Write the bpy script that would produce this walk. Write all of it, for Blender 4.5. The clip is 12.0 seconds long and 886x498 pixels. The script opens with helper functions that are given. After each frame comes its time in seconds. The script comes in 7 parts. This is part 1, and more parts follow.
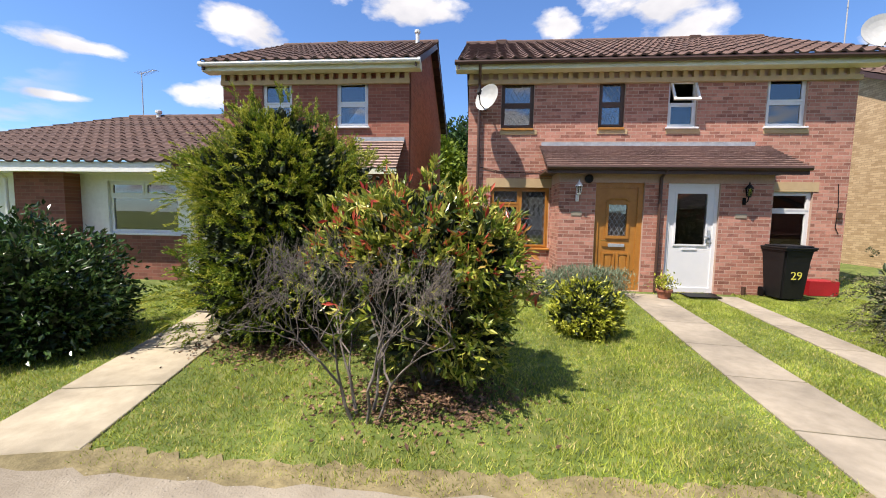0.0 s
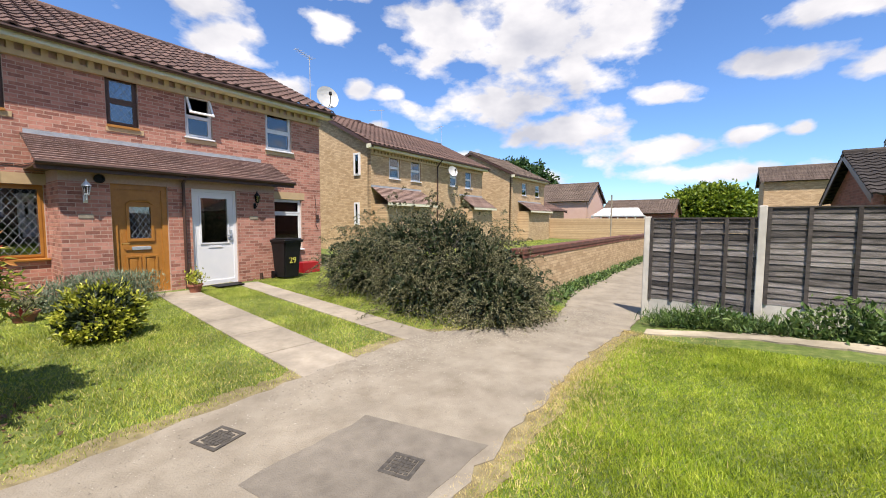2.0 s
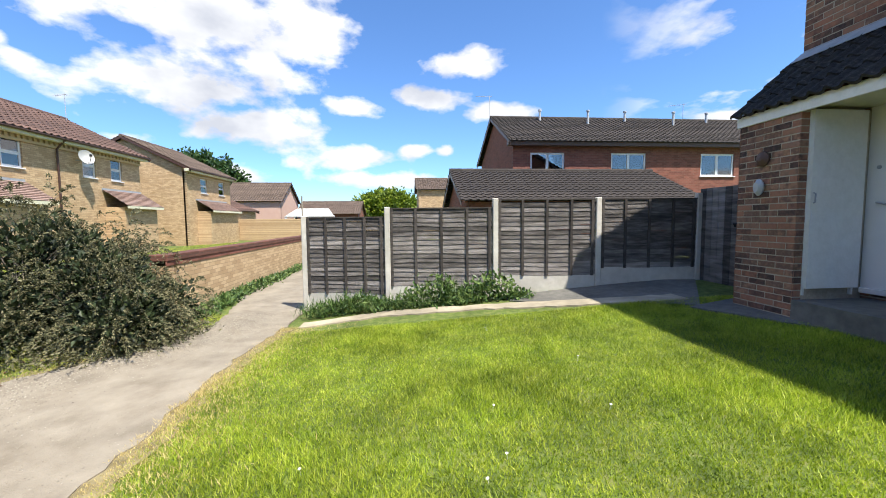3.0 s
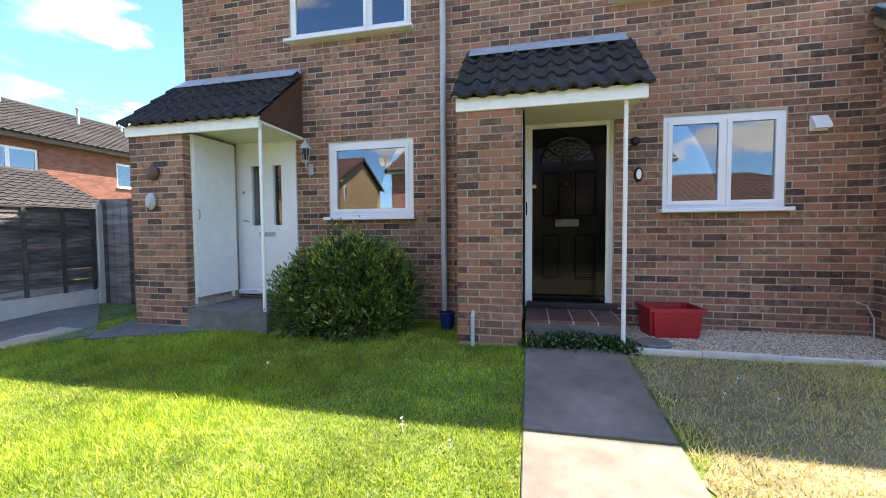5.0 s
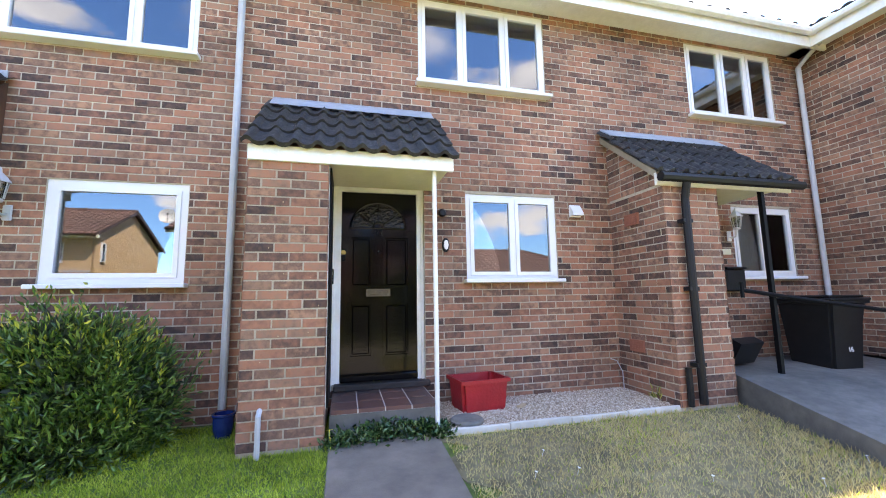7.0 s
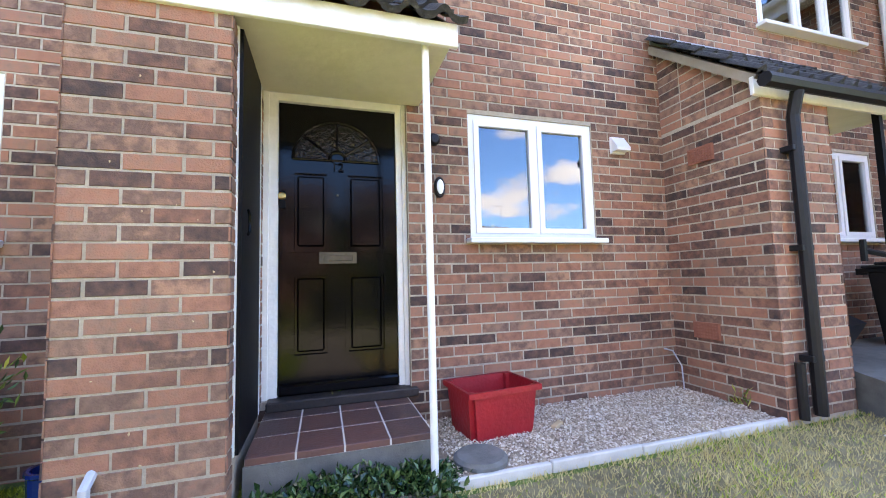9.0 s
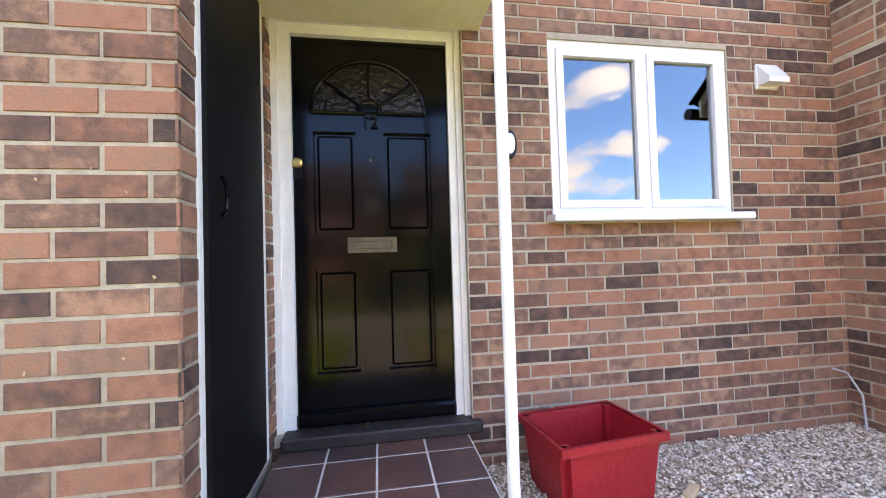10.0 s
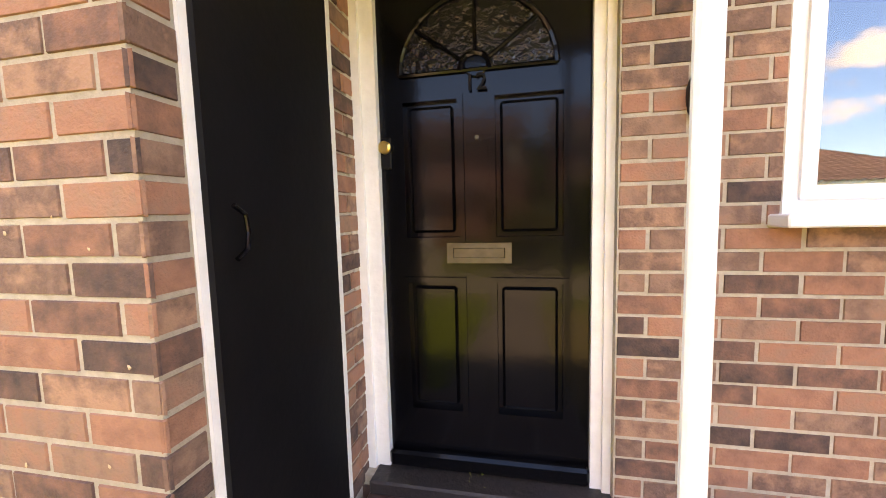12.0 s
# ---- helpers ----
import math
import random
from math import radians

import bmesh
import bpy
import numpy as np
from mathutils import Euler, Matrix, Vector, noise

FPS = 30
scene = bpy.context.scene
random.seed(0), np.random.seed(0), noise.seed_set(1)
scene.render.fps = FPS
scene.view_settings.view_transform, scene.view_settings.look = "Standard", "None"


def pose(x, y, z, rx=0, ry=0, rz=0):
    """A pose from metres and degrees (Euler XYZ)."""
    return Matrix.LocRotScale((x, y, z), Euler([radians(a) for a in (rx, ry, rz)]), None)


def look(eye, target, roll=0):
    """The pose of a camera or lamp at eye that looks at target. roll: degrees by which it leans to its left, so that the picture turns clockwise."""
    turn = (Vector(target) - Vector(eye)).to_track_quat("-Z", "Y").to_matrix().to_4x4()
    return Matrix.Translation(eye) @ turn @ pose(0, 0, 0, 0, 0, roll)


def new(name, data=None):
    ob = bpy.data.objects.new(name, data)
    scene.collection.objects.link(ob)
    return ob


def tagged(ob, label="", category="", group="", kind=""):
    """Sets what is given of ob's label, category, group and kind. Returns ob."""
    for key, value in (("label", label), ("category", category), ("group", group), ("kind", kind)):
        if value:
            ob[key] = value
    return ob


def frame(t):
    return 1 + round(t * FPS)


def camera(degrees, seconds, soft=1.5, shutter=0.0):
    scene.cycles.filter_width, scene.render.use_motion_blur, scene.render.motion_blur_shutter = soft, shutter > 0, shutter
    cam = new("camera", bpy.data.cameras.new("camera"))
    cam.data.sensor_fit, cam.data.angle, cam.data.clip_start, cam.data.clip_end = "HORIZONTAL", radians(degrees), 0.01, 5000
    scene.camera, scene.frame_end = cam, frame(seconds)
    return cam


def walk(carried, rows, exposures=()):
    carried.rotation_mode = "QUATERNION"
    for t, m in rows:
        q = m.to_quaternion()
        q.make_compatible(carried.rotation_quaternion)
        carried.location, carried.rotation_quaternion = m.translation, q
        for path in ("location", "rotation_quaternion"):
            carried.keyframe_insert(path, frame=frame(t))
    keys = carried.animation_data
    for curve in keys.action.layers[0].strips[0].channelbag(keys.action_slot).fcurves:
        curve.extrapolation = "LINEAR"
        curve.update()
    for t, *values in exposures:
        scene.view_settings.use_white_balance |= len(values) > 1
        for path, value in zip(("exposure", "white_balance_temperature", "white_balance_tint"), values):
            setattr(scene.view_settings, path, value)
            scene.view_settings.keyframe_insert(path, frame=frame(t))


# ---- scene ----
cam = camera(97.2, 12.0, soft=1.0)
PATH = [
    (0, (-0.019, -0.074, 1.457), (-0.206, 1.91, 1.287), 1.0),
    (0.2, (0.014, -0.241, 1.454), (0.055, 1.752, 1.3), 0.7),
    (0.5, (0.036, -0.461, 1.438), (0.406, 1.499, 1.283), 0.8),
    (1, (0.023, -0.789, 1.457), (0.867, 1.018, 1.308), 0.6),
    (1.5, (-0.039, -1.092, 1.443), (1.212, 0.462, 1.302), 0.5),
    (2, (-0.041, -1.445, 1.478), (1.572, -0.271, 1.336), 0.2),
    (2.5, (0.04, -1.883, 1.478), (1.944, -1.287, 1.335), -0.1),
    (3, (0.176, -2.179, 1.461), (2.162, -2.368, 1.318), -0.5),
    (3.5, (0.184, -2.362, 1.444), (1.939, -3.309, 1.305), -0.6),
    (3.7, (0.187, -2.418, 1.444), (1.783, -3.616, 1.304), -0.7),
    (5.3, (0.133, -2.685, 1.446), (0.367, -4.67, 1.381), -0.5),
    (5.5, (0.133, -2.702, 1.454), (0.247, -4.699, 1.415), -0.6),
    (6, (0.091, -2.785, 1.479), (-0.047, -4.78, 1.523), -0.7),
    (6.5, (0.088, -2.92, 1.473), (-0.255, -4.883, 1.635), -0.8),
    (6.7, (0.088, -3.004, 1.479), (-0.319, -4.951, 1.69), -0.9),
    (8.3, (-0.043, -3.943, 1.453), (-0.639, -5.832, 1.734), -1.4),
    (8.5, (-0.069, -4.128, 1.43), (-0.668, -6.02, 1.673), -1.4),
    (9, (-0.159, -4.546, 1.373), (-0.744, -6.452, 1.524), -1.5),
    (9.5, (-0.253, -4.964, 1.408), (-0.749, -6.899, 1.492), -1.7),
    (10, (-0.29, -5.308, 1.453), (-0.613, -7.281, 1.504), -1.7),
    (10.5, (-0.367, -5.554, 1.522), (-0.466, -7.551, 1.541), -1.8),
    (11, (-0.433, -5.734, 1.615), (-0.329, -7.731, 1.555), -1.5),
    (11.5, (-0.442, -5.824, 1.667), (-0.166, -7.8, 1.527), -1.4),
    (12, (-0.439, -5.868, 1.704), (-0.024, -7.815, 1.514), -1.5),
]

# ---- light ----
SUN = Vector((0.42, 0.36, -1.0)).normalized()
EXPO = [(0.0, 0.8, 6900, 14), (2.0, 0.7, 6800, 14), (3.5, 1.15, 6600, 8), (5.5, 2.4, 7000, 12), (6.5, 2.85, 7000, 14), (8.5, 3.15, 7000, 16), (9.5, 3.25, 7200, 17), (10.5, 3.4, 8900, 20), (12.0, 3.6, 11200, 26)]
walk(cam, [(t, look(eye, at, roll)) for t, eye, at, roll in PATH], EXPO)
sun = new("sun", bpy.data.lights.new("sun", "SUN"))
sun.data.energy, sun.data.angle, sun.data.color = 4.9, radians(0.53), (1.0, 0.95, 0.86)
sun.rotation_euler = SUN.to_track_quat("-Z", "Y").to_euler()


def sky():
    w = bpy.data.worlds.new("world")
    scene.world = w
    w.use_nodes = True
    nt = w.node_tree
    N, L = nt.nodes, nt.links
    N.clear()
    out, bg = N.new("ShaderNodeOutputWorld"), N.new("ShaderNodeBackground")
    s = N.new("ShaderNodeTexSky")
    s.sky_type, s.sun_disc = "NISHITA", False
    s.sun_elevation = math.asin(-SUN.z)
    s.sun_rotation = math.atan2(-SUN.x, -SUN.y)
    s.air_density, s.dust_density, s.ozone_density = 1.0, 0.2, 5.0
    tc, sep = N.new("ShaderNodeTexCoord"), N.new("ShaderNodeSeparateXYZ")
    L.new(tc.outputs["Generated"], sep.inputs[0])
    zz = N.new("ShaderNodeMath"); zz.operation = "ADD"; zz.inputs[1].default_value = 0.16
    mx = N.new("ShaderNodeMath"); mx.operation = "MAXIMUM"; mx.inputs[1].default_value = 0.02
    L.new(sep.outputs[2], mx.inputs[0]); L.new(mx.outputs[0], zz.inputs[0])
    div = N.new("ShaderNodeVectorMath"); div.operation = "DIVIDE"
    cmb = N.new("ShaderNodeCombineXYZ")
    for i in range(3):
        L.new(zz.outputs[0], cmb.inputs[i])
    L.new(tc.outputs["Generated"], div.inputs[0]); L.new(cmb.outputs[0], div.inputs[1])
    n1 = N.new("ShaderNodeTexNoise")
    n1.inputs["Scale"].default_value, n1.inputs["Detail"].default_value, n1.inputs["Roughness"].default_value = 1.9, 12, 0.5
    L.new(div.outputs[0], n1.inputs["Vector"])

    def calc(op, *ins, clamp=False):
        q = N.new("ShaderNodeMath")
        q.operation, q.use_clamp = op, clamp
        for k, v in enumerate(ins):
            if isinstance(v, (int, float)):
                q.inputs[k].default_value = v
            else:
                L.new(v, q.inputs[k])
        return q.outputs[0]

    # each heap of cloud by its bearing, height and half widths in degrees
    az, el = calc("ARCTAN2", sep.outputs[1], sep.outputs[0]), calc("ARCSINE", sep.outputs[2])
    at = N.new("ShaderNodeCombineXYZ")
    L.new(az, at.inputs[0]); L.new(el, at.inputs[1])
    heap = None
    for a, e, wa, we in CLOUDS:
        sub, mul, ln = N.new("ShaderNodeVectorMath"), N.new("ShaderNodeVectorMath"), N.new("ShaderNodeVectorMath")
        sub.operation, mul.operation, ln.operation = "SUBTRACT", "MULTIPLY", "LENGTH"
        sub.inputs[1].default_value = (radians(a), radians(e), 0)
        mul.inputs[1].default_value = (math.cos(radians(e)) / radians(wa), 1 / radians(we), 0)
        L.new(at.outputs[0], sub.inputs[0]); L.new(sub.outputs[0], mul.inputs[0]); L.new(mul.outputs[0], ln.inputs[0])
        one = calc("SUBTRACT", 1.0, ln.outputs["Value"])
        heap = one if heap is None else calc("SMOOTH_MAX", heap, one, 0.25)
    n2 = N.new("ShaderNodeTexNoise")
    n2.inputs["Scale"].default_value, n2.inputs["Detail"].default_value, n2.inputs["Roughness"].default_value = 9.0, 8, 0.55
    st = N.new("ShaderNodeVectorMath"); st.operation = "MULTIPLY"; st.inputs[1].default_value = (1, 1, 1.9)
    L.new(tc.outputs["Generated"], st.inputs[0]); L.new(st.outputs[0], n2.inputs["Vector"])
    frayed = calc("MULTIPLY_ADD", calc("SUBTRACT", n2.outputs[0], 0.5), 3.1, calc("MAXIMUM", heap, -1.3))
    near = calc("MULTIPLY_ADD", frayed, 1.9, 0.1, clamp=True)
    # elsewhere in the sky, an even scatter of the same cloud
    away = calc("MAXIMUM", calc("MULTIPLY_ADD", calc("ABSOLUTE", calc("SUBTRACT", az, radians(55))), 4.0, -radians(82) * 4.0, clamp=True), calc("MULTIPLY_ADD", el, 8.0, -radians(31) * 8.0, clamp=True))
    r = N.new("ShaderNodeValToRGB")
    r.color_ramp.elements[0].position, r.color_ramp.elements[1].position = 0.50, 0.57
    L.new(n1.outputs[0], r.inputs[0])
    cover = calc("MAXIMUM", near, calc("MULTIPLY", r.outputs[0], away))
    shade = N.new("ShaderNodeValToRGB")
    shade.color_ramp.elements[0].position, shade.color_ramp.elements[0].color = 0.42, (5.2, 5.3, 5.5, 1)
    shade.color_ramp.elements[1].position, shade.color_ramp.elements[1].color = 0.72, (3.2, 3.4, 3.9, 1)
    n3 = N.new("ShaderNodeTexNoise")
    n3.inputs["Scale"].default_value, n3.inputs["Detail"].default_value = 6.0, 5
    L.new(st.outputs[0], n3.inputs["Vector"])
    L.new(n3.outputs[0], shade.inputs[0])
    mix = N.new("ShaderNodeMix"); mix.data_type = "RGBA"
    L.new(cover, mix.inputs[0]); tint = N.new("ShaderNodeMix"); tint.data_type, tint.blend_type = "RGBA", "MULTIPLY"
    tint.inputs[0].default_value, tint.inputs[7].default_value = 1.0, (0.66, 0.86, 1.08, 1)
    L.new(s.outputs[0], tint.inputs[6]); L.new(tint.outputs[2], mix.inputs[6]); L.new(shade.outputs[0], mix.inputs[7])
    L.new(mix.outputs[2], bg.inputs[0])
    bg.inputs[1].default_value = 0.12
    L.new(bg.outputs[0], out.inputs[0])


CLOUDS = [
    (64.5, 21.5, 5.5, 2.4), (69, 25, 6.5, 2.6), (58, 17, 3.4, 1.5), (51, 24.5, 3.5, 2.5), (48, 18, 2.2, 1.3), (43.4, 17.6, 2.6, 1.1),
    (34, 25, 10, 4.4), (24, 25, 8, 4.4), (13, 24.5, 7, 5.0), (18, 19, 4.4, 2.8), (28.2, 16.6, 9.4, 4.2), (21, 12.3, 9.2, 2.3), (41, 15.7, 3.2, 1.3),
    (6.7, 15.7, 3.3, 1.3), (-2.7, 17, 4.3, 1.4), (9.1, 9.1, 8.4, 2.0), (-1.1, 10, 2.5, 1.0), (-6.1, 9.9, 1.4, 0.9), (3, 5.9, 9, 1.4),
    (45.8, 13.4, 1.7, 0.8), (33, 9.5, 3, 1.0), (23, 6, 4, 1.8), (80, 24, 2.6, 1.8), (121.5, 21.6, 4.4, 2.1), (137, 16.5, 4.4, 0.8), (139.5, 11.4, 2.6, 0.5),
    (117, 11, 7, 2.6), (124, 14, 5, 1.6), (116, 29.5, 7, 2.6), (128, 27.5, 5, 1.6), (104, 9, 5, 2), (72, 12, 5, 1.5),
    (-9, 21, 6, 1.8), (-14, 15, 4, 1.2), (100, 27, 5, 2.0), (52, 29, 8, 1.6)]
sky()


# ---- materials ----
def material(name, stops, scale=8.0, rough=0.8, bump=0.3, bscale=60.0, metal=0.0, spec=0.5, island=0.0, coat=0.0, dirt=0.0, trans=0.0, stretch=None):
    """stops: colours from dark to light; island: how far single pieces differ."""
    m = bpy.data.materials.new(name)
    m.use_nodes = True
    nt = m.node_tree
    N, L = nt.nodes, nt.links
    p = N["Principled BSDF"]
    p.inputs["Roughness"].default_value, p.inputs["Metallic"].default_value = rough, metal
    p.inputs["Specular IOR Level"].default_value = spec
    p.inputs["Coat Weight"].default_value = coat
    geo, obi, tc = N.new("ShaderNodeNewGeometry"), N.new("ShaderNodeObjectInfo"), N.new("ShaderNodeTexCoord")
    pos = geo.outputs["Position"]
    if stretch:
        sm = N.new("ShaderNodeVectorMath")
        sm.operation, sm.inputs[1].default_value = "MULTIPLY", stretch
        L.new(pos, sm.inputs[0])
        pos = sm.outputs[0]
    n = N.new("ShaderNodeTexNoise")
    n.inputs["Scale"].default_value, n.inputs["Detail"].default_value, n.inputs["Roughness"].default_value = scale, 5, 0.6
    L.new(pos, n.inputs["Vector"])
    add = N.new("ShaderNodeMath"); add.operation = "ADD"
    L.new(geo.outputs["Random Per Island"], add.inputs[0]); L.new(obi.outputs["Random"], add.inputs[1])
    fr = N.new("ShaderNodeMath"); fr.operation = "FRACT"
    L.new(add.outputs[0], fr.inputs[0])
    ctr = N.new("ShaderNodeMath"); ctr.operation = "MULTIPLY_ADD"
    ctr.inputs[1].default_value, ctr.inputs[2].default_value = island, 0.5 - island / 2
    L.new(fr.outputs[0], ctr.inputs[0])
    mix = N.new("ShaderNodeMath"); mix.operation = "MULTIPLY_ADD"
    mix.inputs[1].default_value, mix.inputs[2].default_value = 1.6 * (1 - 0.6 * island), -0.8 * (1 - 0.6 * island)
    L.new(n.outputs[0], mix.inputs[0])
    tot = N.new("ShaderNodeMath"); tot.operation = "ADD"
    L.new(mix.outputs[0], tot.inputs[0]); L.new(ctr.outputs[0], tot.inputs[1])
    r = N.new("ShaderNodeValToRGB")
    e = r.color_ramp.elements
    while len(e) < len(stops):
        e.new(0.5)
    for i, c in enumerate(stops):
        e[i].position, e[i].color = i / max(1, len(stops) - 1), (*c, 1)
    L.new(tot.outputs[0], r.inputs[0])
    col = r.outputs[0]
    if dirt:
        d = N.new("ShaderNodeTexNoise")
        d.inputs["Scale"].default_value, d.inputs["Detail"].default_value = 1.3, 6
        L.new(pos, d.inputs["Vector"])
        dr = N.new("ShaderNodeMapRange")
        dr.inputs[1].default_value, dr.inputs[2].default_value = 0.35, 0.7
        dr.inputs[3].default_value, dr.inputs[4].default_value = 1.0 - dirt, 1.0 + dirt * 0.4
        L.new(d.outputs[0], dr.inputs[0])
        mul = N.new("ShaderNodeMix"); mul.data_type, mul.blend_type = "RGBA", "MULTIPLY"
        mul.inputs[0].default_value = 1.0
        L.new(col, mul.inputs[6]); L.new(dr.outputs[0], mul.inputs[7])
        col = mul.outputs[2]
    L.new(col, p.inputs["Base Color"])
    if bump:
        b, nn = N.new("ShaderNodeBump"), N.new("ShaderNodeTexNoise")
        nn.inputs["Scale"].default_value, nn.inputs["Detail"].default_value = bscale, 3
        L.new(pos, nn.inputs["Vector"])
        b.inputs["Strength"].default_value, b.inputs["Distance"].default_value = bump, 0.5 / bscale
        L.new(nn.outputs[0], b.inputs["Height"])
        L.new(b.outputs[0], p.inputs["Normal"])
    if trans:
        t, ms = N.new("ShaderNodeBsdfTranslucent"), N.new("ShaderNodeMixShader")
        L.new(col, t.inputs[0])
        ms.inputs[0].default_value = trans
        L.new(p.outputs[0], ms.inputs[1]); L.new(t.outputs[0], ms.inputs[2])
        L.new(ms.outputs[0], N["Material Output"].inputs[0])
    return m


def glass_material():
    m = bpy.data.materials.new("window_glass")
    m.use_nodes = True
    N, L = m.node_tree.nodes, m.node_tree.links
    N.clear()
    out, mix, fr = N.new("ShaderNodeOutputMaterial"), N.new("ShaderNodeMixShader"), N.new("ShaderNodeFresnel")
    tr, gl = N.new("ShaderNodeBsdfTransparent"), N.new("ShaderNodeBsdfGlossy")
    fr.inputs[0].default_value = 2.6
    tr.inputs[0].default_value = (0.7, 0.73, 0.74, 1)
    gl.inputs["Roughness"].default_value = 0.01
    L.new(fr.outputs[0], mix.inputs[0]); L.new(tr.outputs[0], mix.inputs[1]); L.new(gl.outputs[0], mix.inputs[2])
    L.new(mix.outputs[0], out.inputs[0])
    return m


def facing_brick(name, cols, mortar):
    """Brick courses for walls that stay far off, on wall coordinates."""
    m = material(name, cols, 3.0, 0.9, 0.0)
    N, L = m.node_tree.nodes, m.node_tree.links
    p = N["Principled BSDF"]
    tc, mp = N.new("ShaderNodeTexCoord"), N.new("ShaderNodeMapping")
    mp.inputs["Rotation"].default_value = (radians(90), 0, 0)
    L.new(tc.outputs["Object"], mp.inputs[0])
    b = N.new("ShaderNodeTexBrick")
    b.inputs["Scale"].default_value = 1.0
    b.inputs["Brick Width"].default_value, b.inputs["Row Height"].default_value, b.inputs["Mortar Size"].default_value = 0.225, 0.075, 0.005
    b.inputs["Color1"].default_value, b.inputs["Color2"].default_value = (*cols[0], 1), (*cols[-1], 1)
    b.inputs["Mortar"].default_value = (*mortar, 1)
    L.new(mp.outputs[0], b.inputs["Vector"])
    old = p.inputs["Base Color"].links[0].from_socket
    mx = N.new("ShaderNodeMix"); mx.data_type = "RGBA"; mx.inputs[0].default_value = 0.72
    L.new(old, mx.inputs[6]); L.new(b.outputs[0], mx.inputs[7]); L.new(mx.outputs[2], p.inputs["Base Color"])
    bp = N.new("ShaderNodeBump"); bp.invert = True
    bp.inputs["Strength"].default_value, bp.inputs["Distance"].default_value = 0.6, 0.006
    L.new(b.outputs["Fac"], bp.inputs["Height"]); L.new(bp.outputs[0], p.inputs["Normal"])
    return m


GLASS = glass_material()
GLASS_CLEAR = glass_material()
GLASS_CLEAR.name = "clear_window_glass"
GLASS_CLEAR.node_tree.nodes["Fresnel"].inputs[0].default_value = 1.25
BRICK_H = material("multi_red_brick", [(0.055, 0.036, 0.031), (0.13, 0.070, 0.052), (0.26, 0.122, 0.078), (0.37, 0.168, 0.103), (0.29, 0.165, 0.11), (0.16, 0.09, 0.065), (0.38, 0.205, 0.128)], 16, 0.92, 1.0, 150, island=0.93, dirt=0.22)
MORTAR_H = material("buff_mortar", [(0.34, 0.29, 0.22), (0.56, 0.49, 0.385)], 30, 0.95, 0.9, 160, dirt=0.3)
BRICK_A = material("rustic_red_brick", [(0.22, 0.088, 0.064), (0.42, 0.18, 0.13), (0.56, 0.275, 0.205)], 12, 0.9, 0.6, 90, island=0.8, dirt=0.2)
MORTAR_A = material("grey_mortar", [(0.38, 0.25, 0.195), (0.50, 0.35, 0.28)], 30, 0.95, 0.4, 120)
BRICK_B = facing_brick("buff_facing_brick", [(0.36, 0.235, 0.125), (0.60, 0.44, 0.27)], (0.24, 0.17, 0.10))
BRICK_D = facing_brick("red_facing_brick", [(0.13, 0.045, 0.032), (0.26, 0.095, 0.065)], (0.22, 0.14, 0.10))
TILE_RED = material("brown_roof_tile", [(0.045, 0.028, 0.023), (0.105, 0.06, 0.048), (0.19, 0.11, 0.088)], 30, 0.85, 0.4, 60, dirt=0.18, island=0.4)
TILE_D = material("dark_brown_roof_tile", [(0.014, 0.011, 0.010), (0.034, 0.027, 0.023), (0.07, 0.056, 0.047)], 30, 0.9, 0.4, 60, dirt=0.15, island=0.4)
TILE_DARK = material("dark_roof_tile", [(0.006, 0.006, 0.006), (0.016, 0.015, 0.014), (0.034, 0.031, 0.028), (0.13, 0.12, 0.10)], 22, 0.8, 0.9, 60, dirt=0.3)
TILE_BROWN = material("weathered_roof_tile", [(0.06, 0.042, 0.032), (0.12, 0.085, 0.065), (0.18, 0.135, 0.105)], 30, 0.9, 0.4, 60, dirt=0.2, island=0.4)
WHITE = material("white_upvc", [(0.66, 0.67, 0.69), (0.74, 0.74, 0.75)], 3, 0.25, 0.05, 20)
PAINT = material("white_gloss_paint", [(0.66, 0.66, 0.62), (0.80, 0.80, 0.77)], 12, 0.4, 0.25, 30)
CREAM = material("cream_soffit_paint", [(0.60, 0.58, 0.42), (0.72, 0.70, 0.54)], 6, 0.5, 0.2, 20)
BLACK = material("black_gloss_paint", [(0.0015, 0.0015, 0.002), (0.003, 0.003, 0.004)], 8, 0.12, 0.02, 30, spec=0.2)
BLACK_MATT = material("black_satin_paint", [(0.003, 0.003, 0.0035), (0.006, 0.006, 0.007)], 8, 0.5, 0.05, 30, spec=0.15)
BLACK_PLASTIC = material("black_plastic", [(0.005, 0.005, 0.006), (0.012, 0.012, 0.013)], 8, 0.5, 0.15, 80, spec=0.3)
BRASS = material("brass", [(0.55, 0.38, 0.12), (0.70, 0.50, 0.18)], 20, 0.3, 0.1, 40, metal=1.0)
GREY_PIPE = material("grey_plastic_pipe", [(0.35, 0.36, 0.38), (0.48, 0.49, 0.50)], 8, 0.5, 0.1, 30)
BROWN_PLASTIC = material("brown_plastic_pipe", [(0.05, 0.025, 0.018), (0.08, 0.04, 0.03)], 8, 0.45, 0.1, 30)
OAK = material("golden_oak_wood", [(0.30, 0.12, 0.02), (0.44, 0.20, 0.04)], 6, 0.4, 0.2, 40)
DARK_WOOD = material("dark_brown_wood", [(0.06, 0.03, 0.018), (0.10, 0.05, 0.03)], 8, 0.5, 0.2, 40)
LEAD = material("lead_flashing", [(0.22, 0.25, 0.28), (0.38, 0.41, 0.45)], 9, 0.55, 0.4, 20)
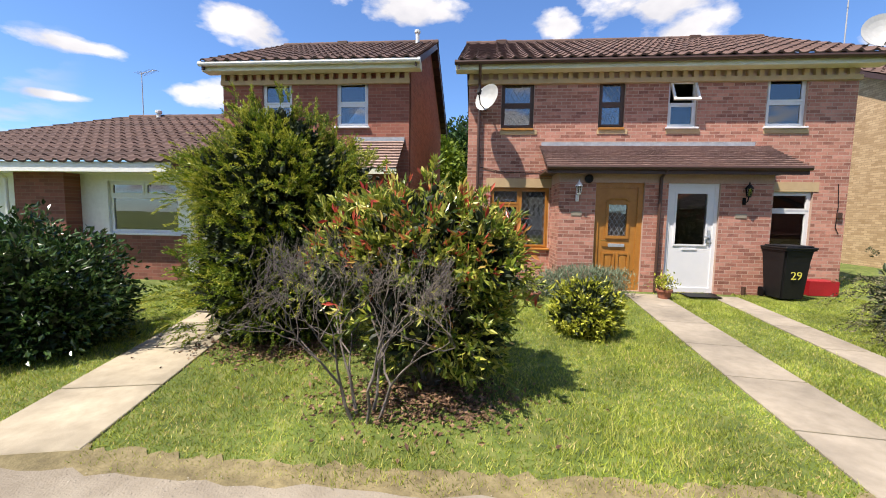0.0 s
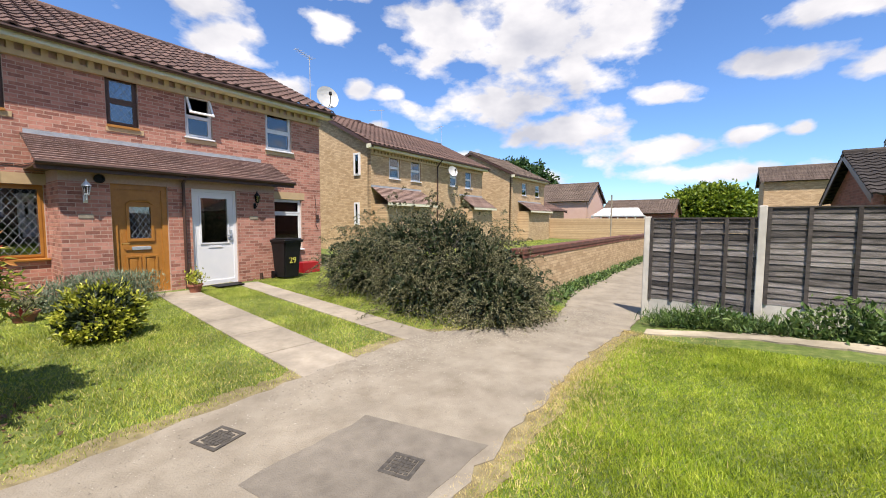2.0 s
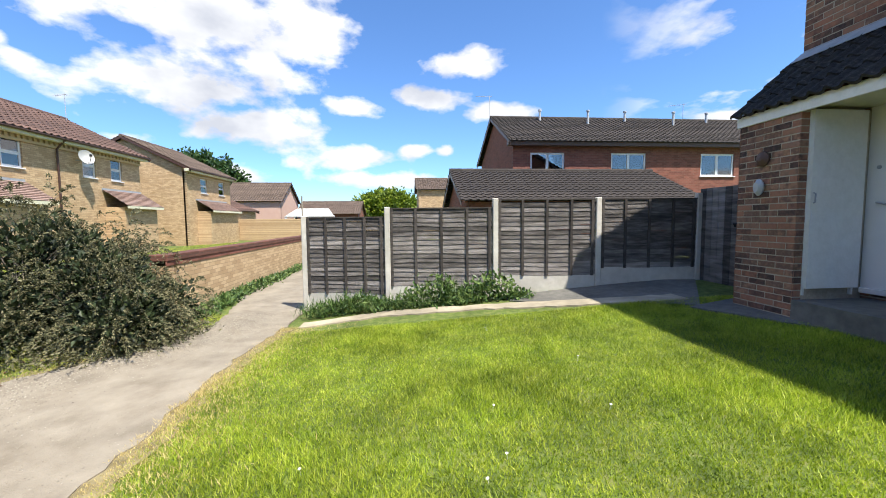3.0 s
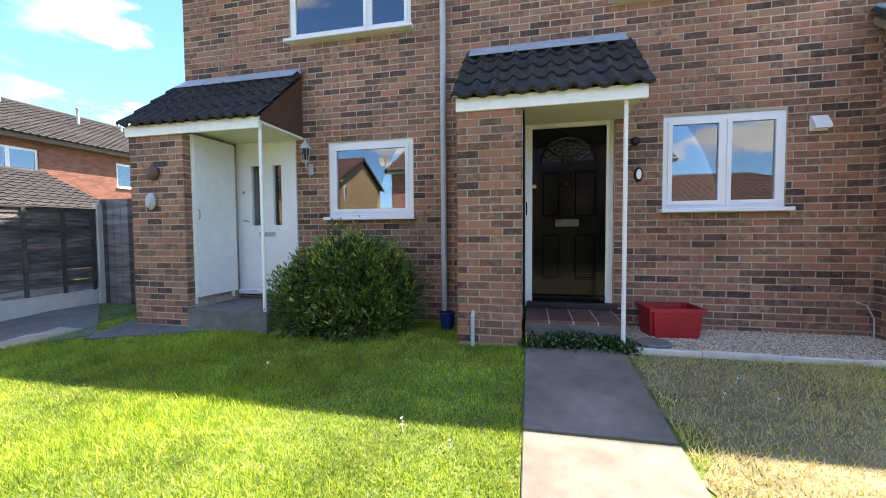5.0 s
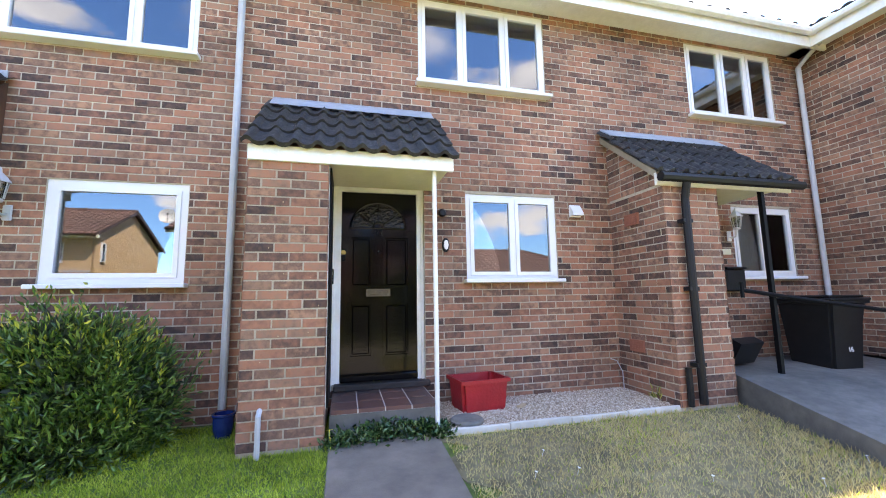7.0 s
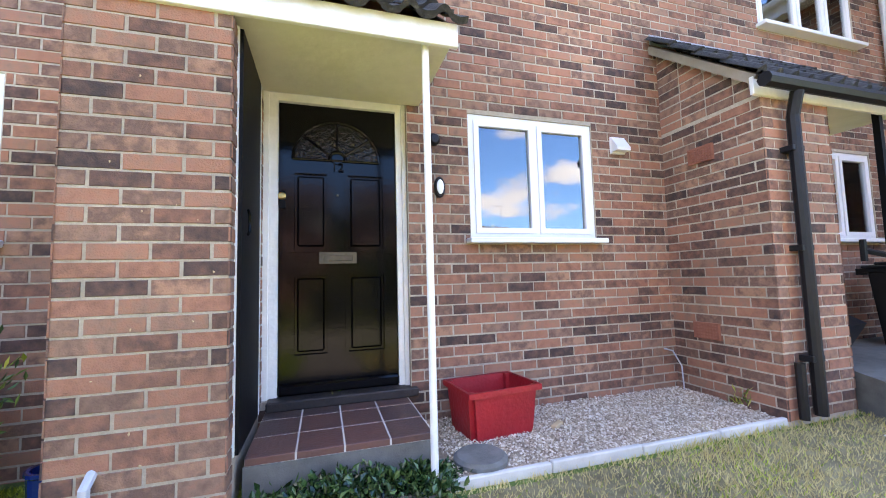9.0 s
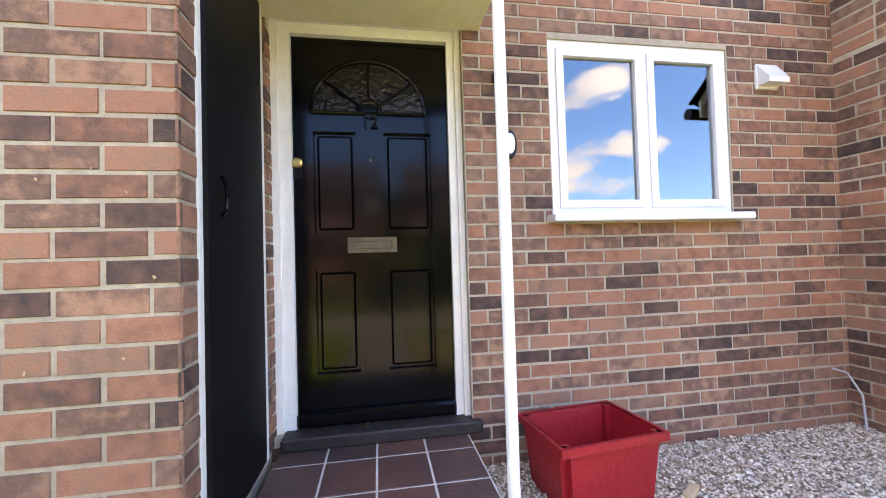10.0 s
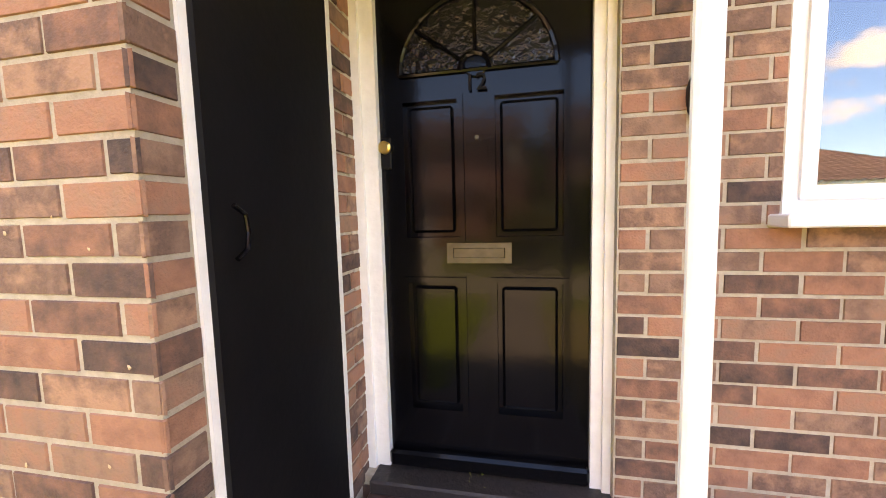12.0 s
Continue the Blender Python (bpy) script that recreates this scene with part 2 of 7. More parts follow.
CONCRETE = material("pale_concrete", [(0.24, 0.205, 0.155), (0.38, 0.33, 0.26)], 9, 0.9, 0.6, 120, dirt=0.3, island=0.25)
POST_CONCRETE = material("white_cast_concrete", [(0.50, 0.47, 0.41), (0.66, 0.63, 0.57)], 9, 0.9, 0.5, 120, dirt=0.2)
EDGE_CONCRETE = material("weathered_strip_concrete", [(0.30, 0.255, 0.18), (0.48, 0.42, 0.31)], 6, 0.9, 0.6, 120, dirt=0.35)
PATH_CONCRETE = material("worn_path_concrete", [(0.14, 0.115, 0.092), (0.26, 0.22, 0.175)], 6, 0.9, 0.7, 110, dirt=0.35)
CONCRETE_DARK = material("dark_concrete", [(0.09, 0.09, 0.08), (0.20, 0.19, 0.17)], 9, 0.9, 0.6, 120, dirt=0.3)
ASPHALT = material("worn_asphalt", [(0.17, 0.14, 0.10), (0.255, 0.22, 0.168), (0.33, 0.29, 0.225)], 3.5, 0.92, 1.0, 70, dirt=0.12)
THATCH = material("dead_thatch", [(0.10, 0.08, 0.04), (0.22, 0.18, 0.09), (0.34, 0.285, 0.15)], 9, 1.0, 1.0, 60, dirt=0.3)
ASPHALT_PATCH = material("repaired_asphalt", [(0.13, 0.112, 0.088), (0.24, 0.21, 0.168)], 6, 0.92, 0.9, 80, dirt=0.2)
GRIT = material("loose_grit", [(0.14, 0.12, 0.095), (0.27, 0.24, 0.19), (0.42, 0.385, 0.32)], 40, 0.9, 0.0, island=0.9)
LITTER = material("dead_leaf_litter", [(0.06, 0.03, 0.018), (0.16, 0.09, 0.05), (0.30, 0.19, 0.11)], 6, 0.9, 0.0, island=0.9)
TILE_PORCH = material("faded_plain_tile", [(0.16, 0.10, 0.08), (0.30, 0.205, 0.17), (0.42, 0.31, 0.265)], 14, 0.9, 0.5, 60, dirt=0.2, island=0.3)
STONE_COURSE = material("artstone", [(0.42, 0.30, 0.17), (0.52, 0.38, 0.22)], 6, 0.9, 0.3, 60)
FENCE_WOOD = material("weathered_grey_timber", [(0.022, 0.019, 0.018), (0.11, 0.098, 0.09), (0.26, 0.235, 0.22), (0.40, 0.37, 0.35)], 3.5, 0.9, 0.9, 40, island=0.55, dirt=0.45, stretch=(1, 1, 7))
FENCE_DARK = material("dark_damp_timber", [(0.018, 0.014, 0.012), (0.05, 0.042, 0.037), (0.11, 0.095, 0.085)], 8, 0.9, 0.6, 60, island=0.4)
EARTH = material("lawn_soil", [(0.035, 0.055, 0.012), (0.11, 0.155, 0.025), (0.24, 0.235, 0.08)], 9, 1.0, 1.0, 60, dirt=0.3)
GRASS = material("grass_blade", [(0.07, 0.12, 0.012), (0.40, 0.48, 0.055), (0.80, 0.74, 0.25)], 2.8, 0.6, 0.0, island=0.6, trans=0.4, dirt=0.3)
GRASS_LUSH = material("lush_grass_blade", [(0.05, 0.11, 0.008), (0.36, 0.48, 0.030), (0.76, 0.77, 0.13)], 3.5, 0.55, 0.0, island=0.6, trans=0.45, dirt=0.25)
STRAW = material("dry_grass", [(0.42, 0.32, 0.12), (0.80, 0.66, 0.30)], 3, 0.8, 0.0, island=0.6, trans=0.3)
RED_PLASTIC = material("red_plastic", [(0.30, 0.008, 0.014), (0.40, 0.014, 0.022)], 6, 0.45, 0.4, 40, dirt=0.25)
GRAVEL = material("pea_gravel", [(0.18, 0.12, 0.08), (0.50, 0.39, 0.28), (0.80, 0.72, 0.60)], 40, 0.85, 0.3, 150, island=0.9)
QUARRY = material("quarry_tile", [(0.04, 0.03, 0.03), (0.085, 0.045, 0.038), (0.14, 0.062, 0.046)], 12, 0.5, 0.4, 60, island=0.8)
PLASTER = material("room_plaster", [(0.30, 0.29, 0.27), (0.36, 0.35, 0.33)], 5, 0.9, 0.0)
BARK = material("grey_bark", [(0.10, 0.085, 0.07), (0.24, 0.21, 0.18)], 20, 0.95, 0.6, 90)
LEAF_YEW = material("conifer_foliage", [(0.018, 0.042, 0.004), (0.12, 0.19, 0.012), (0.38, 0.44, 0.03)], 5, 0.6, 0.0, island=0.6, trans=0.25)
LEAF_PHOT = material("glossy_green_leaf", [(0.025, 0.06, 0.01), (0.13, 0.20, 0.022), (0.42, 0.44, 0.07), (0.60, 0.58, 0.16)], 5, 0.3, 0.0, island=0.9, trans=0.25)
LEAF_RED = material("red_new_leaf", [(0.30, 0.025, 0.018), (0.50, 0.08, 0.05), (0.50, 0.24, 0.07), (0.60, 0.50, 0.12)], 5, 0.35, 0.0, island=0.9, trans=0.3)
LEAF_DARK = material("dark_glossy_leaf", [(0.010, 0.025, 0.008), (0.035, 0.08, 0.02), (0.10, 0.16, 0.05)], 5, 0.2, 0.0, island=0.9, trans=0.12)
LEAF_GREY = material("grey_green_leaf", [(0.022, 0.026, 0.012), (0.105, 0.108, 0.05), (0.30, 0.275, 0.16)], 4, 0.6, 0.0, spec=0.3, island=0.9, trans=0.1)
LEAF_LIME = material("yellow_green_leaf", [(0.10, 0.13, 0.01), (0.33, 0.36, 0.03), (0.62, 0.60, 0.11)], 5, 0.4, 0.0, island=0.9, trans=0.25)
# near-black leaf tone: the shade inside the crowns is put into this colour
LEAF_SHADE = material("shade_toned_inner_leaf", [(0.006, 0.012, 0.004), (0.02, 0.036, 0.010), (0.05, 0.07, 0.025)], 5, 0.6, 0.0, island=0.8)
LEAF_MID = material("mid_green_leaf", [(0.02, 0.05, 0.010), (0.07, 0.14, 0.022), (0.20, 0.28, 0.05)], 5, 0.35, 0.0, island=0.9, trans=0.2)


# ---- mesh helpers ----
def obj(name, bm, mat, parent=None, label="", m=None, kind=""):
    me = bpy.data.meshes.new(name)
    bm.to_mesh(me)
    bm.free()
    me.materials.append(mat)
    ob = new(name, me)
    if parent is not None:
        ob.parent = parent
    if m is not None:
        ob.matrix_basis = m
    return tagged(ob, label, kind=kind)


part = obj


def thing(name, label, category, m=None, group=""):
    e = new(name)
    e.empty_display_size = 0.2
    if m is not None:
        e.matrix_basis = m
    return tagged(e, label, category, group)


def box(bm, x0, x1, y0, y1, z0, z1, bevel=0.0):
    v = [bm.verts.new((x, y, z)) for z in (z0, z1) for y in (y0, y1) for x in (x0, x1)]
    fs = [bm.faces.new([v[i] for i in q]) for q in ((0, 2, 3, 1), (4, 5, 7, 6), (0, 1, 5, 4), (2, 6, 7, 3), (0, 4, 6, 2), (1, 3, 7, 5))]
    if bevel:
        es = list({e for f in fs for e in f.edges})
        bmesh.ops.bevel(bm, geom=es, offset=bevel, segments=1, affect="EDGES")
    return bm


def boxes(*rows, bevel=0.0):
    bm = bmesh.new()
    for r in rows:
        box(bm, *r, bevel=bevel)
    return bm


def tube(bm, pts, r, n=8, taper=None):
    """A bent pipe through pts; taper: end radius."""
    rings = []
    pts = [Vector(p) for p in pts]
    for i, p in enumerate(pts):
        d = (pts[min(i + 1, len(pts) - 1)] - pts[max(i - 1, 0)]).normalized()
        a = d.orthogonal().normalized()
        b = d.cross(a)
        rr = r if taper is None else r + (taper - r) * i / (len(pts) - 1)
        ring = [bm.verts.new(p + rr * (math.cos(k * math.tau / n) * a + math.sin(k * math.tau / n) * b)) for k in range(n)]
        if rings:
            prev = rings[-1]
            off = min(range(n), key=lambda s: sum((prev[k].co - ring[(k + s) % n].co).length for k in range(n)))
            ring = ring[off:] + ring[:off]
            for k in range(n):
                bm.faces.new((prev[k], prev[(k + 1) % n], ring[(k + 1) % n], ring[k]))
        rings.append(ring)
    bm.faces.new(rings[0][::-1])
    bm.faces.new(rings[-1])
    return bm


def lathe(bm, prof, n=16, at=(0, 0, 0), sq=1.0):
    """Turned round z; prof: rows of radius, height."""
    rings = [[bm.verts.new((at[0] + r * math.cos(k * math.tau / n), at[1] + r * sq * math.sin(k * math.tau / n), at[2] + z)) for k in range(n)] for r, z in prof]
    for a, b in zip(rings, rings[1:]):
        for k in range(n):
            bm.faces.new((a[k], a[(k + 1) % n], b[(k + 1) % n], b[k]))
    bm.faces.new(rings[0][::-1])
    bm.faces.new(rings[-1])
    return bm


def panel(x0, x1, z0, z1, holes=(), t=0.1, y=0.0):
    """An upright sheet with thickness and rectangular openings; its face looks along -y."""
    xs = sorted({x0, x1, *[v for h in holes for v in h[:2] if x0 < v < x1]})
    zs = sorted({z0, z1, *[v for h in holes for v in h[2:] if z0 < v < z1]})
    bm, vs = bmesh.new(), {}

    def v(i, k, b):
        if (i, k, b) not in vs:
            vs[i, k, b] = bm.verts.new((xs[i], y + (t if b else 0), zs[k]))
        return vs[i, k, b]

    def solid(i, k):
        if not (0 <= i < len(xs) - 1 and 0 <= k < len(zs) - 1):
            return False
        cx, cz = (xs[i] + xs[i + 1]) / 2, (zs[k] + zs[k + 1]) / 2
        return not any(h[0] < cx < h[1] and h[2] < cz < h[3] for h in holes)

    for i in range(len(xs) - 1):
        for k in range(len(zs) - 1):
            if not solid(i, k):
                continue
            bm.faces.new((v(i, k, 0), v(i + 1, k, 0), v(i + 1, k + 1, 0), v(i, k + 1, 0)))
            bm.faces.new((v(i, k, 1), v(i, k + 1, 1), v(i + 1, k + 1, 1), v(i + 1, k, 1)))
            if not solid(i - 1, k):
                bm.faces.new((v(i, k, 0), v(i, k + 1, 0), v(i, k + 1, 1), v(i, k, 1)))
            if not solid(i + 1, k):
                bm.faces.new((v(i + 1, k, 0), v(i + 1, k, 1), v(i + 1, k + 1, 1), v(i + 1, k + 1, 0)))
            if not solid(i, k - 1):
                bm.faces.new((v(i, k, 0), v(i, k, 1), v(i + 1, k, 1), v(i + 1, k, 0)))
            if not solid(i, k + 1):
                bm.faces.new((v(i, k + 1, 0), v(i + 1, k + 1, 0), v(i + 1, k + 1, 1), v(i, k + 1, 1)))
    return bm


def brick_rects(x0, x1, z0, z1, holes=(), soldier=()):
    """Running bond, cut at the openings."""
    out, row = [], 0
    z = z0
    while z < z1 - 0.02:
        zt = min(z + 0.065, z1)
        cuts = [(h[0], h[1]) for h in holes if h[2] < zt - 0.015 and h[3] > z + 0.015]
        x = x0 - (0.1125 if row % 2 else 0.0)
        while x < x1:
            spans = [(max(x, x0), min(x + 0.215, x1))]
            for a, b in cuts:
                spans = [s for lo, hi in spans for s in ((lo, min(hi, a - 0.005)), (max(lo, b + 0.005), hi)) if s[1] - s[0] > 0.02]
            out += [(lo, hi, z, zt) for lo, hi in spans if hi - lo > 0.02]
            x += 0.225
        z += 0.075
        row += 1
    return out


def brick_mesh(rects, proud=0.0045, seed=1):
    rng = np.random.default_rng(seed)
    r = np.array(rects)
    n = len(r)
    d = proud * rng.uniform(0.6, 1.4, n)
    j = rng.uniform(-0.0018, 0.0018, (n, 4))
    x0, x1, z0, z1 = (r + j).T
    c = 0.0025
    v = np.zeros((n, 8, 3))
    for k, (a, b) in enumerate(((x0, z0), (x1, z0), (x1, z1), (x0, z1))):
        v[:, k, 0], v[:, k, 1], v[:, k, 2] = a, 0.002, b
    for k, (a, b) in enumerate(((x0 + c, z0 + c), (x1 - c, z0 + c), (x1 - c, z1 - c), (x0 + c, z1 - c))):
        v[:, 4 + k, 0], v[:, 4 + k, 1], v[:, 4 + k, 2] = a, -d, b
    q = np.array(((4, 5, 6, 7), (0, 1, 5, 4), (1, 2, 6, 5), (2, 3, 7, 6), (3, 0, 4, 7)))
    f = (q[None] + 8 * np.arange(n)[:, None, None]).reshape(-1, 4)
    return raw_mesh("bricks", v.reshape(-1, 3), f)


def raw_mesh(name, verts, faces):
    me = bpy.data.meshes.new(name)
    verts, faces = np.asarray(verts, np.float32), np.asarray(faces, np.int32)
    k = faces.shape[1]
    me.vertices.add(len(verts))
    me.vertices.foreach_set("co", verts.ravel())
    me.loops.add(faces.size)
    me.loops.foreach_set("vertex_index", faces.ravel())
    me.polygons.add(len(faces))
    me.polygons.foreach_set("loop_start", np.arange(0, faces.size, k, dtype=np.int32))
    me.polygons.foreach_set("use_smooth", np.zeros(len(faces), bool))
    me.update(calc_edges=True)
    return me


def raw(name, me, mat, parent=None, label="", m=None, kind="stuff"):
    me.materials.append(mat)
    ob = new(name, me)
    if parent is not None:
        ob.parent = parent
    if m is not None:
        ob.matrix_basis = m
    return tagged(ob, label, kind=kind)


def tile_mesh(w, length, pitch, tw=0.3, gauge=0.34, amp=0.022, lap=0.03, seg=6, seed=0):
    """Tiled slope: x along the eave from 0 to w, rising from the eave at the origin towards +y; each course laps the one below."""
    rng = np.random.default_rng(seed)
    nx, nc = max(2, int(w / tw * seg)), max(1, round(length / gauge))
    g = length / nc
    xs = np.linspace(0, w, nx + 1)
    ph = (xs / tw) % 1.0
    prof = amp * np.where(ph < 0.5, np.sin(ph * 2 * np.pi), 0.35 * np.sin(ph * 2 * np.pi))
    vs, fs = [], []
    ca, sa = math.cos(pitch), math.sin(pitch)
    for c in range(nc):
        jit = np.repeat(rng.uniform(-0.003, 0.003, int(w / tw) + 2), seg)[: nx + 1]
        jit = np.pad(jit, (0, nx + 1 - len(jit)), mode="edge")
        rows = ((c * g - 0.012, -0.004), (c * g - 0.01, lap), (c * g + g, 0.002))
        base = len(vs)
        for s, h in rows:
            for x, p, jj in zip(xs, prof, jit):
                k = h + (p + jj if h > -0.001 else p - 0.006)
                vs.append((x, s * ca - k * sa, s * sa + k * ca))
        for a in range(2):
            for i in range(nx):
                q = base + a * (nx + 1) + i
                fs.append((q, q + 1, q + nx + 2, q + nx + 1))
    return raw_mesh("tiles", vs, fs)


def window(parent, x0, x1, z0, z1, panes, y=0.06, mat=None, label="", sill=True, bar=0.055, open_pane=None, leaded=False, reveal=0.07):
    """panes: rectangles in shares of the width and height. The frame is the part; panes and sill are its own parts."""
    mat = mat or WHITE
    W, Hh = x1 - x0, z1 - z0
    b = bar / 2
    holes = []
    for a0, a1, c0, c1 in panes:
        holes.append((x0 + a0 * W + (bar if a0 == 0 else b), x0 + a1 * W - (bar if a1 == 1 else b), z0 + c0 * Hh + (bar if c0 == 0 else b), z0 + c1 * Hh - (bar if c1 == 1 else b)))
    f = part("window", panel(x0, x1, z0, z1, holes, reveal, y), mat, parent, label)
    for i, h in enumerate(holes):
        if open_pane == i:
            continue
        part("sash", panel(h[0] - 0.012, h[1] + 0.012, h[2] - 0.012, h[3] + 0.012, [(h[0] + 0.03, h[1] - 0.03, h[2] + 0.03, h[3] - 0.03)], 0.03, y - 0.012), mat, f)
        g = part("pane", boxes((h[0] + 0.02, h[1] - 0.02, y + 0.012, y + 0.018, h[2] + 0.02, h[3] - 0.02)), GLASS, f)
        g.visible_shadow = False
        if leaded:
            bm = bmesh.new()
            w, hh = h[1] - h[0] - 0.06, h[3] - h[2] - 0.06
            s = 0.13
            for sg in (1, -1):
                k = -8.0
                while k < 12:
                    # each came leans 0.7 across its height and is clipped to the pane
                    off = k * s
                    lo, hi = 0.0, hh
                    if sg > 0:
                        lo, hi = max(lo, -off / 0.7), min(hi, (w - off) / 0.7)
                    else:
                        lo, hi = max(lo, (off - w) / 0.7), min(hi, off / 0.7)
                    if hi - lo > 0.02:
                        tube(bm, [(h[0] + 0.03 + off + sg * lo * 0.7, y + 0.008, h[2] + 0.03 + lo), (h[0] + 0.03 + off + sg * hi * 0.7, y + 0.008, h[2] + 0.03 + hi)], 0.004, 4)
                    k += 1
            part("lead_lattice", bm, LEAD, f)
    if sill:
        part("window_sill", boxes((x0 - 0.04, x1 + 0.04, y - 0.12, y + 0.02, z0 - 0.035, z0 + 0.005), bevel=0.006), mat, f)
    return f


# ---- ground ----
def level(x, y):
    """Height of the ground."""
    if y >= -0.3:
        return -0.2 + 0.02 * max(0.0, y - 1)
    return min(-0.2 + (-0.3 - y) * 0.0873, 0.36)


def levels(y):
    y = np.asarray(y, float)
    return np.where(y >= -0.3, -0.2 + 0.02 * np.clip(y - 1, 0, 14), np.minimum(-0.2 + (-0.3 - y) * 0.0873, 0.36))


def ground():
    xs = np.unique(np.concatenate([np.arange(-400, 401, 40), np.arange(-14, 25, 0.4)]))
    ys = np.unique(np.concatenate([np.arange(-400, 401, 40), np.arange(-9, 14, 0.25)]))
    X, Y = np.meshgrid(xs, ys)
    Z = levels(Y) - 0.012
    n = len(xs)
    i, k = np.meshgrid(np.arange(n - 1), np.arange(len(ys) - 1))
    a = (k * n + i).ravel()
    raw("ground", raw_mesh("ground", np.stack([X, Y, Z], -1).reshape(-1, 3), np.stack([a, a + 1, a + n + 1, a + n], -1)), EARTH, kind="structure")


def strip(name, left, right, mat, label="", up=0.0, step=0.15, kind="structure", thick=0.1, ragged=0.03, seed=0, parent=None):
    """A laid surface between two lines of x, y, following the ground, with a ragged border."""
    rng = random.Random(seed)
    L, R = [Vector((*p, 0)) for p in left], [Vector((*p, 0)) for p in right]

    def walkline(P, n):
        d = [0.0]
        for a, b in zip(P, P[1:]):
            d.append(d[-1] + (b - a).length)
        out = []
        for s in np.linspace(0, d[-1], n):
            j = max(0, min(len(P) - 2, sum(1 for q in d if q <= s) - 1))
            f = (s - d[j]) / max(1e-6, d[j + 1] - d[j])
            out.append(P[j].lerp(P[j + 1], f))
        return out

    length = sum((b - a).length for a, b in zip(L, L[1:]))
    n = max(2, int(length / step))
    A, B = walkline(L, n), walkline(R, n)
    m = 10
    bm = bmesh.new()
    top = []
    for a, b in zip(A, B):
        ra, rb = rng.uniform(-ragged, ragged), rng.uniform(-ragged, ragged)
        d = (b - a).normalized()
        a, b = a + d * ra, b + d * rb
        top.append([bm.verts.new((p.x, p.y, level(p.x, p.y) + up)) for p in (a.lerp(b, q / m) for q in range(m + 1))])
    for r0, r1 in zip(top, top[1:]):
        for q in range(m):
            bm.faces.new((r0[q], r0[q + 1], r1[q + 1], r1[q]))
    bmesh.ops.recalc_face_normals(bm, faces=bm.faces)
    geo = bmesh.ops.extrude_face_region(bm, geom=list(bm.faces))
    down = [v for v in geo["geom"] if isinstance(v, bmesh.types.BMVert)]
    for v in down:
        v.co.z -= thick
    bmesh.ops.recalc_face_normals(bm, faces=bm.faces)
    return part(name, bm, mat, parent, label, kind=kind)


ground()
strip("pavement", [(-14, 2.0), (-2, 2.0), (2.4, 2.12), (4.4, 2.1), (5.6, 1.2), (6.6, 0.9), (9.7, 1.55), (40, 1.0)],
      [(-14, 0.2), (-2, -0.1), (2.4, -0.15), (4.0, -0.1), (5.2, -0.1), (6.3, -0.25), (9.0, -0.4), (40, -0.6)], ASPHALT, up=0.012, ragged=0.04)


def slabs(name, a, b, width, n, mat, label, up=0.008):
    """A path of n cast slabs from a to b (middle line)."""
    a, b = Vector((*a, 0)), Vector((*b, 0))
    d = (b - a) / n
    s = Vector((-d.y, d.x, 0)).normalized() * width / 2
    e = tagged(new(name), label, "garden path", kind="structure")
    for i in range(n):
        p, q = a + d * (i + 0.012), a + d * (i + 0.988)
        bm = bmesh.new()
        v = [bm.verts.new((c.x, c.y, level(c.x, c.y) + up - h)) for h in (0, 0.08) for c in (p - s, p + s, q + s, q - s)]
        for f in ((0, 1, 2, 3), (7, 6, 5, 4), (0, 4, 5, 1), (1, 5, 6, 2), (2, 6, 7, 3), (3, 7, 4, 0)):
            bm.faces.new([v[k] for k in f])
        bmesh.ops.recalc_face_normals(bm, faces=bm.faces)
        bmesh.ops.bevel(bm, geom=list(bm.edges), offset=0.006, segments=1, affect="EDGES")
        part("slab", bm, mat, e)
    return e


slabs("path_1", (2.70, 2.03), (3.3, 8.1), 0.72, 6, CONCRETE, "pale worn concrete slab path across the lawn")
slabs("path_2", (4.23, 2.06), (4.85, 8.1), 0.5, 6, CONCRETE, "narrow pale concrete slab path to the white door")
slabs("path_3", (-3.1, 2.1), (-4.3, 7.0), 0.85, 5, EDGE_CONCRETE, "pale concrete slab path between the hedge and conifer")
slabs("path_4", (-0.28, -0.05), (-0.24, -6.75), 0.88, 4, PATH_CONCRETE, "grey concrete slab path up to the black front door")

strip("asphalt_patch", [(1.1, 1.0), (2.2, 0.99)], [(1.2, -0.06), (2.42, -0.06)], ASPHALT_PATCH, up=0.015, ragged=0.03, thick=0.02)
strip("bare_verge", [(-14, 2.3), (-2, 2.25), (2.4, 2.36), (4.4, 2.34), (5.6, 1.5), (6.6, 1.1)], [(-14, 1.9), (-2, 1.9), (2.4, 2.0), (4.4, 2.0), (5.6, 1.1), (6.6, 0.85)], THATCH, up=0.002, step=0.06, ragged=0.045, thick=0.02, seed=4)
strip("bare_verge", [(-14, 0.3), (-2, 0.0), (2.4, -0.1), (4.0, -0.05), (5.2, -0.05), (6.3, -0.2)], [(-14, 0.05), (-2, -0.25), (2.4, -0.34), (4.0, -0.3), (5.2, -0.28), (6.3, -0.42)], THATCH, up=0.002, step=0.06, ragged=0.045, thick=0.02, seed=5)
strip("dry_lawn_patch", [(-0.78, -2.2), (-0.78, -6.4)], [(-5.5, -2.6), (-3.9, -6.4)], THATCH, up=-0.004, ragged=0.2, thick=0.01)


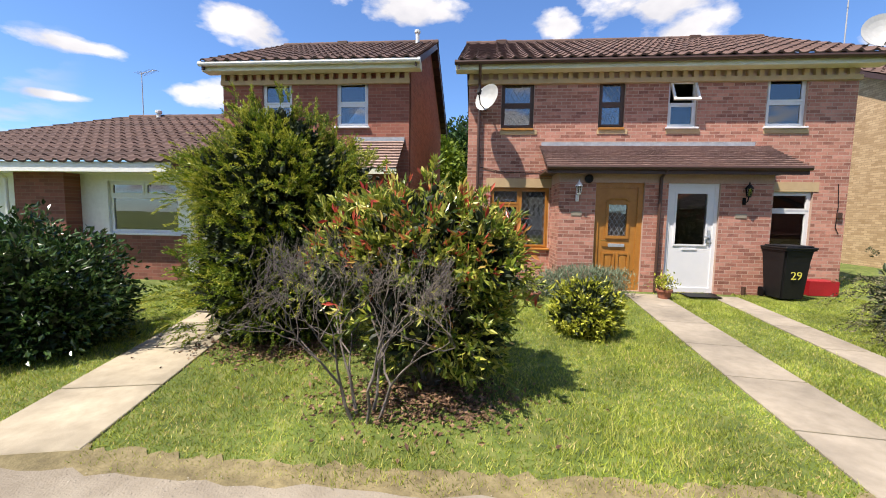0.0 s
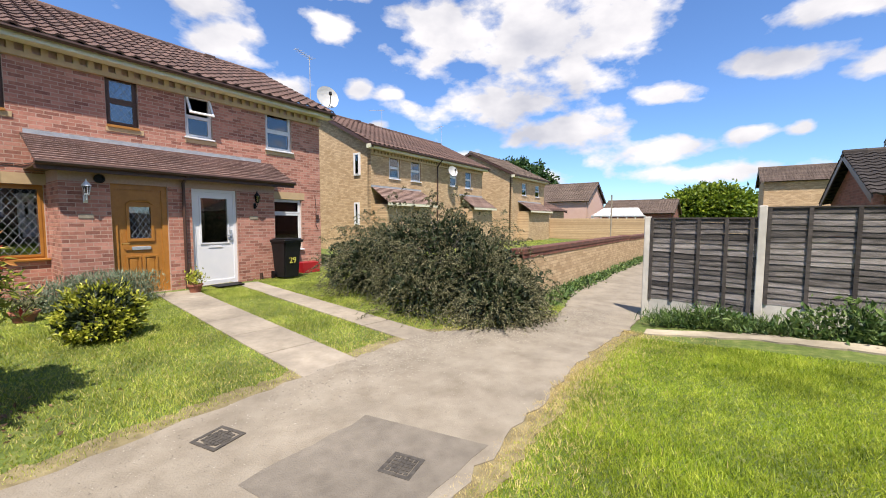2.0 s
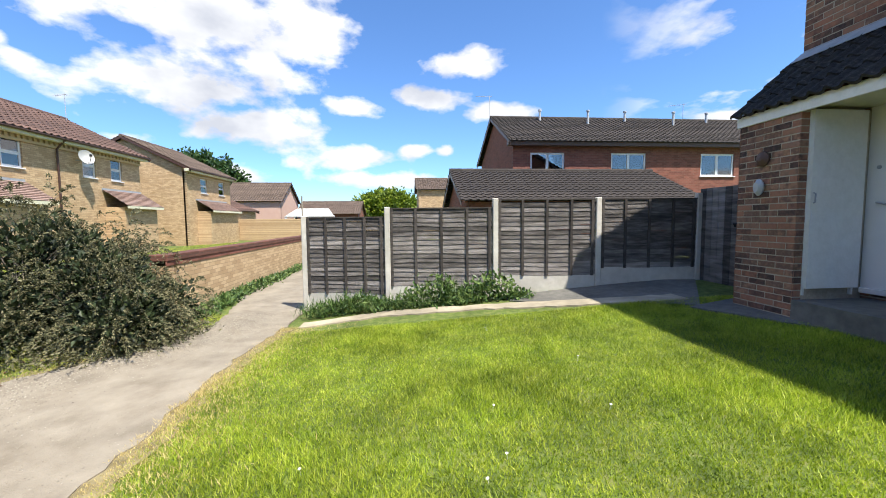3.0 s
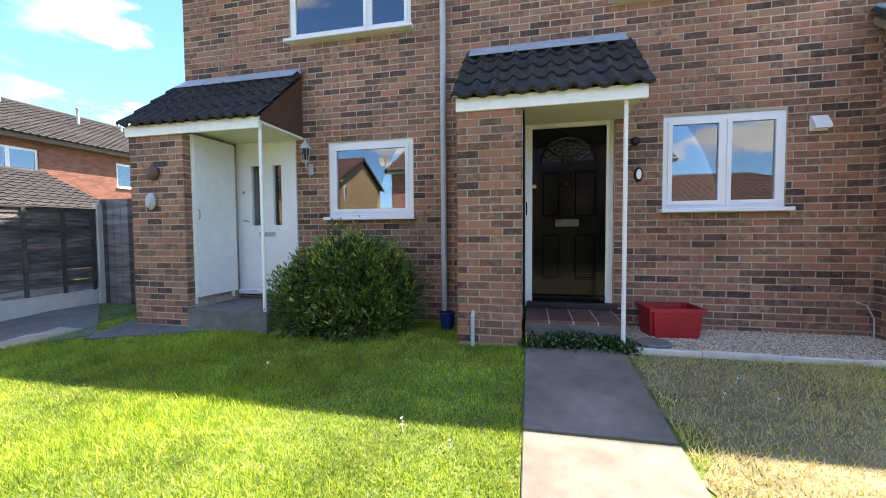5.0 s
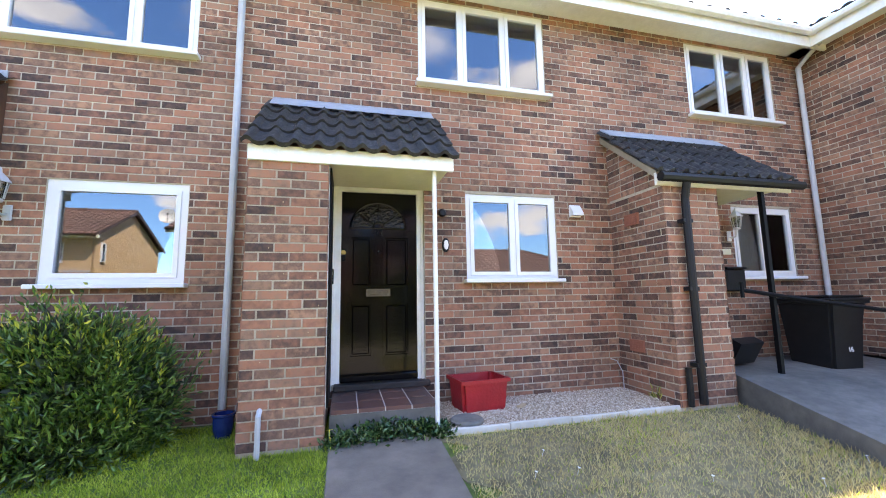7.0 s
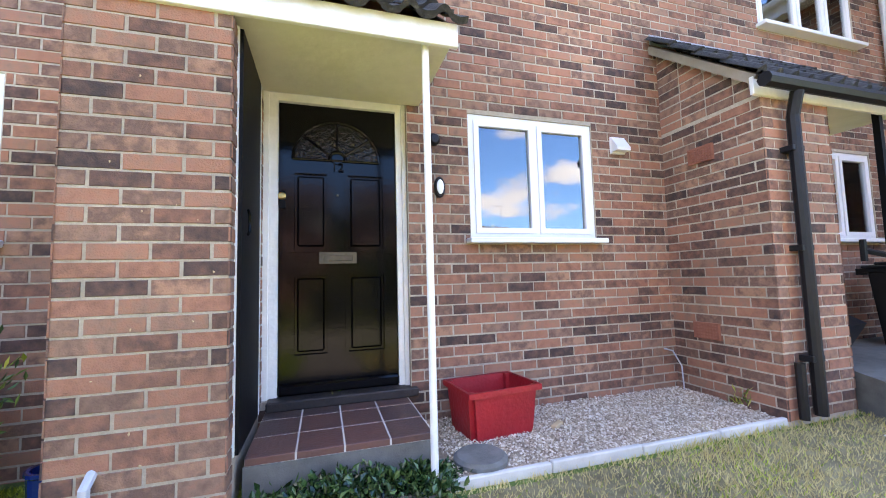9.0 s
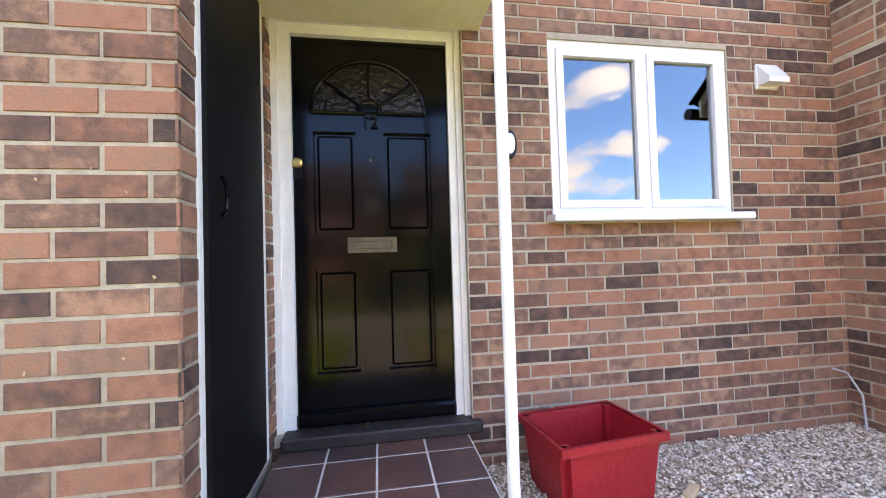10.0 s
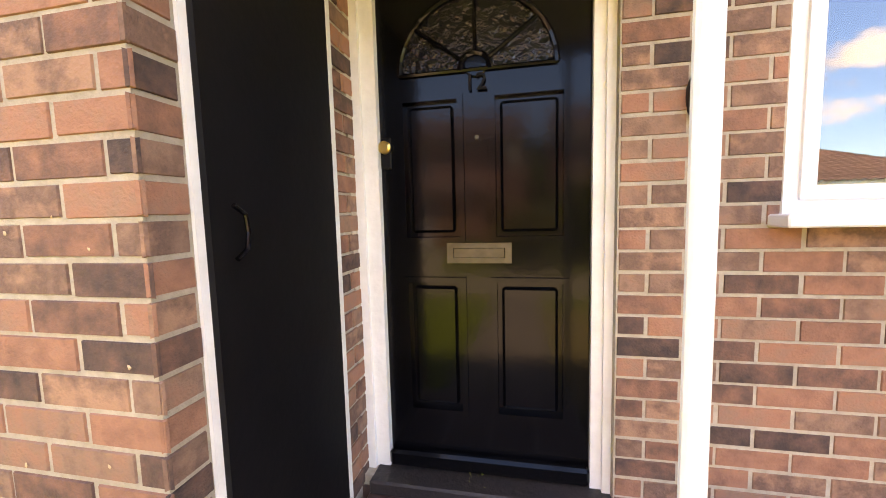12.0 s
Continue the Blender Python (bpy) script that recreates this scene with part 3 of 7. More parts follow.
# ---- houses ----
def roof(parent, w, y0, z0, pitch, depth, mat, over=0.25, tw=0.3, gauge=0.34, amp=0.042, hip=0.0):
    """A ridge roof on a house of that width: front and back slopes, verge boards and ridge tiles."""
    if mat in (TILE_D, TILE_BROWN):
        gauge, amp, tw = 0.24, 0.024, 0.24
    run = depth / 2
    length = run / math.cos(pitch)
    f = raw("roof", tile_mesh(w + 2 * over, length, pitch, tw, gauge, amp), mat, parent, m=Matrix.Translation((-over, y0, z0)))
    if hip:
        for v in f.data.vertices:
            v.co.x = max(v.co.x, v.co.y * hip)
    g = raw("roof_back", tile_mesh(w + 2 * over, length, pitch, tw, gauge, amp, seg=2), mat, parent, m=Matrix.Translation((w + over, y0 + depth, z0)) @ Matrix.Rotation(math.pi, 4, "Z"))
    if hip:
        for v in g.data.vertices:
            v.co.x = min(v.co.x, w + 2 * over - v.co.y * hip)
    rise = run * math.tan(pitch)
    bm = bmesh.new()
    x = -over + run * hip
    while x < w + over - 0.05:
        x1 = min(x + 0.44, w + over)
        tube(bm, [(x, y0 + run, z0 + rise - 0.02), (x1 + 0.01, y0 + run, z0 + rise - 0.015)], 0.11, 10)
        x += 0.45
    part("ridge_tiles", bm, mat, parent, kind="stuff")
    for xx in ((w + over - 0.05,) if hip else (-over + 0.01, w + over - 0.05)):
        for s in (0, 1):
            bm = bmesh.new()
            ya, yb = (y0 + 0.02, y0 + run) if s == 0 else (y0 + depth - 0.02, y0 + run)
            for t in (0,):
                v = [bm.verts.new(c) for c in ((xx, ya, z0 - 0.02), (xx, yb, z0 + rise - 0.02), (xx, yb, z0 + rise - 0.19), (xx, ya, z0 - 0.19),
                                                (xx + 0.03, ya, z0 - 0.02), (xx + 0.03, yb, z0 + rise - 0.02), (xx + 0.03, yb, z0 + rise - 0.19), (xx + 0.03, ya, z0 - 0.19))]
                for q in ((0, 1, 2, 3), (7, 6, 5, 4), (0, 4, 5, 1), (2, 6, 7, 3), (1, 5, 6, 2), (0, 3, 7, 4)):
                    bm.faces.new([v[k] for k in q])
            bmesh.ops.recalc_face_normals(bm, faces=bm.faces)
            part("bargeboard", bm, BROWN_PLASTIC, parent)


def gable(parent, x, depth, z0, z1, rise, mat, t=0.22, y0=0.0, under=0.0):
    """A side wall with its triangle; it stands on x and runs back from the front."""
    bm = bmesh.new()
    pr = [(y0, z0), (y0 + depth, z0), (y0 + depth, z1), (y0 + depth / 2, z1 + rise), (y0, z1)]
    # in wall coordinates (x along the wall) so that courses lie level
    v = [[bm.verts.new((a - y0, q, b)) for a, b in pr] for q in (0, t)]
    bm.faces.new(v[0])
    bm.faces.new(v[1][::-1])
    for i in range(5):
        k = (i + 1) % 5
        bm.faces.new((v[0][i], v[1][i], v[1][k], v[0][k]))
    bmesh.ops.recalc_face_normals(bm, faces=bm.faces)
    return bm


def shell(h, w, depth, z0, z1, pitch, mat, y_over=0.4, bottom=-0.4):
    """Side, back and inner faces of a house."""
    rise = (depth / 2) * math.tan(pitch) 
    part("wall_side", gable(h, 0, depth - 0.12, z0, z1 + 0.1, rise, mat), mat, h, m=pose(0, depth, 0, 0, 0, -90))
    part("wall_side", gable(h, 0, depth - 0.12, z0, z1 + 0.1, rise, mat), mat, h, m=pose(w, 0.12, 0, 0, 0, 90))
    part("wall_back", panel(0.22, w - 0.22, z0, z1, (), 0.2), mat, h, m=pose(w, depth, 0, 0, 0, 180))
    part("ceiling", boxes((0.22, w - 0.22, 0.2, depth - 0.2, z1 - 0.1, z1 - 0.02)), PLASTER, h)
    part("floor", boxes((0.22, w - 0.22, 0.2, depth - 0.2, 2.45, 2.65)), PLASTER, h)
    part("wall_inner", boxes((0.22, w - 0.22, 3.4, 3.5, z0, z1 - 0.1)), PLASTER, h)
    return rise


def dentil(parent, w, z, mat=None):
    """Fascia, gutter and the toothed band under the eaves."""
    part("fascia", boxes((-0.3, w + 0.3, -0.33, -0.05, z - 0.12, z + 0.06)), CREAM, parent)
    bm = bmesh.new()
    box(bm, -0.02, w + 0.02, -0.07, 0.0, z - 0.36, z - 0.26)
    x = 0.0
    while x < w - 0.05:
        box(bm, x, x + 0.10, -0.07, 0.0, z - 0.26, z - 0.12)
        x += 0.225
    part("dentil_course", bm, STONE_COURSE, parent)
    bm = bmesh.new()
    tube(bm, [(-0.32, -0.40, z + 0.02), (w + 0.32, -0.40, z + 0.02)], 0.055, 10)
    part("gutter", bm, BROWN_PLASTIC if mat is None else mat, parent)


UP2 = [(0, 1, 0, 0.5), (0, 1, 0.5, 1)]
UPV = [(0, 1, 0, 0.66), (0, 1, 0.66, 1)]


def porch_tiles(parent, x0, x1, y0, y1, z0, z1, mat, gauge=0.1, amp=0.0, tw=0.165, seg=1, side=True):
    """A lean-to tiled roof: low edge y0, z0 in front, high edge y1, z1 at the wall."""
    p = math.atan2(z1 - z0, y1 - y0)
    L = math.hypot(z1 - z0, y1 - y0)
    return raw("porch_roof", tile_mesh(x1 - x0, L, p, tw, gauge, amp, 0.04, seg), mat, parent, m=Matrix.Translation((x0, y0, z0)))


def house_red():
    """The red brick pair with the long shared porch roof."""
    h = thing("semi_detached_house", "red brick semi-detached pair with a long tiled porch roof", "house", pose(-0.36, 9.39, 0))
    w, zt = 8.36, 4.85
    X = lambda x: x + 0.36
    wins = [(X(0.40), X(1.15), 3.52, 4.58), (X(2.61), X(3.18), 3.53, 4.58), (X(4.12), X(4.74), 3.53, 4.58), (X(6.18), X(7.0), 3.53, 4.62)]
    low = [(X(0.2), X(1.58), 0.72, 2.15), (X(6.30), X(7.3), 0.6, 2.12)]
    bay = (X(1.62), X(5.80))
    wall = part("wall_front", panel(0, w, -0.3, zt, wins + low, 0.22), MORTAR_A, h)
    raw("brickwork", brick_mesh(brick_rects(0, w, -0.225, zt - 0.35, wins + [(a - 0.0, b, c - 0.0, d + 0.18) for a, b, c, d in low] + [(bay[0], bay[1], -1, 2.45)]), seed=2, proud=0.0012), BRICK_A, wall)
    shell(h, w, 7.2, -0.3, zt, radians(26.5), BRICK_B)
    roof(h, w, -0.44, 4.93, radians(26.5), 8.08, TILE_RED)
    dentil(h, w, 4.87)
    for i, r in enumerate(wins):
        if i < 2:
            window(h, *r, UP2, mat=DARK_WOOD, leaded=True, label="dark wooden window with leaded panes", sill=False)
            part("window_sill_board", boxes((r[0], r[1], -0.05, 0.06, r[2] - 0.05, r[2])), OAK, h)
        else:
            window(h, *r, UP2, label="white double-glazed window with its top light pushed open" if i == 2 else "white double-glazed window", open_pane=1 if i == 2 else None)
        part("stone_sill", boxes((r[0] - 0.02, r[1] + 0.08, -0.02, 0.0, r[2] - 0.14, r[2] - 0.04)), STONE_COURSE, h)
    # open top light
    r = wins[2]
    part("open_sash", panel(0.03, r[1] - r[0] - 0.03, -0.52, 0, [(0.08, r[1] - r[0] - 0.08, -0.47, -0.05)], 0.04), WHITE, h, "white top-hung sash standing open", m=pose(r[0], 0.02, r[3] - 0.03, -28))
    window(h, *low[0], [(0, 0.5, 0, 0.72), (0, 0.5, 0.72, 1), (0.5, 1, 0, 1)], mat=OAK, leaded=True, label="golden oak window with diamond leading")
    window(h, *low[1], [(0, 1, 0, 0.72), (0, 1, 0.72, 1)], label="white window with a top light above the bin")
    for r in low:
        part("soldier_course", boxes((r[0] - 0.1, r[1] + 0.1, -0.012, 0.0, r[3] + 0.005, r[3] + 0.215)), STONE_COURSE, h)
    # entrance bay
    d = 1.0
    bd = [(X(2.36), X(3.33), -0.05, 2.2), (X(3.80), X(4.80), -0.05, 2.2)]
    bw = part("bay_wall", panel(bay[0], bay[1], -0.3, 2.42, bd, 0.22, -d), MORTAR_A, h)
    raw("bay_brickwork", brick_mesh(brick_rects(bay[0], bay[1], -0.225, 2.2, bd), seed=3, proud=0.0012), BRICK_A, bw, m=pose(0, -d, 0))
    for xx, turn in ((bay[0], -90), (bay[1], 90)):
        sw = part("bay_side", panel(0, d - 0.22, -0.3, 2.42, (), 0.2), MORTAR_A, h, m=pose(xx, 0 if turn < 0 else -d + 0.22, 0, 0, 0, turn))
        raw("bay_brickwork", brick_mesh(brick_rects(0, d - (0 if turn < 0 else 0.22), -0.225, 2.2), seed=4, proud=0.0012), BRICK_A, sw, m=pose(0, -0.001, 0))
    porch_tiles(h, X(1.3), X(6.25), -d - 0.25, -0.0, 2.5, 3.12, TILE_PORCH, 0.115)
    part("flashing", boxes((X(1.35), X(6.0), -0.03, -0.008, 3.1, 3.2)), LEAD, h)
    part("porch_soffit", boxes((X(1.32), X(6.2), -d - 0.2, -0.01, 2.42, 2.45)), DARK_WOOD, h)
    part("porch_fascia", boxes((X(1.3), X(6.25), -d - 0.24, -d - 0.2, 2.36, 2.5)), BROWN_PLASTIC, h)
    bm = bmesh.new()
    tube(bm, [(X(1.3), -d - 0.29, 2.48), (X(6.25), -d - 0.29, 2.48)], 0.05, 8)
    tube(bm, [(X(3.62), -d - 0.29, 2.45), (X(3.62), -d - 0.06, 2.3), (X(3.62), -d - 0.06, -0.05)], 0.035, 8)
    part("porch_gutter", bm, BROWN_PLASTIC, h)
    # oak door
    o = bd[0]
    f = part("front_door_1", panel(o[0], o[1], o[2], o[3], [(o[0] + 0.1, o[1] - 0.1, 0.02, o[3] - 0.1)], 0.1, -d + 0.06), OAK, h, "golden oak panelled front door with a leaded light")
    a, b = o[0] + 0.1, o[1] - 0.1
    part("door_leaf", panel(a, b, 0.02, o[3] - 0.1, [(a + 0.2, b - 0.2, 1.1, 1.75)], 0.045, -d + 0.09), OAK, f)
    mid = (a + b) / 2
    for x0, x1 in ((a + 0.11, mid - 0.02), (mid + 0.02, b - 0.11)):
        part("panel_mould", panel(x0, x1, 0.2, 0.74, [(x0 + 0.035, x1 - 0.035, 0.235, 0.705)], 0.03, -d + 0.068), OAK, f)
        part("panel", boxes((x0 + 0.06, x1 - 0.06, -d + 0.076, -d + 0.092, 0.26, 0.68), bevel=0.012), OAK, f)
    part("glass_mould", panel(a + 0.15, b - 0.15, 1.04, 1.80, [(a + 0.2, b - 0.2, 1.1, 1.75)], 0.035, -d + 0.062), OAK, f)
    bm = bmesh.new()
    tube(bm, [(a + 0.15, -d + 0.075, 1.80), (a + 0.24, -d + 0.075, 1.87), (b - 0.24, -d + 0.075, 1.87), (b - 0.15, -d + 0.075, 1.80)], 0.024, 6)
    part("arched_mould", bm, OAK, f)
    part("door_glass", boxes((a + 0.19, b - 0.19, -d + 0.1, -d + 0.11, 1.09, 1.76)), GLASS, f)
    bm = bmesh.new()
    for k in range(-4, 9):
        for sg in (1, -1):
            z0 = 1.1 + k * 0.16
            lo, hi = max(1.1, z0), min(1.75, z0 + (b - a - 0.4) * 1.6)
            if hi - lo > 0.03:
                q = [(z - z0) / 1.6 for z in (lo, hi)]
                tube(bm, [((a + 0.2 + q[n]) if sg > 0 else (b - 0.2 - q[n]), -d + 0.094, z) for n, z in enumerate((lo, hi))], 0.004, 4)
    part("lead_lattice", bm, LEAD, f)
    part("letter_plate", boxes((a + 0.22, b - 0.22, -d + 0.062, -d + 0.09, 0.86, 0.93), bevel=0.006), LEAD, f)
    bm = bmesh.new()
    tube(bm, [(a + 0.06, -d + 0.05, 0.98), (a + 0.06, -d + 0.03, 1.0), (a + 0.17, -d + 0.03, 1.0)], 0.012, 8)
    part("door_handle", bm, BRASS, f)
    # white door
    o = bd[1]
    f = part("front_door_2", panel(o[0], o[1], o[2], o[3], [(o[0] + 0.07, o[1] - 0.07, 0.05, o[3] - 0.07)], 0.08, -d + 0.05), WHITE, h, "white front door with a tall glazed upper panel")
    a, b = o[0] + 0.07, o[1] - 0.07
    part("door_leaf", panel(a, b, 0.05, o[3] - 0.07, [(a + 0.13, b - 0.13, 0.95, 2.0)], 0.05, -d + 0.07), WHITE, f)
    part("door_glass", boxes((a + 0.12, b - 0.12, -d + 0.09, -d + 0.1, 0.94, 2.01)), GLASS, f)
    part("glazing_bead", panel(a + 0.1, b - 0.1, 0.92, 2.03, [(a + 0.135, b - 0.135, 0.955, 1.995)], 0.02, -d + 0.052), WHITE, f)
    part("letter_plate", boxes((a + 0.28, b - 0.28, -d + 0.055, -d + 0.07, 0.83, 0.88), bevel=0.004), WHITE, f)
    part("threshold", boxes((o[0] - 0.02, o[1] + 0.02, -d - 0.12, -d + 0.05, -0.16, -0.05), bevel=0.01), BLACK_MATT, f)
    part("door_handle", boxes((b - 0.09, b - 0.05, -d + 0.03, -d + 0.07, 1.0, 1.25), (b - 0.17, b - 0.05, -d + 0.01, -d + 0.03, 1.1, 1.13)), LEAD, f)
    bm = bmesh.new()
    tube(bm, [(0.25, -0.4, 4.85), (0.25, -0.07, 4.5), (0.25, -0.07, -0.05)], 0.035, 8)
    part("downpipe", bm, BROWN_PLASTIC, h)
    bm = bmesh.new()
    lathe(bm, [(0.085, 0), (0.085, 0.05), (0.07, 0.055), (0.07, 0.01)], 18)
    part("round_vent", bm, BLACK_PLASTIC, h, m=pose(X(2.2), -d, 2.27, 90))
    bm = bmesh.new()
    tube(bm, [(0.3, -0.015, 2.62), (0.9, -0.015, 2.5), (X(1.3), -0.015, 2.52), (X(1.62), -0.015, 2.62)], 0.008, 5)
    part("cable", bm, BLACK_PLASTIC, h)
    bm = bmesh.new()
    tube(bm, [(w - 0.22, -0.02, 2.3), (w - 0.18, -0.02, 1.8), (w - 0.2, -0.02, 1.35), (w - 0.12, -0.02, 1.2)], 0.008, 5)
    part("cable", bm, BLACK_PLASTIC, h)
    part("wall_box", boxes((w - 0.2, w - 0.1, -0.06, -0.004, 1.55, 1.68), bevel=0.008), BROWN_PLASTIC, h)
    for x in (X(0.35), X(5.35)):
        part("overflow_pipe", tube(bmesh.new(), [(x, -0.02 if x < 1 else -d - 0.05, -0.2), (x, -0.02 if x < 1 else -d - 0.05, 0.12)], 0.04, 8), BROWN_PLASTIC, h)
    return h


def house_far(x, y, w, wins, label, mat, tile, rot=0.0, porches=(), zt=4.85, depth=7.2, cols=None, pitch=26.5, gut=None, lows=(), teeth=True):
    h = thing("house", label, "house", pose(x, y, 0, 0, 0, rot))
    wl = part("wall_front", panel(0, w, -0.4, zt, list(wins) + list(lows), 0.22), mat, h)
    shell(h, w, depth, -0.4, zt, radians(pitch), mat)
    roof(h, w, -0.44, zt + 0.08, radians(pitch), depth + 0.88, tile)
    if teeth:
        dentil(h, w, zt + 0.02, gut)
    else:
        part("fascia", boxes((-0.3, w + 0.3, -0.36, -0.05, zt - 0.1, zt + 0.08)), DARK_WOOD, h)
    for r in wins:
        window(h, *r, UP2 if r[1] - r[0] < 1.2 else [(0, 0.5, 0, 1), (0.5, 1, 0, 1)], label="white double-glazed window")
    for r in lows:
        window(h, *r, [(0, 0.5, 0, 0.75), (0.5, 1, 0, 0.75), (0, 0.5, 0.75, 1), (0.5, 1, 0.75, 1)], label="white double-glazed window with top lights")
    for a, b, z0, z1, d in porches:
        porch_tiles(h, a, b, -d, 0, z0, z1, TILE_PORCH, 0.12)
        part("porch_wall", boxes((a + 0.15, b - 0.15, -d + 0.25, 0, -0.4, z0 - 0.05)), mat, h)
        part("porch_fascia", boxes((a, b, -d - 0.02, -d + 0.02, z0 - 0.12, z0)), CREAM, h)
        part("flashing", boxes((a, b, -0.03, -0.008, z1 - 0.02, z1 + 0.08)), LEAD, h)
    return h


house_red()
BRICK_Z = facing_brick("plum_facing_brick", [(0.20, 0.065, 0.045), (0.34, 0.12, 0.08)], (0.30, 0.20, 0.15))
zh = house_far(-6.35, 9.2, 4.6, [(2.85, 3.62, 3.53, 4.6), (1.0, 1.75, 3.53, 4.6)], "red brick house with a brown tiled roof behind the conifer", BRICK_Z, TILE_RED, porches=[(3.3, 4.5, 2.45, 3.2, 0.9)], gut=PAINT)
bh = house_far(12.6, 11.85, 10.0, [(1.2, 1.95, 3.53, 4.6), (2.8, 3.6, 3.53, 4.6), (6.3, 7.05, 3.53, 4.6), (7.95, 8.7, 3.53, 4.6)], "buff brick semi-detached pair with a brown tiled roof", BRICK_B, TILE_RED, porches=[(0.0, 3.6, 2.3, 3.05, 1.1), (7.3, 10.0, 2.3, 3.05, 1.1)])
ch = house_far(26.8, 11.7, 6.2, [(1.7, 2.6, 3.5, 4.5), (4.3, 5.2, 3.5, 4.5)], "buff brick house with a brown tiled roof along the path", BRICK_B, TILE_BROWN, porches=[(1.0, 5.5, 2.3, 3.0, 1.1)])
for x, z, w in ((12.56, 1.3, 0.34), (12.56, 3.6, 0.42)):
    # narrow windows in the side wall
    window(bh, 0, w, z, z + 1.05, [(0, 1, 0, 1)], label="narrow white window", y=-0.02, sill=False).matrix_basis = pose(x - 12.6, 1.1 + (0 if z < 3 else 0.0), 0, 0, 0, -90)
bm = bmesh.new()
tube(bm, [(5.0, -0.4, 4.85), (5.0, -0.07, 4.5), (5.0, -0.07, 0.0)], 0.04, 8)
part("downpipe", bm, BROWN_PLASTIC, bh)
dh = house_far(17.5, -7.0, 18.0, [(0.8, 2.4, 3.45, 4.5), (4.6, 6.3, 3.45, 4.5), (9.0, 10.7, 3.45, 4.5), (13, 14.6, 3.45, 4.5)], "red brick terrace with a dark tiled roof behind the timber fence", BRICK_D, TILE_D, rot=-90, teeth=False)


def bungalow():
    h = thing("bungalow", "white-fronted bungalow with a broad brown tiled roof", "house", pose(-15.0, 7.9, 0))
    w = 8.7
    win = (6.75, 8.45, 0.95, 2.1)
    part("wall_front", panel(0, w, -0.3, 2.3, [win], 0.2), PAINT, h)
    part("wall_low", boxes((5.0, 8.6, -0.03, -0.004, -0.3, 0.95)), BRICK_D, h)
    part("wall_pier", boxes((4.9, 6.1, -0.35, 0, -0.3, 2.25)), BRICK_D, h)
    window(h, *win, [(0, 1, 0, 0.72), (0, 0.5, 0.72, 1), (0.5, 1, 0.72, 1)], label="wide white window with two top lights")
    part("garage_door", boxes((0.8, 3.6, -0.05, -0.002, -0.2, 2.0), bevel=0.01), WHITE, h)
    for x in (2.45, 2.95):
        part("garage_door_light", boxes((x, x + 0.2, -0.056, -0.05, 1.5, 1.68)), BLACK_PLASTIC, h)
    bm = bmesh.new()
    tube(bm, [(4.8, -0.66, 2.3), (4.8, -0.42, 2.1), (4.8, -0.42, -0.2)], 0.035, 8)
    part("downpipe", bm, PAINT, h)
    part("side_store", boxes((6.1, 6.7, -0.35, 0, -0.3, 0.85)), BRICK_D, h)
    part("wall_back", boxes((0, w, 6.5, 6.7, -0.3, 2.3), (0, 0.2, 0.2, 6.5, -0.3, 2.3), (w - 0.2, w, 0.2, 6.5, -0.3, 2.3)), BRICK_D, h)
    part("ceiling", boxes((0.2, w - 0.2, 0.2, 6.5, 2.2, 2.28)), PLASTER, h)
    roof(h, w, -0.75, 2.42, radians(24), 8.6, TILE_RED, hip=1.0)
    part("fascia", boxes((-0.2, w + 0.2, -0.72, -0.68, 2.22, 2.42)), PAINT, h)
    part("soffit", boxes((-0.2, w + 0.2, -0.68, 0.0, 2.24, 2.27)), PAINT, h)


bungalow()


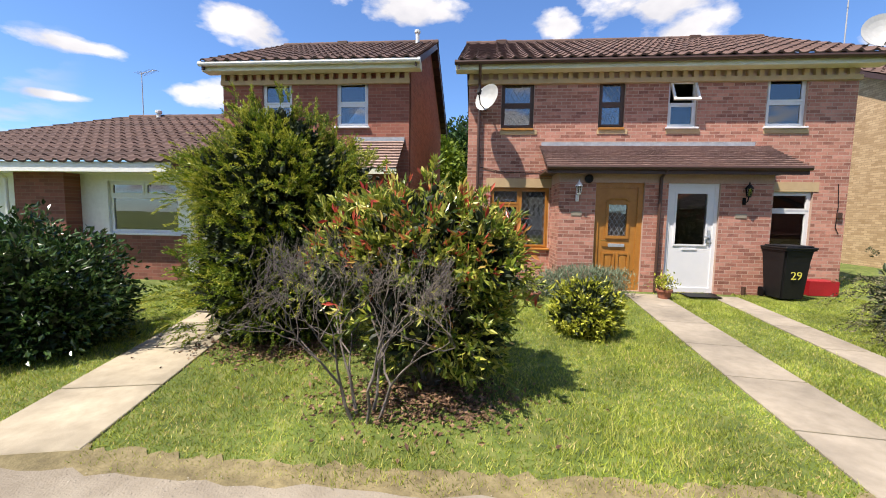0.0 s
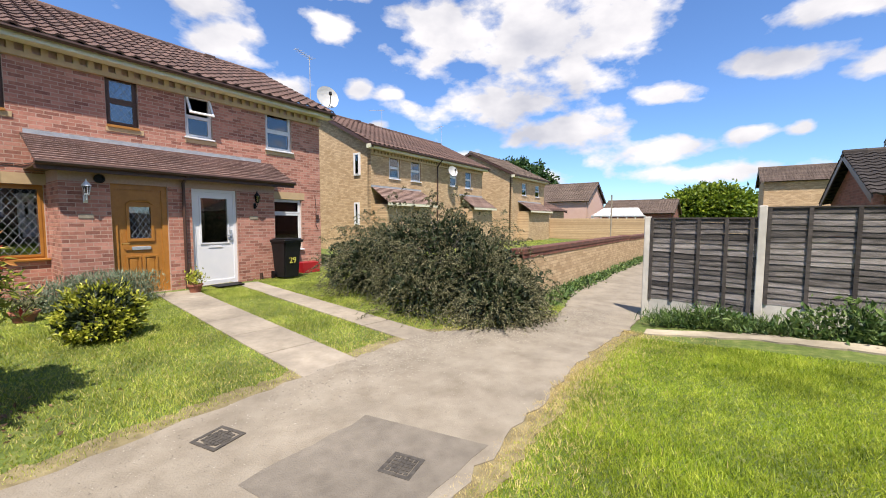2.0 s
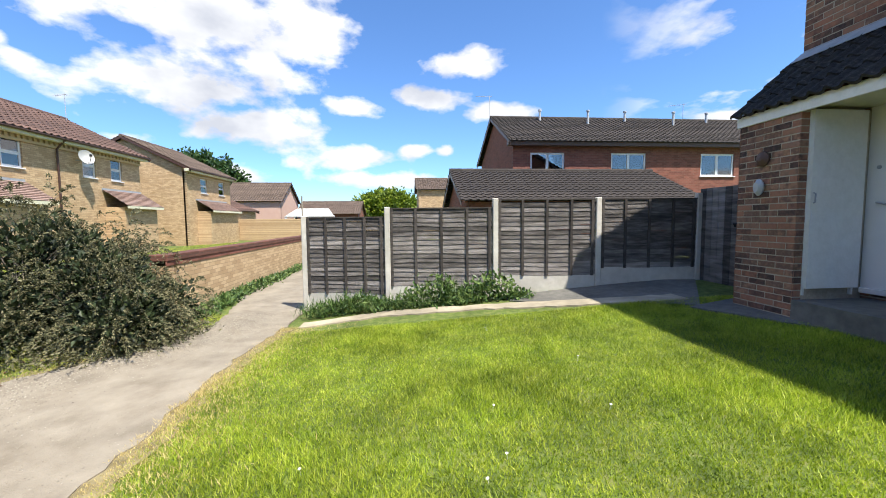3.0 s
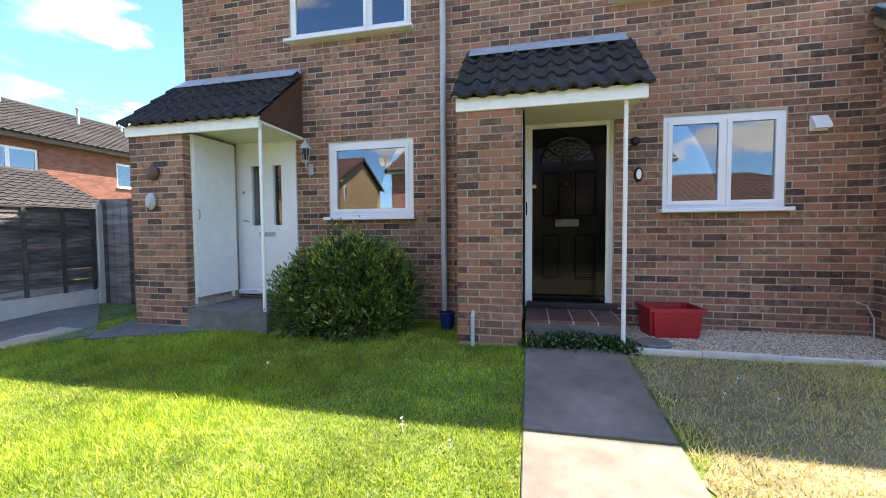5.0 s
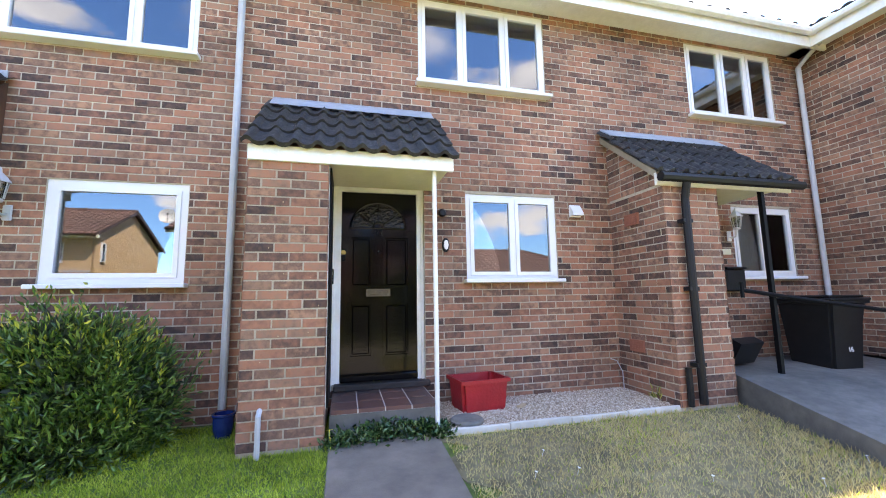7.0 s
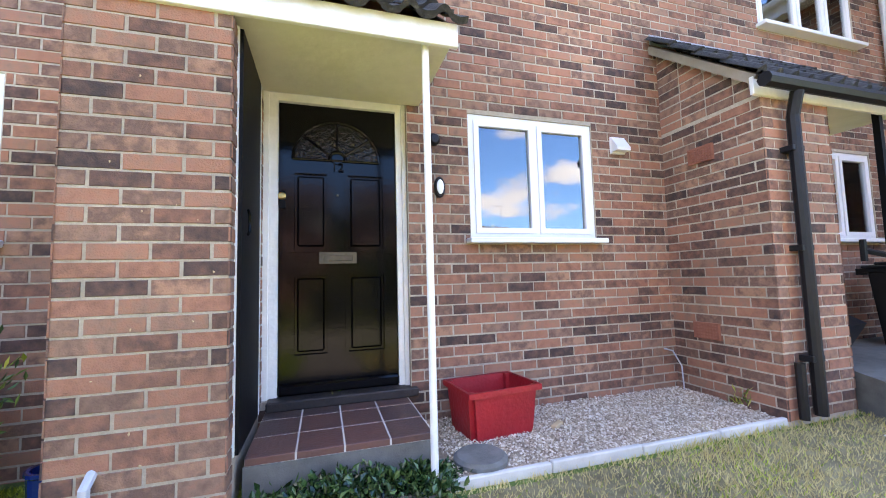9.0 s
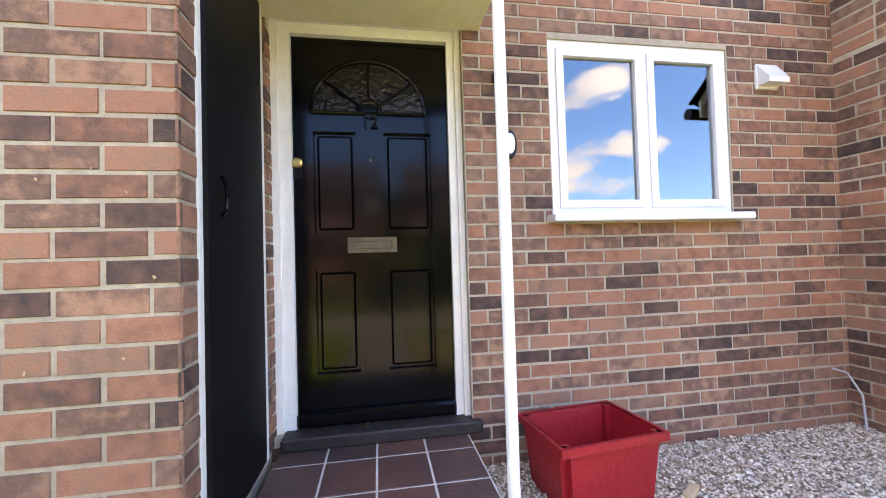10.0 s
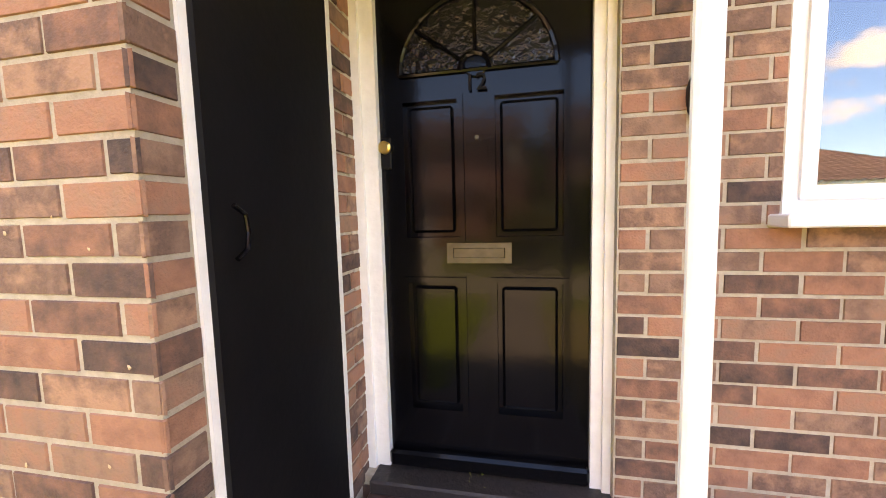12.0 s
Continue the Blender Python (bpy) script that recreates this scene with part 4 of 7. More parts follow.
# ---- the terrace with the black door ----
def terrace():
    h = thing("terraced_house", "mixed red brick terrace with white windows and tiled porches", "house", pose(4.889, -7.3, 0, 0, 0, 180))
    X = lambda x: 4.889 - x
    w, zt = 11.6, 5.12
    up = [(X(3.22), X(1.575), 3.93, 5.0), (X(-0.70), X(-2.31), 3.93, 5.0), (X(-4.52), X(-6.08), 3.93, 5.0)]
    low = [(X(2.70), X(1.565), 1.64, 2.60), (X(-1.23), X(-2.358), 1.665, 2.65), (X(-5.05), X(-6.12), 1.68, 2.65)]
    doors = [(X(4.08), X(3.17), 0.66, 2.70), (X(0.228), X(-0.745), 0.62, 2.72), (X(-3.9), X(-4.72), 0.66, 2.70)]
    wall = part("wall_front", panel(0, w, 0.2, zt, up + low + doors, 0.22), MORTAR_H, h)
    rects = brick_rects(0, w, 0.36 - 0.075, zt, up + low + doors)
    near = lambda r: X(-0.7) < r[0] < X(-2.2) and 1.0 < r[2] < 2.3
    parts_r = [r for r in rects if near(r)]
    raw("brickwork", brick_mesh([r for r in rects if not near(r)], seed=5), BRICK_H, wall)
    BRICKS.append((wall, parts_r, None))
    shell(h, w, 7.0, 0.2, zt, radians(30), BRICK_D)
    roof(h, w, -0.4, 5.2, radians(30), 7.8, TILE_DARK)
    part("fascia", boxes((-0.25, w, -0.36, -0.32, 4.98, 5.2)), PAINT, h)
    part("soffit", boxes((-0.25, w, -0.32, 0, 5.06, 5.1)), PAINT, h)
    bm = bmesh.new()
    tube(bm, [(-0.25, -0.42, 5.17), (w, -0.42, 5.17)], 0.055, 8)
    part("gutter", bm, PAINT, h)
    window(h, *up[0], [(0, 0.66, 0, 1), (0.66, 1, 0, 1)], label="white upper window with a wide and a narrow pane", y=0.012)
    window(h, *up[1], [(0, 0.33, 0, 1), (0.33, 0.67, 0, 1), (0.67, 1, 0, 1)], label="white three-light upper window", y=0.012)
    window(h, *up[2], [(0, 0.4, 0, 1), (0.4, 0.7, 0, 1), (0.7, 1, 0, 1)], label="white three-light upper window beside the downpipe", y=0.012)
    window(h, *low[0], [(0, 1, 0, 1)], label="white single-pane window above the laurel", bar=0.075, y=0.012)
    window(h, *low[1], [(0, 0.52, 0, 1), (0.52, 1, 0, 1)], label="white two-light window beside the black door", bar=0.06, y=0.012)
    f = window(h, *low[2], [(0, 0.5, 0, 1), (0.5, 1, 0, 1)], label="white two-light window with net curtains", y=0.012)
    for c in f.children:
        if c.name.startswith("pane"):
            c.data.materials[0] = GLASS_CLEAR
    return h, X, doors


def door12(h, X, o):
    y = 0.0
    f = part("front_door", panel(o[0], o[1], 0.62, o[3], [(X(0.135), o[1] - 0.07, 0.5, o[3] - 0.09)], 0.10, 0.065), PAINT, h, "black six-panel front door numbered 12 in a white frame")
    a, b = X(0.135), X(-0.675)
    zb, zt = 0.66, 2.63
    A = lambda x: X(x)
    pn = [(A(0.055), A(-0.205), 0.86, 1.44), (A(-0.305), A(-0.60), 0.86, 1.44), (A(0.055), A(-0.205), 1.58, 2.155), (A(-0.305), A(-0.60), 1.58, 2.155)]
    part("door_leaf", panel(a, b, zb, zt, pn, 0.045, 0.10), BLACK, f)
    for p in pn:
        bm = panel(*p, [(p[0] + 0.022, p[1] - 0.022, p[2] + 0.022, p[3] - 0.022)], 0.028, 0.088)
        part("panel_mould", bm, BLACK, f)
        part("door_panel", boxes((p[0] + 0.0, p[1] - 0.0, 0.118, 0.135, p[2], p[3])), BLACK, f)
        part("raised_field", boxes((p[0] + 0.04, p[1] - 0.04, 0.106, 0.119, p[2] + 0.04, p[3] - 0.04), bevel=0.011), BLACK, f)
    # fan light
    cx, cz, r = A(-0.255), 2.235, 0.30
    arc = [(cx + r * math.cos(k * math.pi / 16), 0.094, cz + r * math.sin(k * math.pi / 16) * 0.93) for k in range(17)]
    bars = [(arc, 0.011), ([(cx - r, 0.094, cz), (cx + r, 0.094, cz)], 0.009), ([(cx + 0.06 * math.cos(k * math.pi / 6), 0.092, cz + 0.06 * math.sin(k * math.pi / 6)) for k in range(7)], 0.012)]
    for an in (38, 90, 142):
        c, t = math.cos(radians(an)), math.sin(radians(an))
        bars.append(([(cx + 0.05 * c, 0.094, cz + 0.05 * t), (cx + r * c, 0.094, cz + r * t * 0.93)], 0.008))
    for pts, rr in bars:
        part("fanlight_bar", tube(bmesh.new(), pts, rr, 6), BLACK, f)
    bm = bmesh.new()
    vs = [bm.verts.new((x, 0.0985, z)) for x, _, z in arc]
    bm.faces.new(vs)
    part("fanlight_glass", bm, RIPPLED, f)
    part("letter_plate", panel(A(-0.13), A(-0.385), 1.498, 1.578, [(A(-0.155), A(-0.36), 1.518, 1.558)], 0.008, 0.09), BRASS_DULL, f)
    part("letter_flap", boxes((A(-0.158), A(-0.357), 0.094, 0.098, 1.52, 1.556)), BRASS_DULL, f)
    part("lock_plate", boxes((A(0.13), A(0.088), 0.088, 0.1, 1.88, 2.005), bevel=0.004), BLACK_MATT, f)
    # stepped moulding round the frame
    part("frame_mould", panel(o[0] - 0.0, o[1] + 0.0, 0.62, o[3], [(o[0] + 0.035, o[1] - 0.03, 0.5, o[3] - 0.035)], 0.022, 0.045), PAINT, f)
    bm = bmesh.new()
    lathe(bm, [(0.026, 0), (0.026, 0.012), (0.018, 0.018)], 14)
    part("lock", bm, BRASS, f, "brass rim lock cylinder", m=pose(A(0.112), 0.088, 1.965, 90))
    bm = bmesh.new()
    lathe(bm, [(0.009, 0), (0.007, 0.006)], 12)
    part("spyhole", bm, BRASS_DULL, f, m=pose(A(-0.257), 0.10, 1.985, 90))
    # numerals
    bm = bmesh.new()
    lathe(bm, [(0.045, 0), (0.045, 0.006), (0.04, 0.009)], 24)
    part("number_boss", bm, BLACK, f, m=pose(A(-0.257), 0.10, 2.252, 90))
    cu = bpy.data.curves.new("numerals", "FONT")
    cu.body, cu.size, cu.extrude, cu.align_x = "12", 0.09, 0.004, "CENTER"
    tmp = new("numerals_tmp", cu)
    dg = bpy.context.evaluated_depsgraph_get()
    me = bpy.data.meshes.new_from_object(tmp.evaluated_get(dg))
    bpy.data.objects.remove(tmp)
    me.materials.clear()
    me.materials.append(BLACK_MATT)
    nu = new("numerals", me)
    nu.parent, nu.matrix_basis = f, pose(A(-0.257), 0.084, 2.158, 90)
    part("threshold", boxes((A(0.19), A(-0.79), -0.045, 0.1, 0.565, 0.625), bevel=0.008), SILL_PAINT, f)
    part("weatherboard", boxes((a, b, 0.055, 0.1, 0.63, 0.70), bevel=0.012), BLACK, f)
    part("backing", boxes((a, b, 0.14, 0.15, zb, zt)), BLACK_MATT, f)


TERRACOTTA = material("terracotta", [(0.22, 0.08, 0.05), (0.34, 0.13, 0.08)], 12, 0.85, 0.3, 60)
COBALT = material("cobalt_glaze", [(0.005, 0.014, 0.08), (0.012, 0.03, 0.14)], 8, 0.15, 0.0, 40)
PINK = material("pink_render", [(0.52, 0.34, 0.28), (0.58, 0.40, 0.33)], 2, 0.9, 0.0)
RIPPLED = material("rippled_glass", [(0.002, 0.002, 0.003), (0.008, 0.009, 0.01)], 20, 0.07, 0.9, 30, spec=0.35)
BRASS_DULL = material("dull_bronze", [(0.06, 0.05, 0.035), (0.13, 0.11, 0.075)], 20, 0.45, 0.1, 40, metal=0.7)
SILL_PAINT = material("worn_dark_sill_paint", [(0.012, 0.010, 0.010), (0.035, 0.026, 0.024)], 14, 0.6, 0.5, 40, dirt=0.3)
BRICKS = []
T, TX, TD = terrace()
door12(T, TX, TD[1])


def pier(h, x0, x1, d, z0, z1, name="porch_pier", near=False, sides=(1, 1), ret=None):
    """A brick cupboard wall that stands out from the terrace: front and both sides."""
    p = part(name, boxes((x0 + 0.008, x1 - 0.008, -d + 0.008, 0, z0 - 0.15, z1)), MORTAR_H, h, "mixed red and brown brick porch wall")
    fr = brick_rects(0, x1 - x0, z0, z1)
    m = pose(x0, -d + 0.008, 0)
    if near:
        BRICKS.append((p, fr, m))
    else:
        raw("brickwork", brick_mesh(fr, seed=11), BRICK_H, p, m=m)
    if sides[0]:
        raw("brickwork", brick_mesh(brick_rects(0, d, z0, z1), seed=12), BRICK_H, p, m=pose(x0 + 0.008, 0, 0, 0, 0, -90))
    if sides[1]:
        raw("brickwork", brick_mesh(brick_rects(0, ret or d, z0, z1), seed=13), BRICK_H, p, m=pose(x1 - 0.008, -d, 0, 0, 0, 90))
    return p


def porch(h, xl, xr, d, zf, zw, mat_fascia=None, soffit=True, name="porch_canopy", brick=False):
    """Canopy: wavy tiles, fascia, soffit and lead flashing at the wall."""
    c = part(name, boxes((xl, xr, -d - 0.02, -d + 0.01, zf - 0.16, zf - 0.03), bevel=0.004), mat_fascia or PAINT, h, "small porch canopy with black wavy tiles and a white fascia")
    p = math.atan2(zw - zf, d)
    L0 = math.hypot(zw - zf, d)
    L, n, k = math.hypot(zw - zf, d + 0.05), round((xr - xl + 0.08) / 0.33), 4
    tw = (xr - xl + 0.08) / n
    rng = random.Random(int(xl * 10))
    shapes = []
    for q in range(3):
        me = tile_mesh(tw, L / k + 0.03, 0.0, tw / 2, 9.0, 0.034, 0.026, 12, seed=q)
        me.materials.append(TILE_DARK)
        shapes.append(me)
    for i in range(n):
        for j in range(k):
            t = new("tile", rng.choice(shapes))
            t.parent = c
            t.matrix_basis = Matrix.Translation((xl - 0.04, -d - 0.06, zf - 0.035)) @ Matrix.Rotation(p, 4, "X") @ pose(i * tw, j * L / k, rng.uniform(0, 0.004) + 0.002 * j, rng.uniform(-0.4, 0.6), 0, rng.uniform(-0.4, 0.4))
    part("lead_flashing", boxes((xl + 0.02, xr - 0.02, -0.02, -0.008, zw - 0.02, zw + 0.08), bevel=0.004), LEAD, c)
    part("lead_apron", boxes((0.02, xr - xl - 0.02, L0 - 0.19, L0 - 0.0, 0.052, 0.060), bevel=0.003), LEAD, c, m=Matrix.Translation((xl, -d - 0.02, zf)) @ Matrix.Rotation(p, 4, "X"))
    if soffit:
        part("soffit", boxes(((xl + 0.8) if brick else xl + 0.02, xr - 0.01, -d + 0.01, 0, zf - 0.10, zf - 0.07)), CREAM, c)
    for xx in ((xr - 0.04,) if brick else (xl + 0.01, xr - 0.04)):
        bm = bmesh.new()
        v = [bm.verts.new(q) for q in ((xx, -d, zf - 0.06), (xx, -0.01, zf - 0.06), (xx, -0.01, zw - 0.04), (xx + 0.03, -d, zf - 0.06), (xx + 0.03, -0.01, zf - 0.06), (xx + 0.03, -0.01, zw - 0.04), (xx, -d, zf - 0.03), (xx + 0.03, -d, zf - 0.03))]
        for q in ((0, 1, 2, 6), (3, 7, 5, 4), (0, 3, 4, 1), (6, 2, 5, 7), (0, 6, 7, 3), (1, 4, 5, 2)):
            bm.faces.new([v[k] for k in q])
        bmesh.ops.recalc_face_normals(bm, faces=bm.faces)
        part("porch_cheek", bm, DARK_WOOD, c)
    if brick:
        x, z = xl + 0.09, zf - 0.14
        bm = bmesh.new()
        v = [[bm.verts.new(q) for q in ((xx, -d, z), (xx, 0, z), (xx, 0, zw - 0.03), (xx, -d, zf - 0.03))] for xx in (x + 0.008, x + 0.12)]
        bm.faces.new(v[0]); bm.faces.new(v[1][::-1])
        for k in range(4):
            bm.faces.new((v[0][k], v[1][k], v[1][(k + 1) % 4], v[0][(k + 1) % 4]))
        bmesh.ops.recalc_face_normals(bm, faces=bm.faces)
        g = part("gable_infill", bm, MORTAR_H, c)
        rows = []
        for k in range(12):
            zz = z + 0.01 + k * 0.075
            reach = d * (zw - 0.06 - zz - 0.065) / (zw - zf)
            if reach > 0.06:
                rows += [(a, b, zz, zz + 0.065) for a, b, _, _ in brick_rects(-0.1125 * (k % 2) * 0, min(reach, d), 0, 0.06)]
        raw("brickwork", brick_mesh(rows, seed=14), BRICK_H, g, m=pose(x + 0.008, 0, 0, 0, 0, -90))
        bm = bmesh.new()
        tube(bm, [(xl + 0.04, -d - 0.02, zf - 0.05), (xl + 0.04, 0, zw - 0.06)], 0.045, 4)
        part("verge_board", bm, CONCRETE, c)
    return c


PD = 0.86
pier(T, TX(0.86), TX(0.228), PD, 0.36, 2.62, near=True, ret=0.108)
porch(T, TX(0.86), TX(-0.85), PD, 2.76, 3.5)
pier(T, TX(4.86), TX(4.08), PD, 0.36, 2.62, ret=0.108)
porch(T, TX(4.889), TX(3.05), PD, 2.76, 3.5)
pier(T, TX(-3.12), TX(-3.83), PD, 0.36, 2.62)
porch(T, TX(-3.03), TX(-4.88), PD, 2.76, 3.5, brick=True)
for px in (-0.695, 3.07):
    bm = bmesh.new()
    tube(bm, [(TX(px + 0.012), -PD + 0.045, 0.34), (TX(px + 0.012), -PD + 0.045, 2.66)], 0.0195, 12)
    part("porch_post", bm, PAINT, T, "slim white painted porch post")
part("porch_post", boxes((TX(-4.47) - 0.022, TX(-4.47) + 0.022, -PD, -PD + 0.045, 0.4, 2.66)), BLACK_MATT, T, "slim black porch post")
# brick return between the store door and the front door
raw("brickwork", brick_mesh(brick_rects(0, 0.205, 0.585, 2.62), seed=21), BRICK_H, T, m=pose(TX(0.228) - 0.002, -0.145, 0, 0, 0, 90))
# cupboard doors
part("store_door", boxes((TX(0.232), TX(0.212), -PD + 0.135, -0.165, 0.60, 2.62)), BLACK_MATT, T, "tall black store door in the side of the porch")
part("store_door", boxes((TX(4.078), TX(4.04), -PD + 0.12, -0.1, 0.68, 2.62)), PAINT, T, "tall white store door in the side of the porch")
part("front_door", panel(TX(4.08), TX(3.17), 0.66, 2.7, [(TX(3.85), TX(3.72), 1.55, 2.35), (TX(3.52), TX(3.39), 1.55, 2.35)], 0.08, -0.02), WHITE, T, "white front door with two narrow glazed slots")
wing = part("wall_wing", panel(0, 2.6, 0.2, 5.12, (), 0.22), MORTAR_H, T, m=pose(11.6, 0, 0, 0, 0, -90))
raw("brickwork", brick_mesh(brick_rects(0, 2.6, 0.285, 5.1), seed=22), BRICK_H, wing)
part("wing_side", boxes((11.82, 16.0, -2.6, -2.4, 0.2, 5.12)), BRICK_D, T)
part("wing_fascia", boxes((11.28, 11.32, -2.7, -0.36, 4.98, 5.2), (11.32, 11.6, -2.7, 0.0, 5.06, 5.1)), PAINT, T)
bm = bmesh.new()
tube(bm, [(11.22, -2.7, 5.17), (11.22, -0.42, 5.17)], 0.055, 8)
part("wing_gutter", bm, PAINT, T)
raw("wing_roof", tile_mesh(2.8, 5.0, radians(30), 0.3, 0.34, 0.03), TILE_DARK, T, m=pose(11.2, 0.1, 5.2, 0, 0, -90))
# steps
part("step", boxes((TX(0.19), TX(-0.71), -0.7, -0.002, 0.25, 0.525)), CONCRETE_DARK, T)
part("step", boxes((TX(4.05), TX(3.0), -0.9, -0.002, 0.25, 0.56)), CONCRETE_DARK, T)
bm = bmesh.new()
tube(bm, [(TX(1.165), -0.07, 5.05), (TX(1.165), -0.07, 0.5)], 0.035, 10)
part("downpipe", bm, GREY_PIPE, T)
bm = bmesh.new()
tube(bm, [(TX(-6.56), -0.42, 5.1), (TX(-6.56), -0.07, 4.85), (TX(-6.56), -0.07, 1.3)], 0.035, 10)
part("downpipe", bm, GREY_PIPE, T)


# ---- fence and low walls ----
def fence():
    h = tagged(new("fence"), "weathered grey timber panel fence between white concrete posts", "fence")
    pts = [(7.64, -0.31, 1.57), (7.29, -1.85, 1.72), (7.12, -3.79, 1.86), (6.95, -5.64, 1.86), (6.85, -7.5, 1.93)]
    for i, (x, y, z) in enumerate(pts):
        part("concrete_post", boxes((x - 0.05, x + 0.05, y - 0.05, y + 0.05, level(x, y) - 0.2, z), bevel=0.01), POST_CONCRETE, h)
    for (x0, y0, z0), (x1, y1, z1) in zip(pts, pts[1:]):
        L = math.hypot(x1 - x0, y1 - y0) - 0.1
        a = math.degrees(math.atan2(y1 - y0, x1 - x0))
        zb = (level(x0, y0) + level(x1, y1)) / 2
        zt = min(z0, z1) - 0.04
        m = pose(x0, y0, 0, 0, 0, a) @ pose(0.05, 0, 0)
        p = part("gravel_board", boxes((0, L, -0.02, 0.02, zb - 0.2, zb + 0.292)), POST_CONCRETE, h, m=m)
        z, k = zb + 0.28, 0
        while z < zt - 0.05:
            bm = bmesh.new()
            n = 8
            rows = [(0.012, 0.0), (0.024, 0.0), (0.012, 0.09), (0.004, 0.09)]
            ring = []
            rng = random.Random(k * 7 + int(x0 * 100))
            ph = rng.uniform(0, 6)
            for j in range(n + 1):
                s = L * j / n
                w = 0.011 * math.sin(ph + 5 * j / n) + 0.004 * math.sin(3 * ph + 13 * j / n)
                ring.append([bm.verts.new((s, -yy, z + zz + w * (zz < 0.05))) for yy, zz in rows])
            for r0, r1 in zip(ring, ring[1:]):
                for q in range(4):
                    bm.faces.new((r0[q], r0[(q + 1) % 4], r1[(q + 1) % 4], r1[q]))
            bmesh.ops.recalc_face_normals(bm, faces=bm.faces)
            part("slat", bm, FENCE_WOOD, h, m=m)
            z += 0.082
            k += 1
        part("capping", boxes((0, L, -0.035, 0.035, zt, zt + 0.022)), FENCE_DARK, h, m=m)
        for s in (0.03, L * 0.25, L * 0.5, L * 0.75, L - 0.06):
            part("batten", boxes((s - 0.02, s + 0.025, -0.045, -0.022, zb + 0.27, zt)), FENCE_DARK, h, m=m)


fence()


COPING = facing_brick("dark_coping_brick", [(0.09, 0.035, 0.025), (0.16, 0.065, 0.045)], (0.07, 0.05, 0.04))


def low_wall():
    h = tagged(new("garden_wall"), "low buff brick garden wall with a red brick coping beside the path", "garden wall")
    for x0, x1, zt in ((6.9, 12.4, 0.84), (12.4, 17.0, 0.84), (17.0, 34.0, 0.80)):
        part("wall", panel(x0, x1, -0.3, zt, (), 0.22, 1.72), BRICK_B, h)
        part("coping", boxes((x0, x1, 1.69, 1.97, zt, zt + 0.11), bevel=0.01), COPING, h)
        part("coping_course", boxes((x0, x1, 1.705, 1.96, zt - 0.075, zt)), BRICK_D, h)


low_wall()


# ---- plants ----
def unit(v):
    return v / np.maximum(1e-6, np.linalg.norm(v, axis=-1, keepdims=True))


def leaf_mesh(c, d, L, W, rng, fold=0.25):
    """One folded four-sided leaf at each place c, pointing along d."""
    n = len(c)
    s = unit(np.cross(d, rng.normal(size=(n, 3))))
    up = np.cross(s, d)
    L, W = L * rng.uniform(0.6, 1.25, (n, 1)), W * rng.uniform(0.7, 1.2, (n, 1))
    v = np.stack([c, c + d * L * 0.5 + s * W / 2 + up * W * fold, c + d * L, c + d * L * 0.5 - s * W / 2 + up * W * fold], 1)
    return raw_mesh("leaves", v.reshape(-1, 3), np.arange(4 * n).reshape(-1, 4))


def clumps(lobes, n, rng, rough=0.16, inner=0.35):
    """Places and outward ways of leaf clumps over a body made of lobes (centre, radii)."""
    lb = np.array(lobes, float)
    area = lb[:, 3] * lb[:, 4] + lb[:, 4] * lb[:, 5] + lb[:, 3] * lb[:, 5]
    k = rng.choice(len(lb), n * 2, p=area / area.sum())
    d = unit(rng.normal(size=(n * 2, 3)))
    f = 1 + rough * np.sin(d[:, 0] * 7 + k) * np.cos(d[:, 1] * 9 + 2 * k) * 1.0 + rng.normal(0, 0.06, n * 2) - inner * rng.random(n * 2) ** 3
    p = lb[k, :3] + lb[k, 3:] * d * f[:, None]
    out = unit(d / lb[k, 3:])
    keep = np.ones(n * 2, bool)
    for j, l in enumerate(lb):
        q = (((p - l[:3]) / l[3:]) ** 2).sum(1)
        keep &= (q > 0.55) | (k == j)
    keep &= p[:, 2] > levels(p[:, 1]) + 0.03
    p, out = p[keep][:n], out[keep][:n]
    return p, out


def patchy(p, f, least):
    """True but for hollows scattered through a crown."""
    x, y, z = p.T * f
    return np.sin(x + 1.7 * np.sin(z)) * np.sin(y + np.sin(x * 1.3)) + 0.6 * np.sin(z * 1.3 + x) > least


def spray(p, out, rng, per, length, droop, fan):
    """Feathery shoots from each place p: leaflets set on both sides of a bending axis."""
    n = len(p)
    w = unit(out + np.array([0, 0, 0.45]) + rng.normal(0, 0.35, (n, 3)))
    ln = length * rng.uniform(0.55, 1.35, (n, 1))
    side = unit(np.cross(w, rng.normal(size=(n, 3)) + np.array([0, 0, 1.5])))
    cs, ds = [], []
    for k in range(per):
        f = (k + 0.5) / per
        bend = np.array([0, 0, -droop]) * f * f
        sg = 1 if k % 2 else -1
        cs.append(p + ln * (w * f + bend) + rng.normal(0, 0.008, (n, 3)))
        ds.append(w + 2 * bend / max(f, 0.1) * 0.5 + sg * side * fan * (1.1 - f) + rng.normal(0, 0.22, (n, 3)))
    return np.concatenate(cs), unit(np.concatenate(ds))


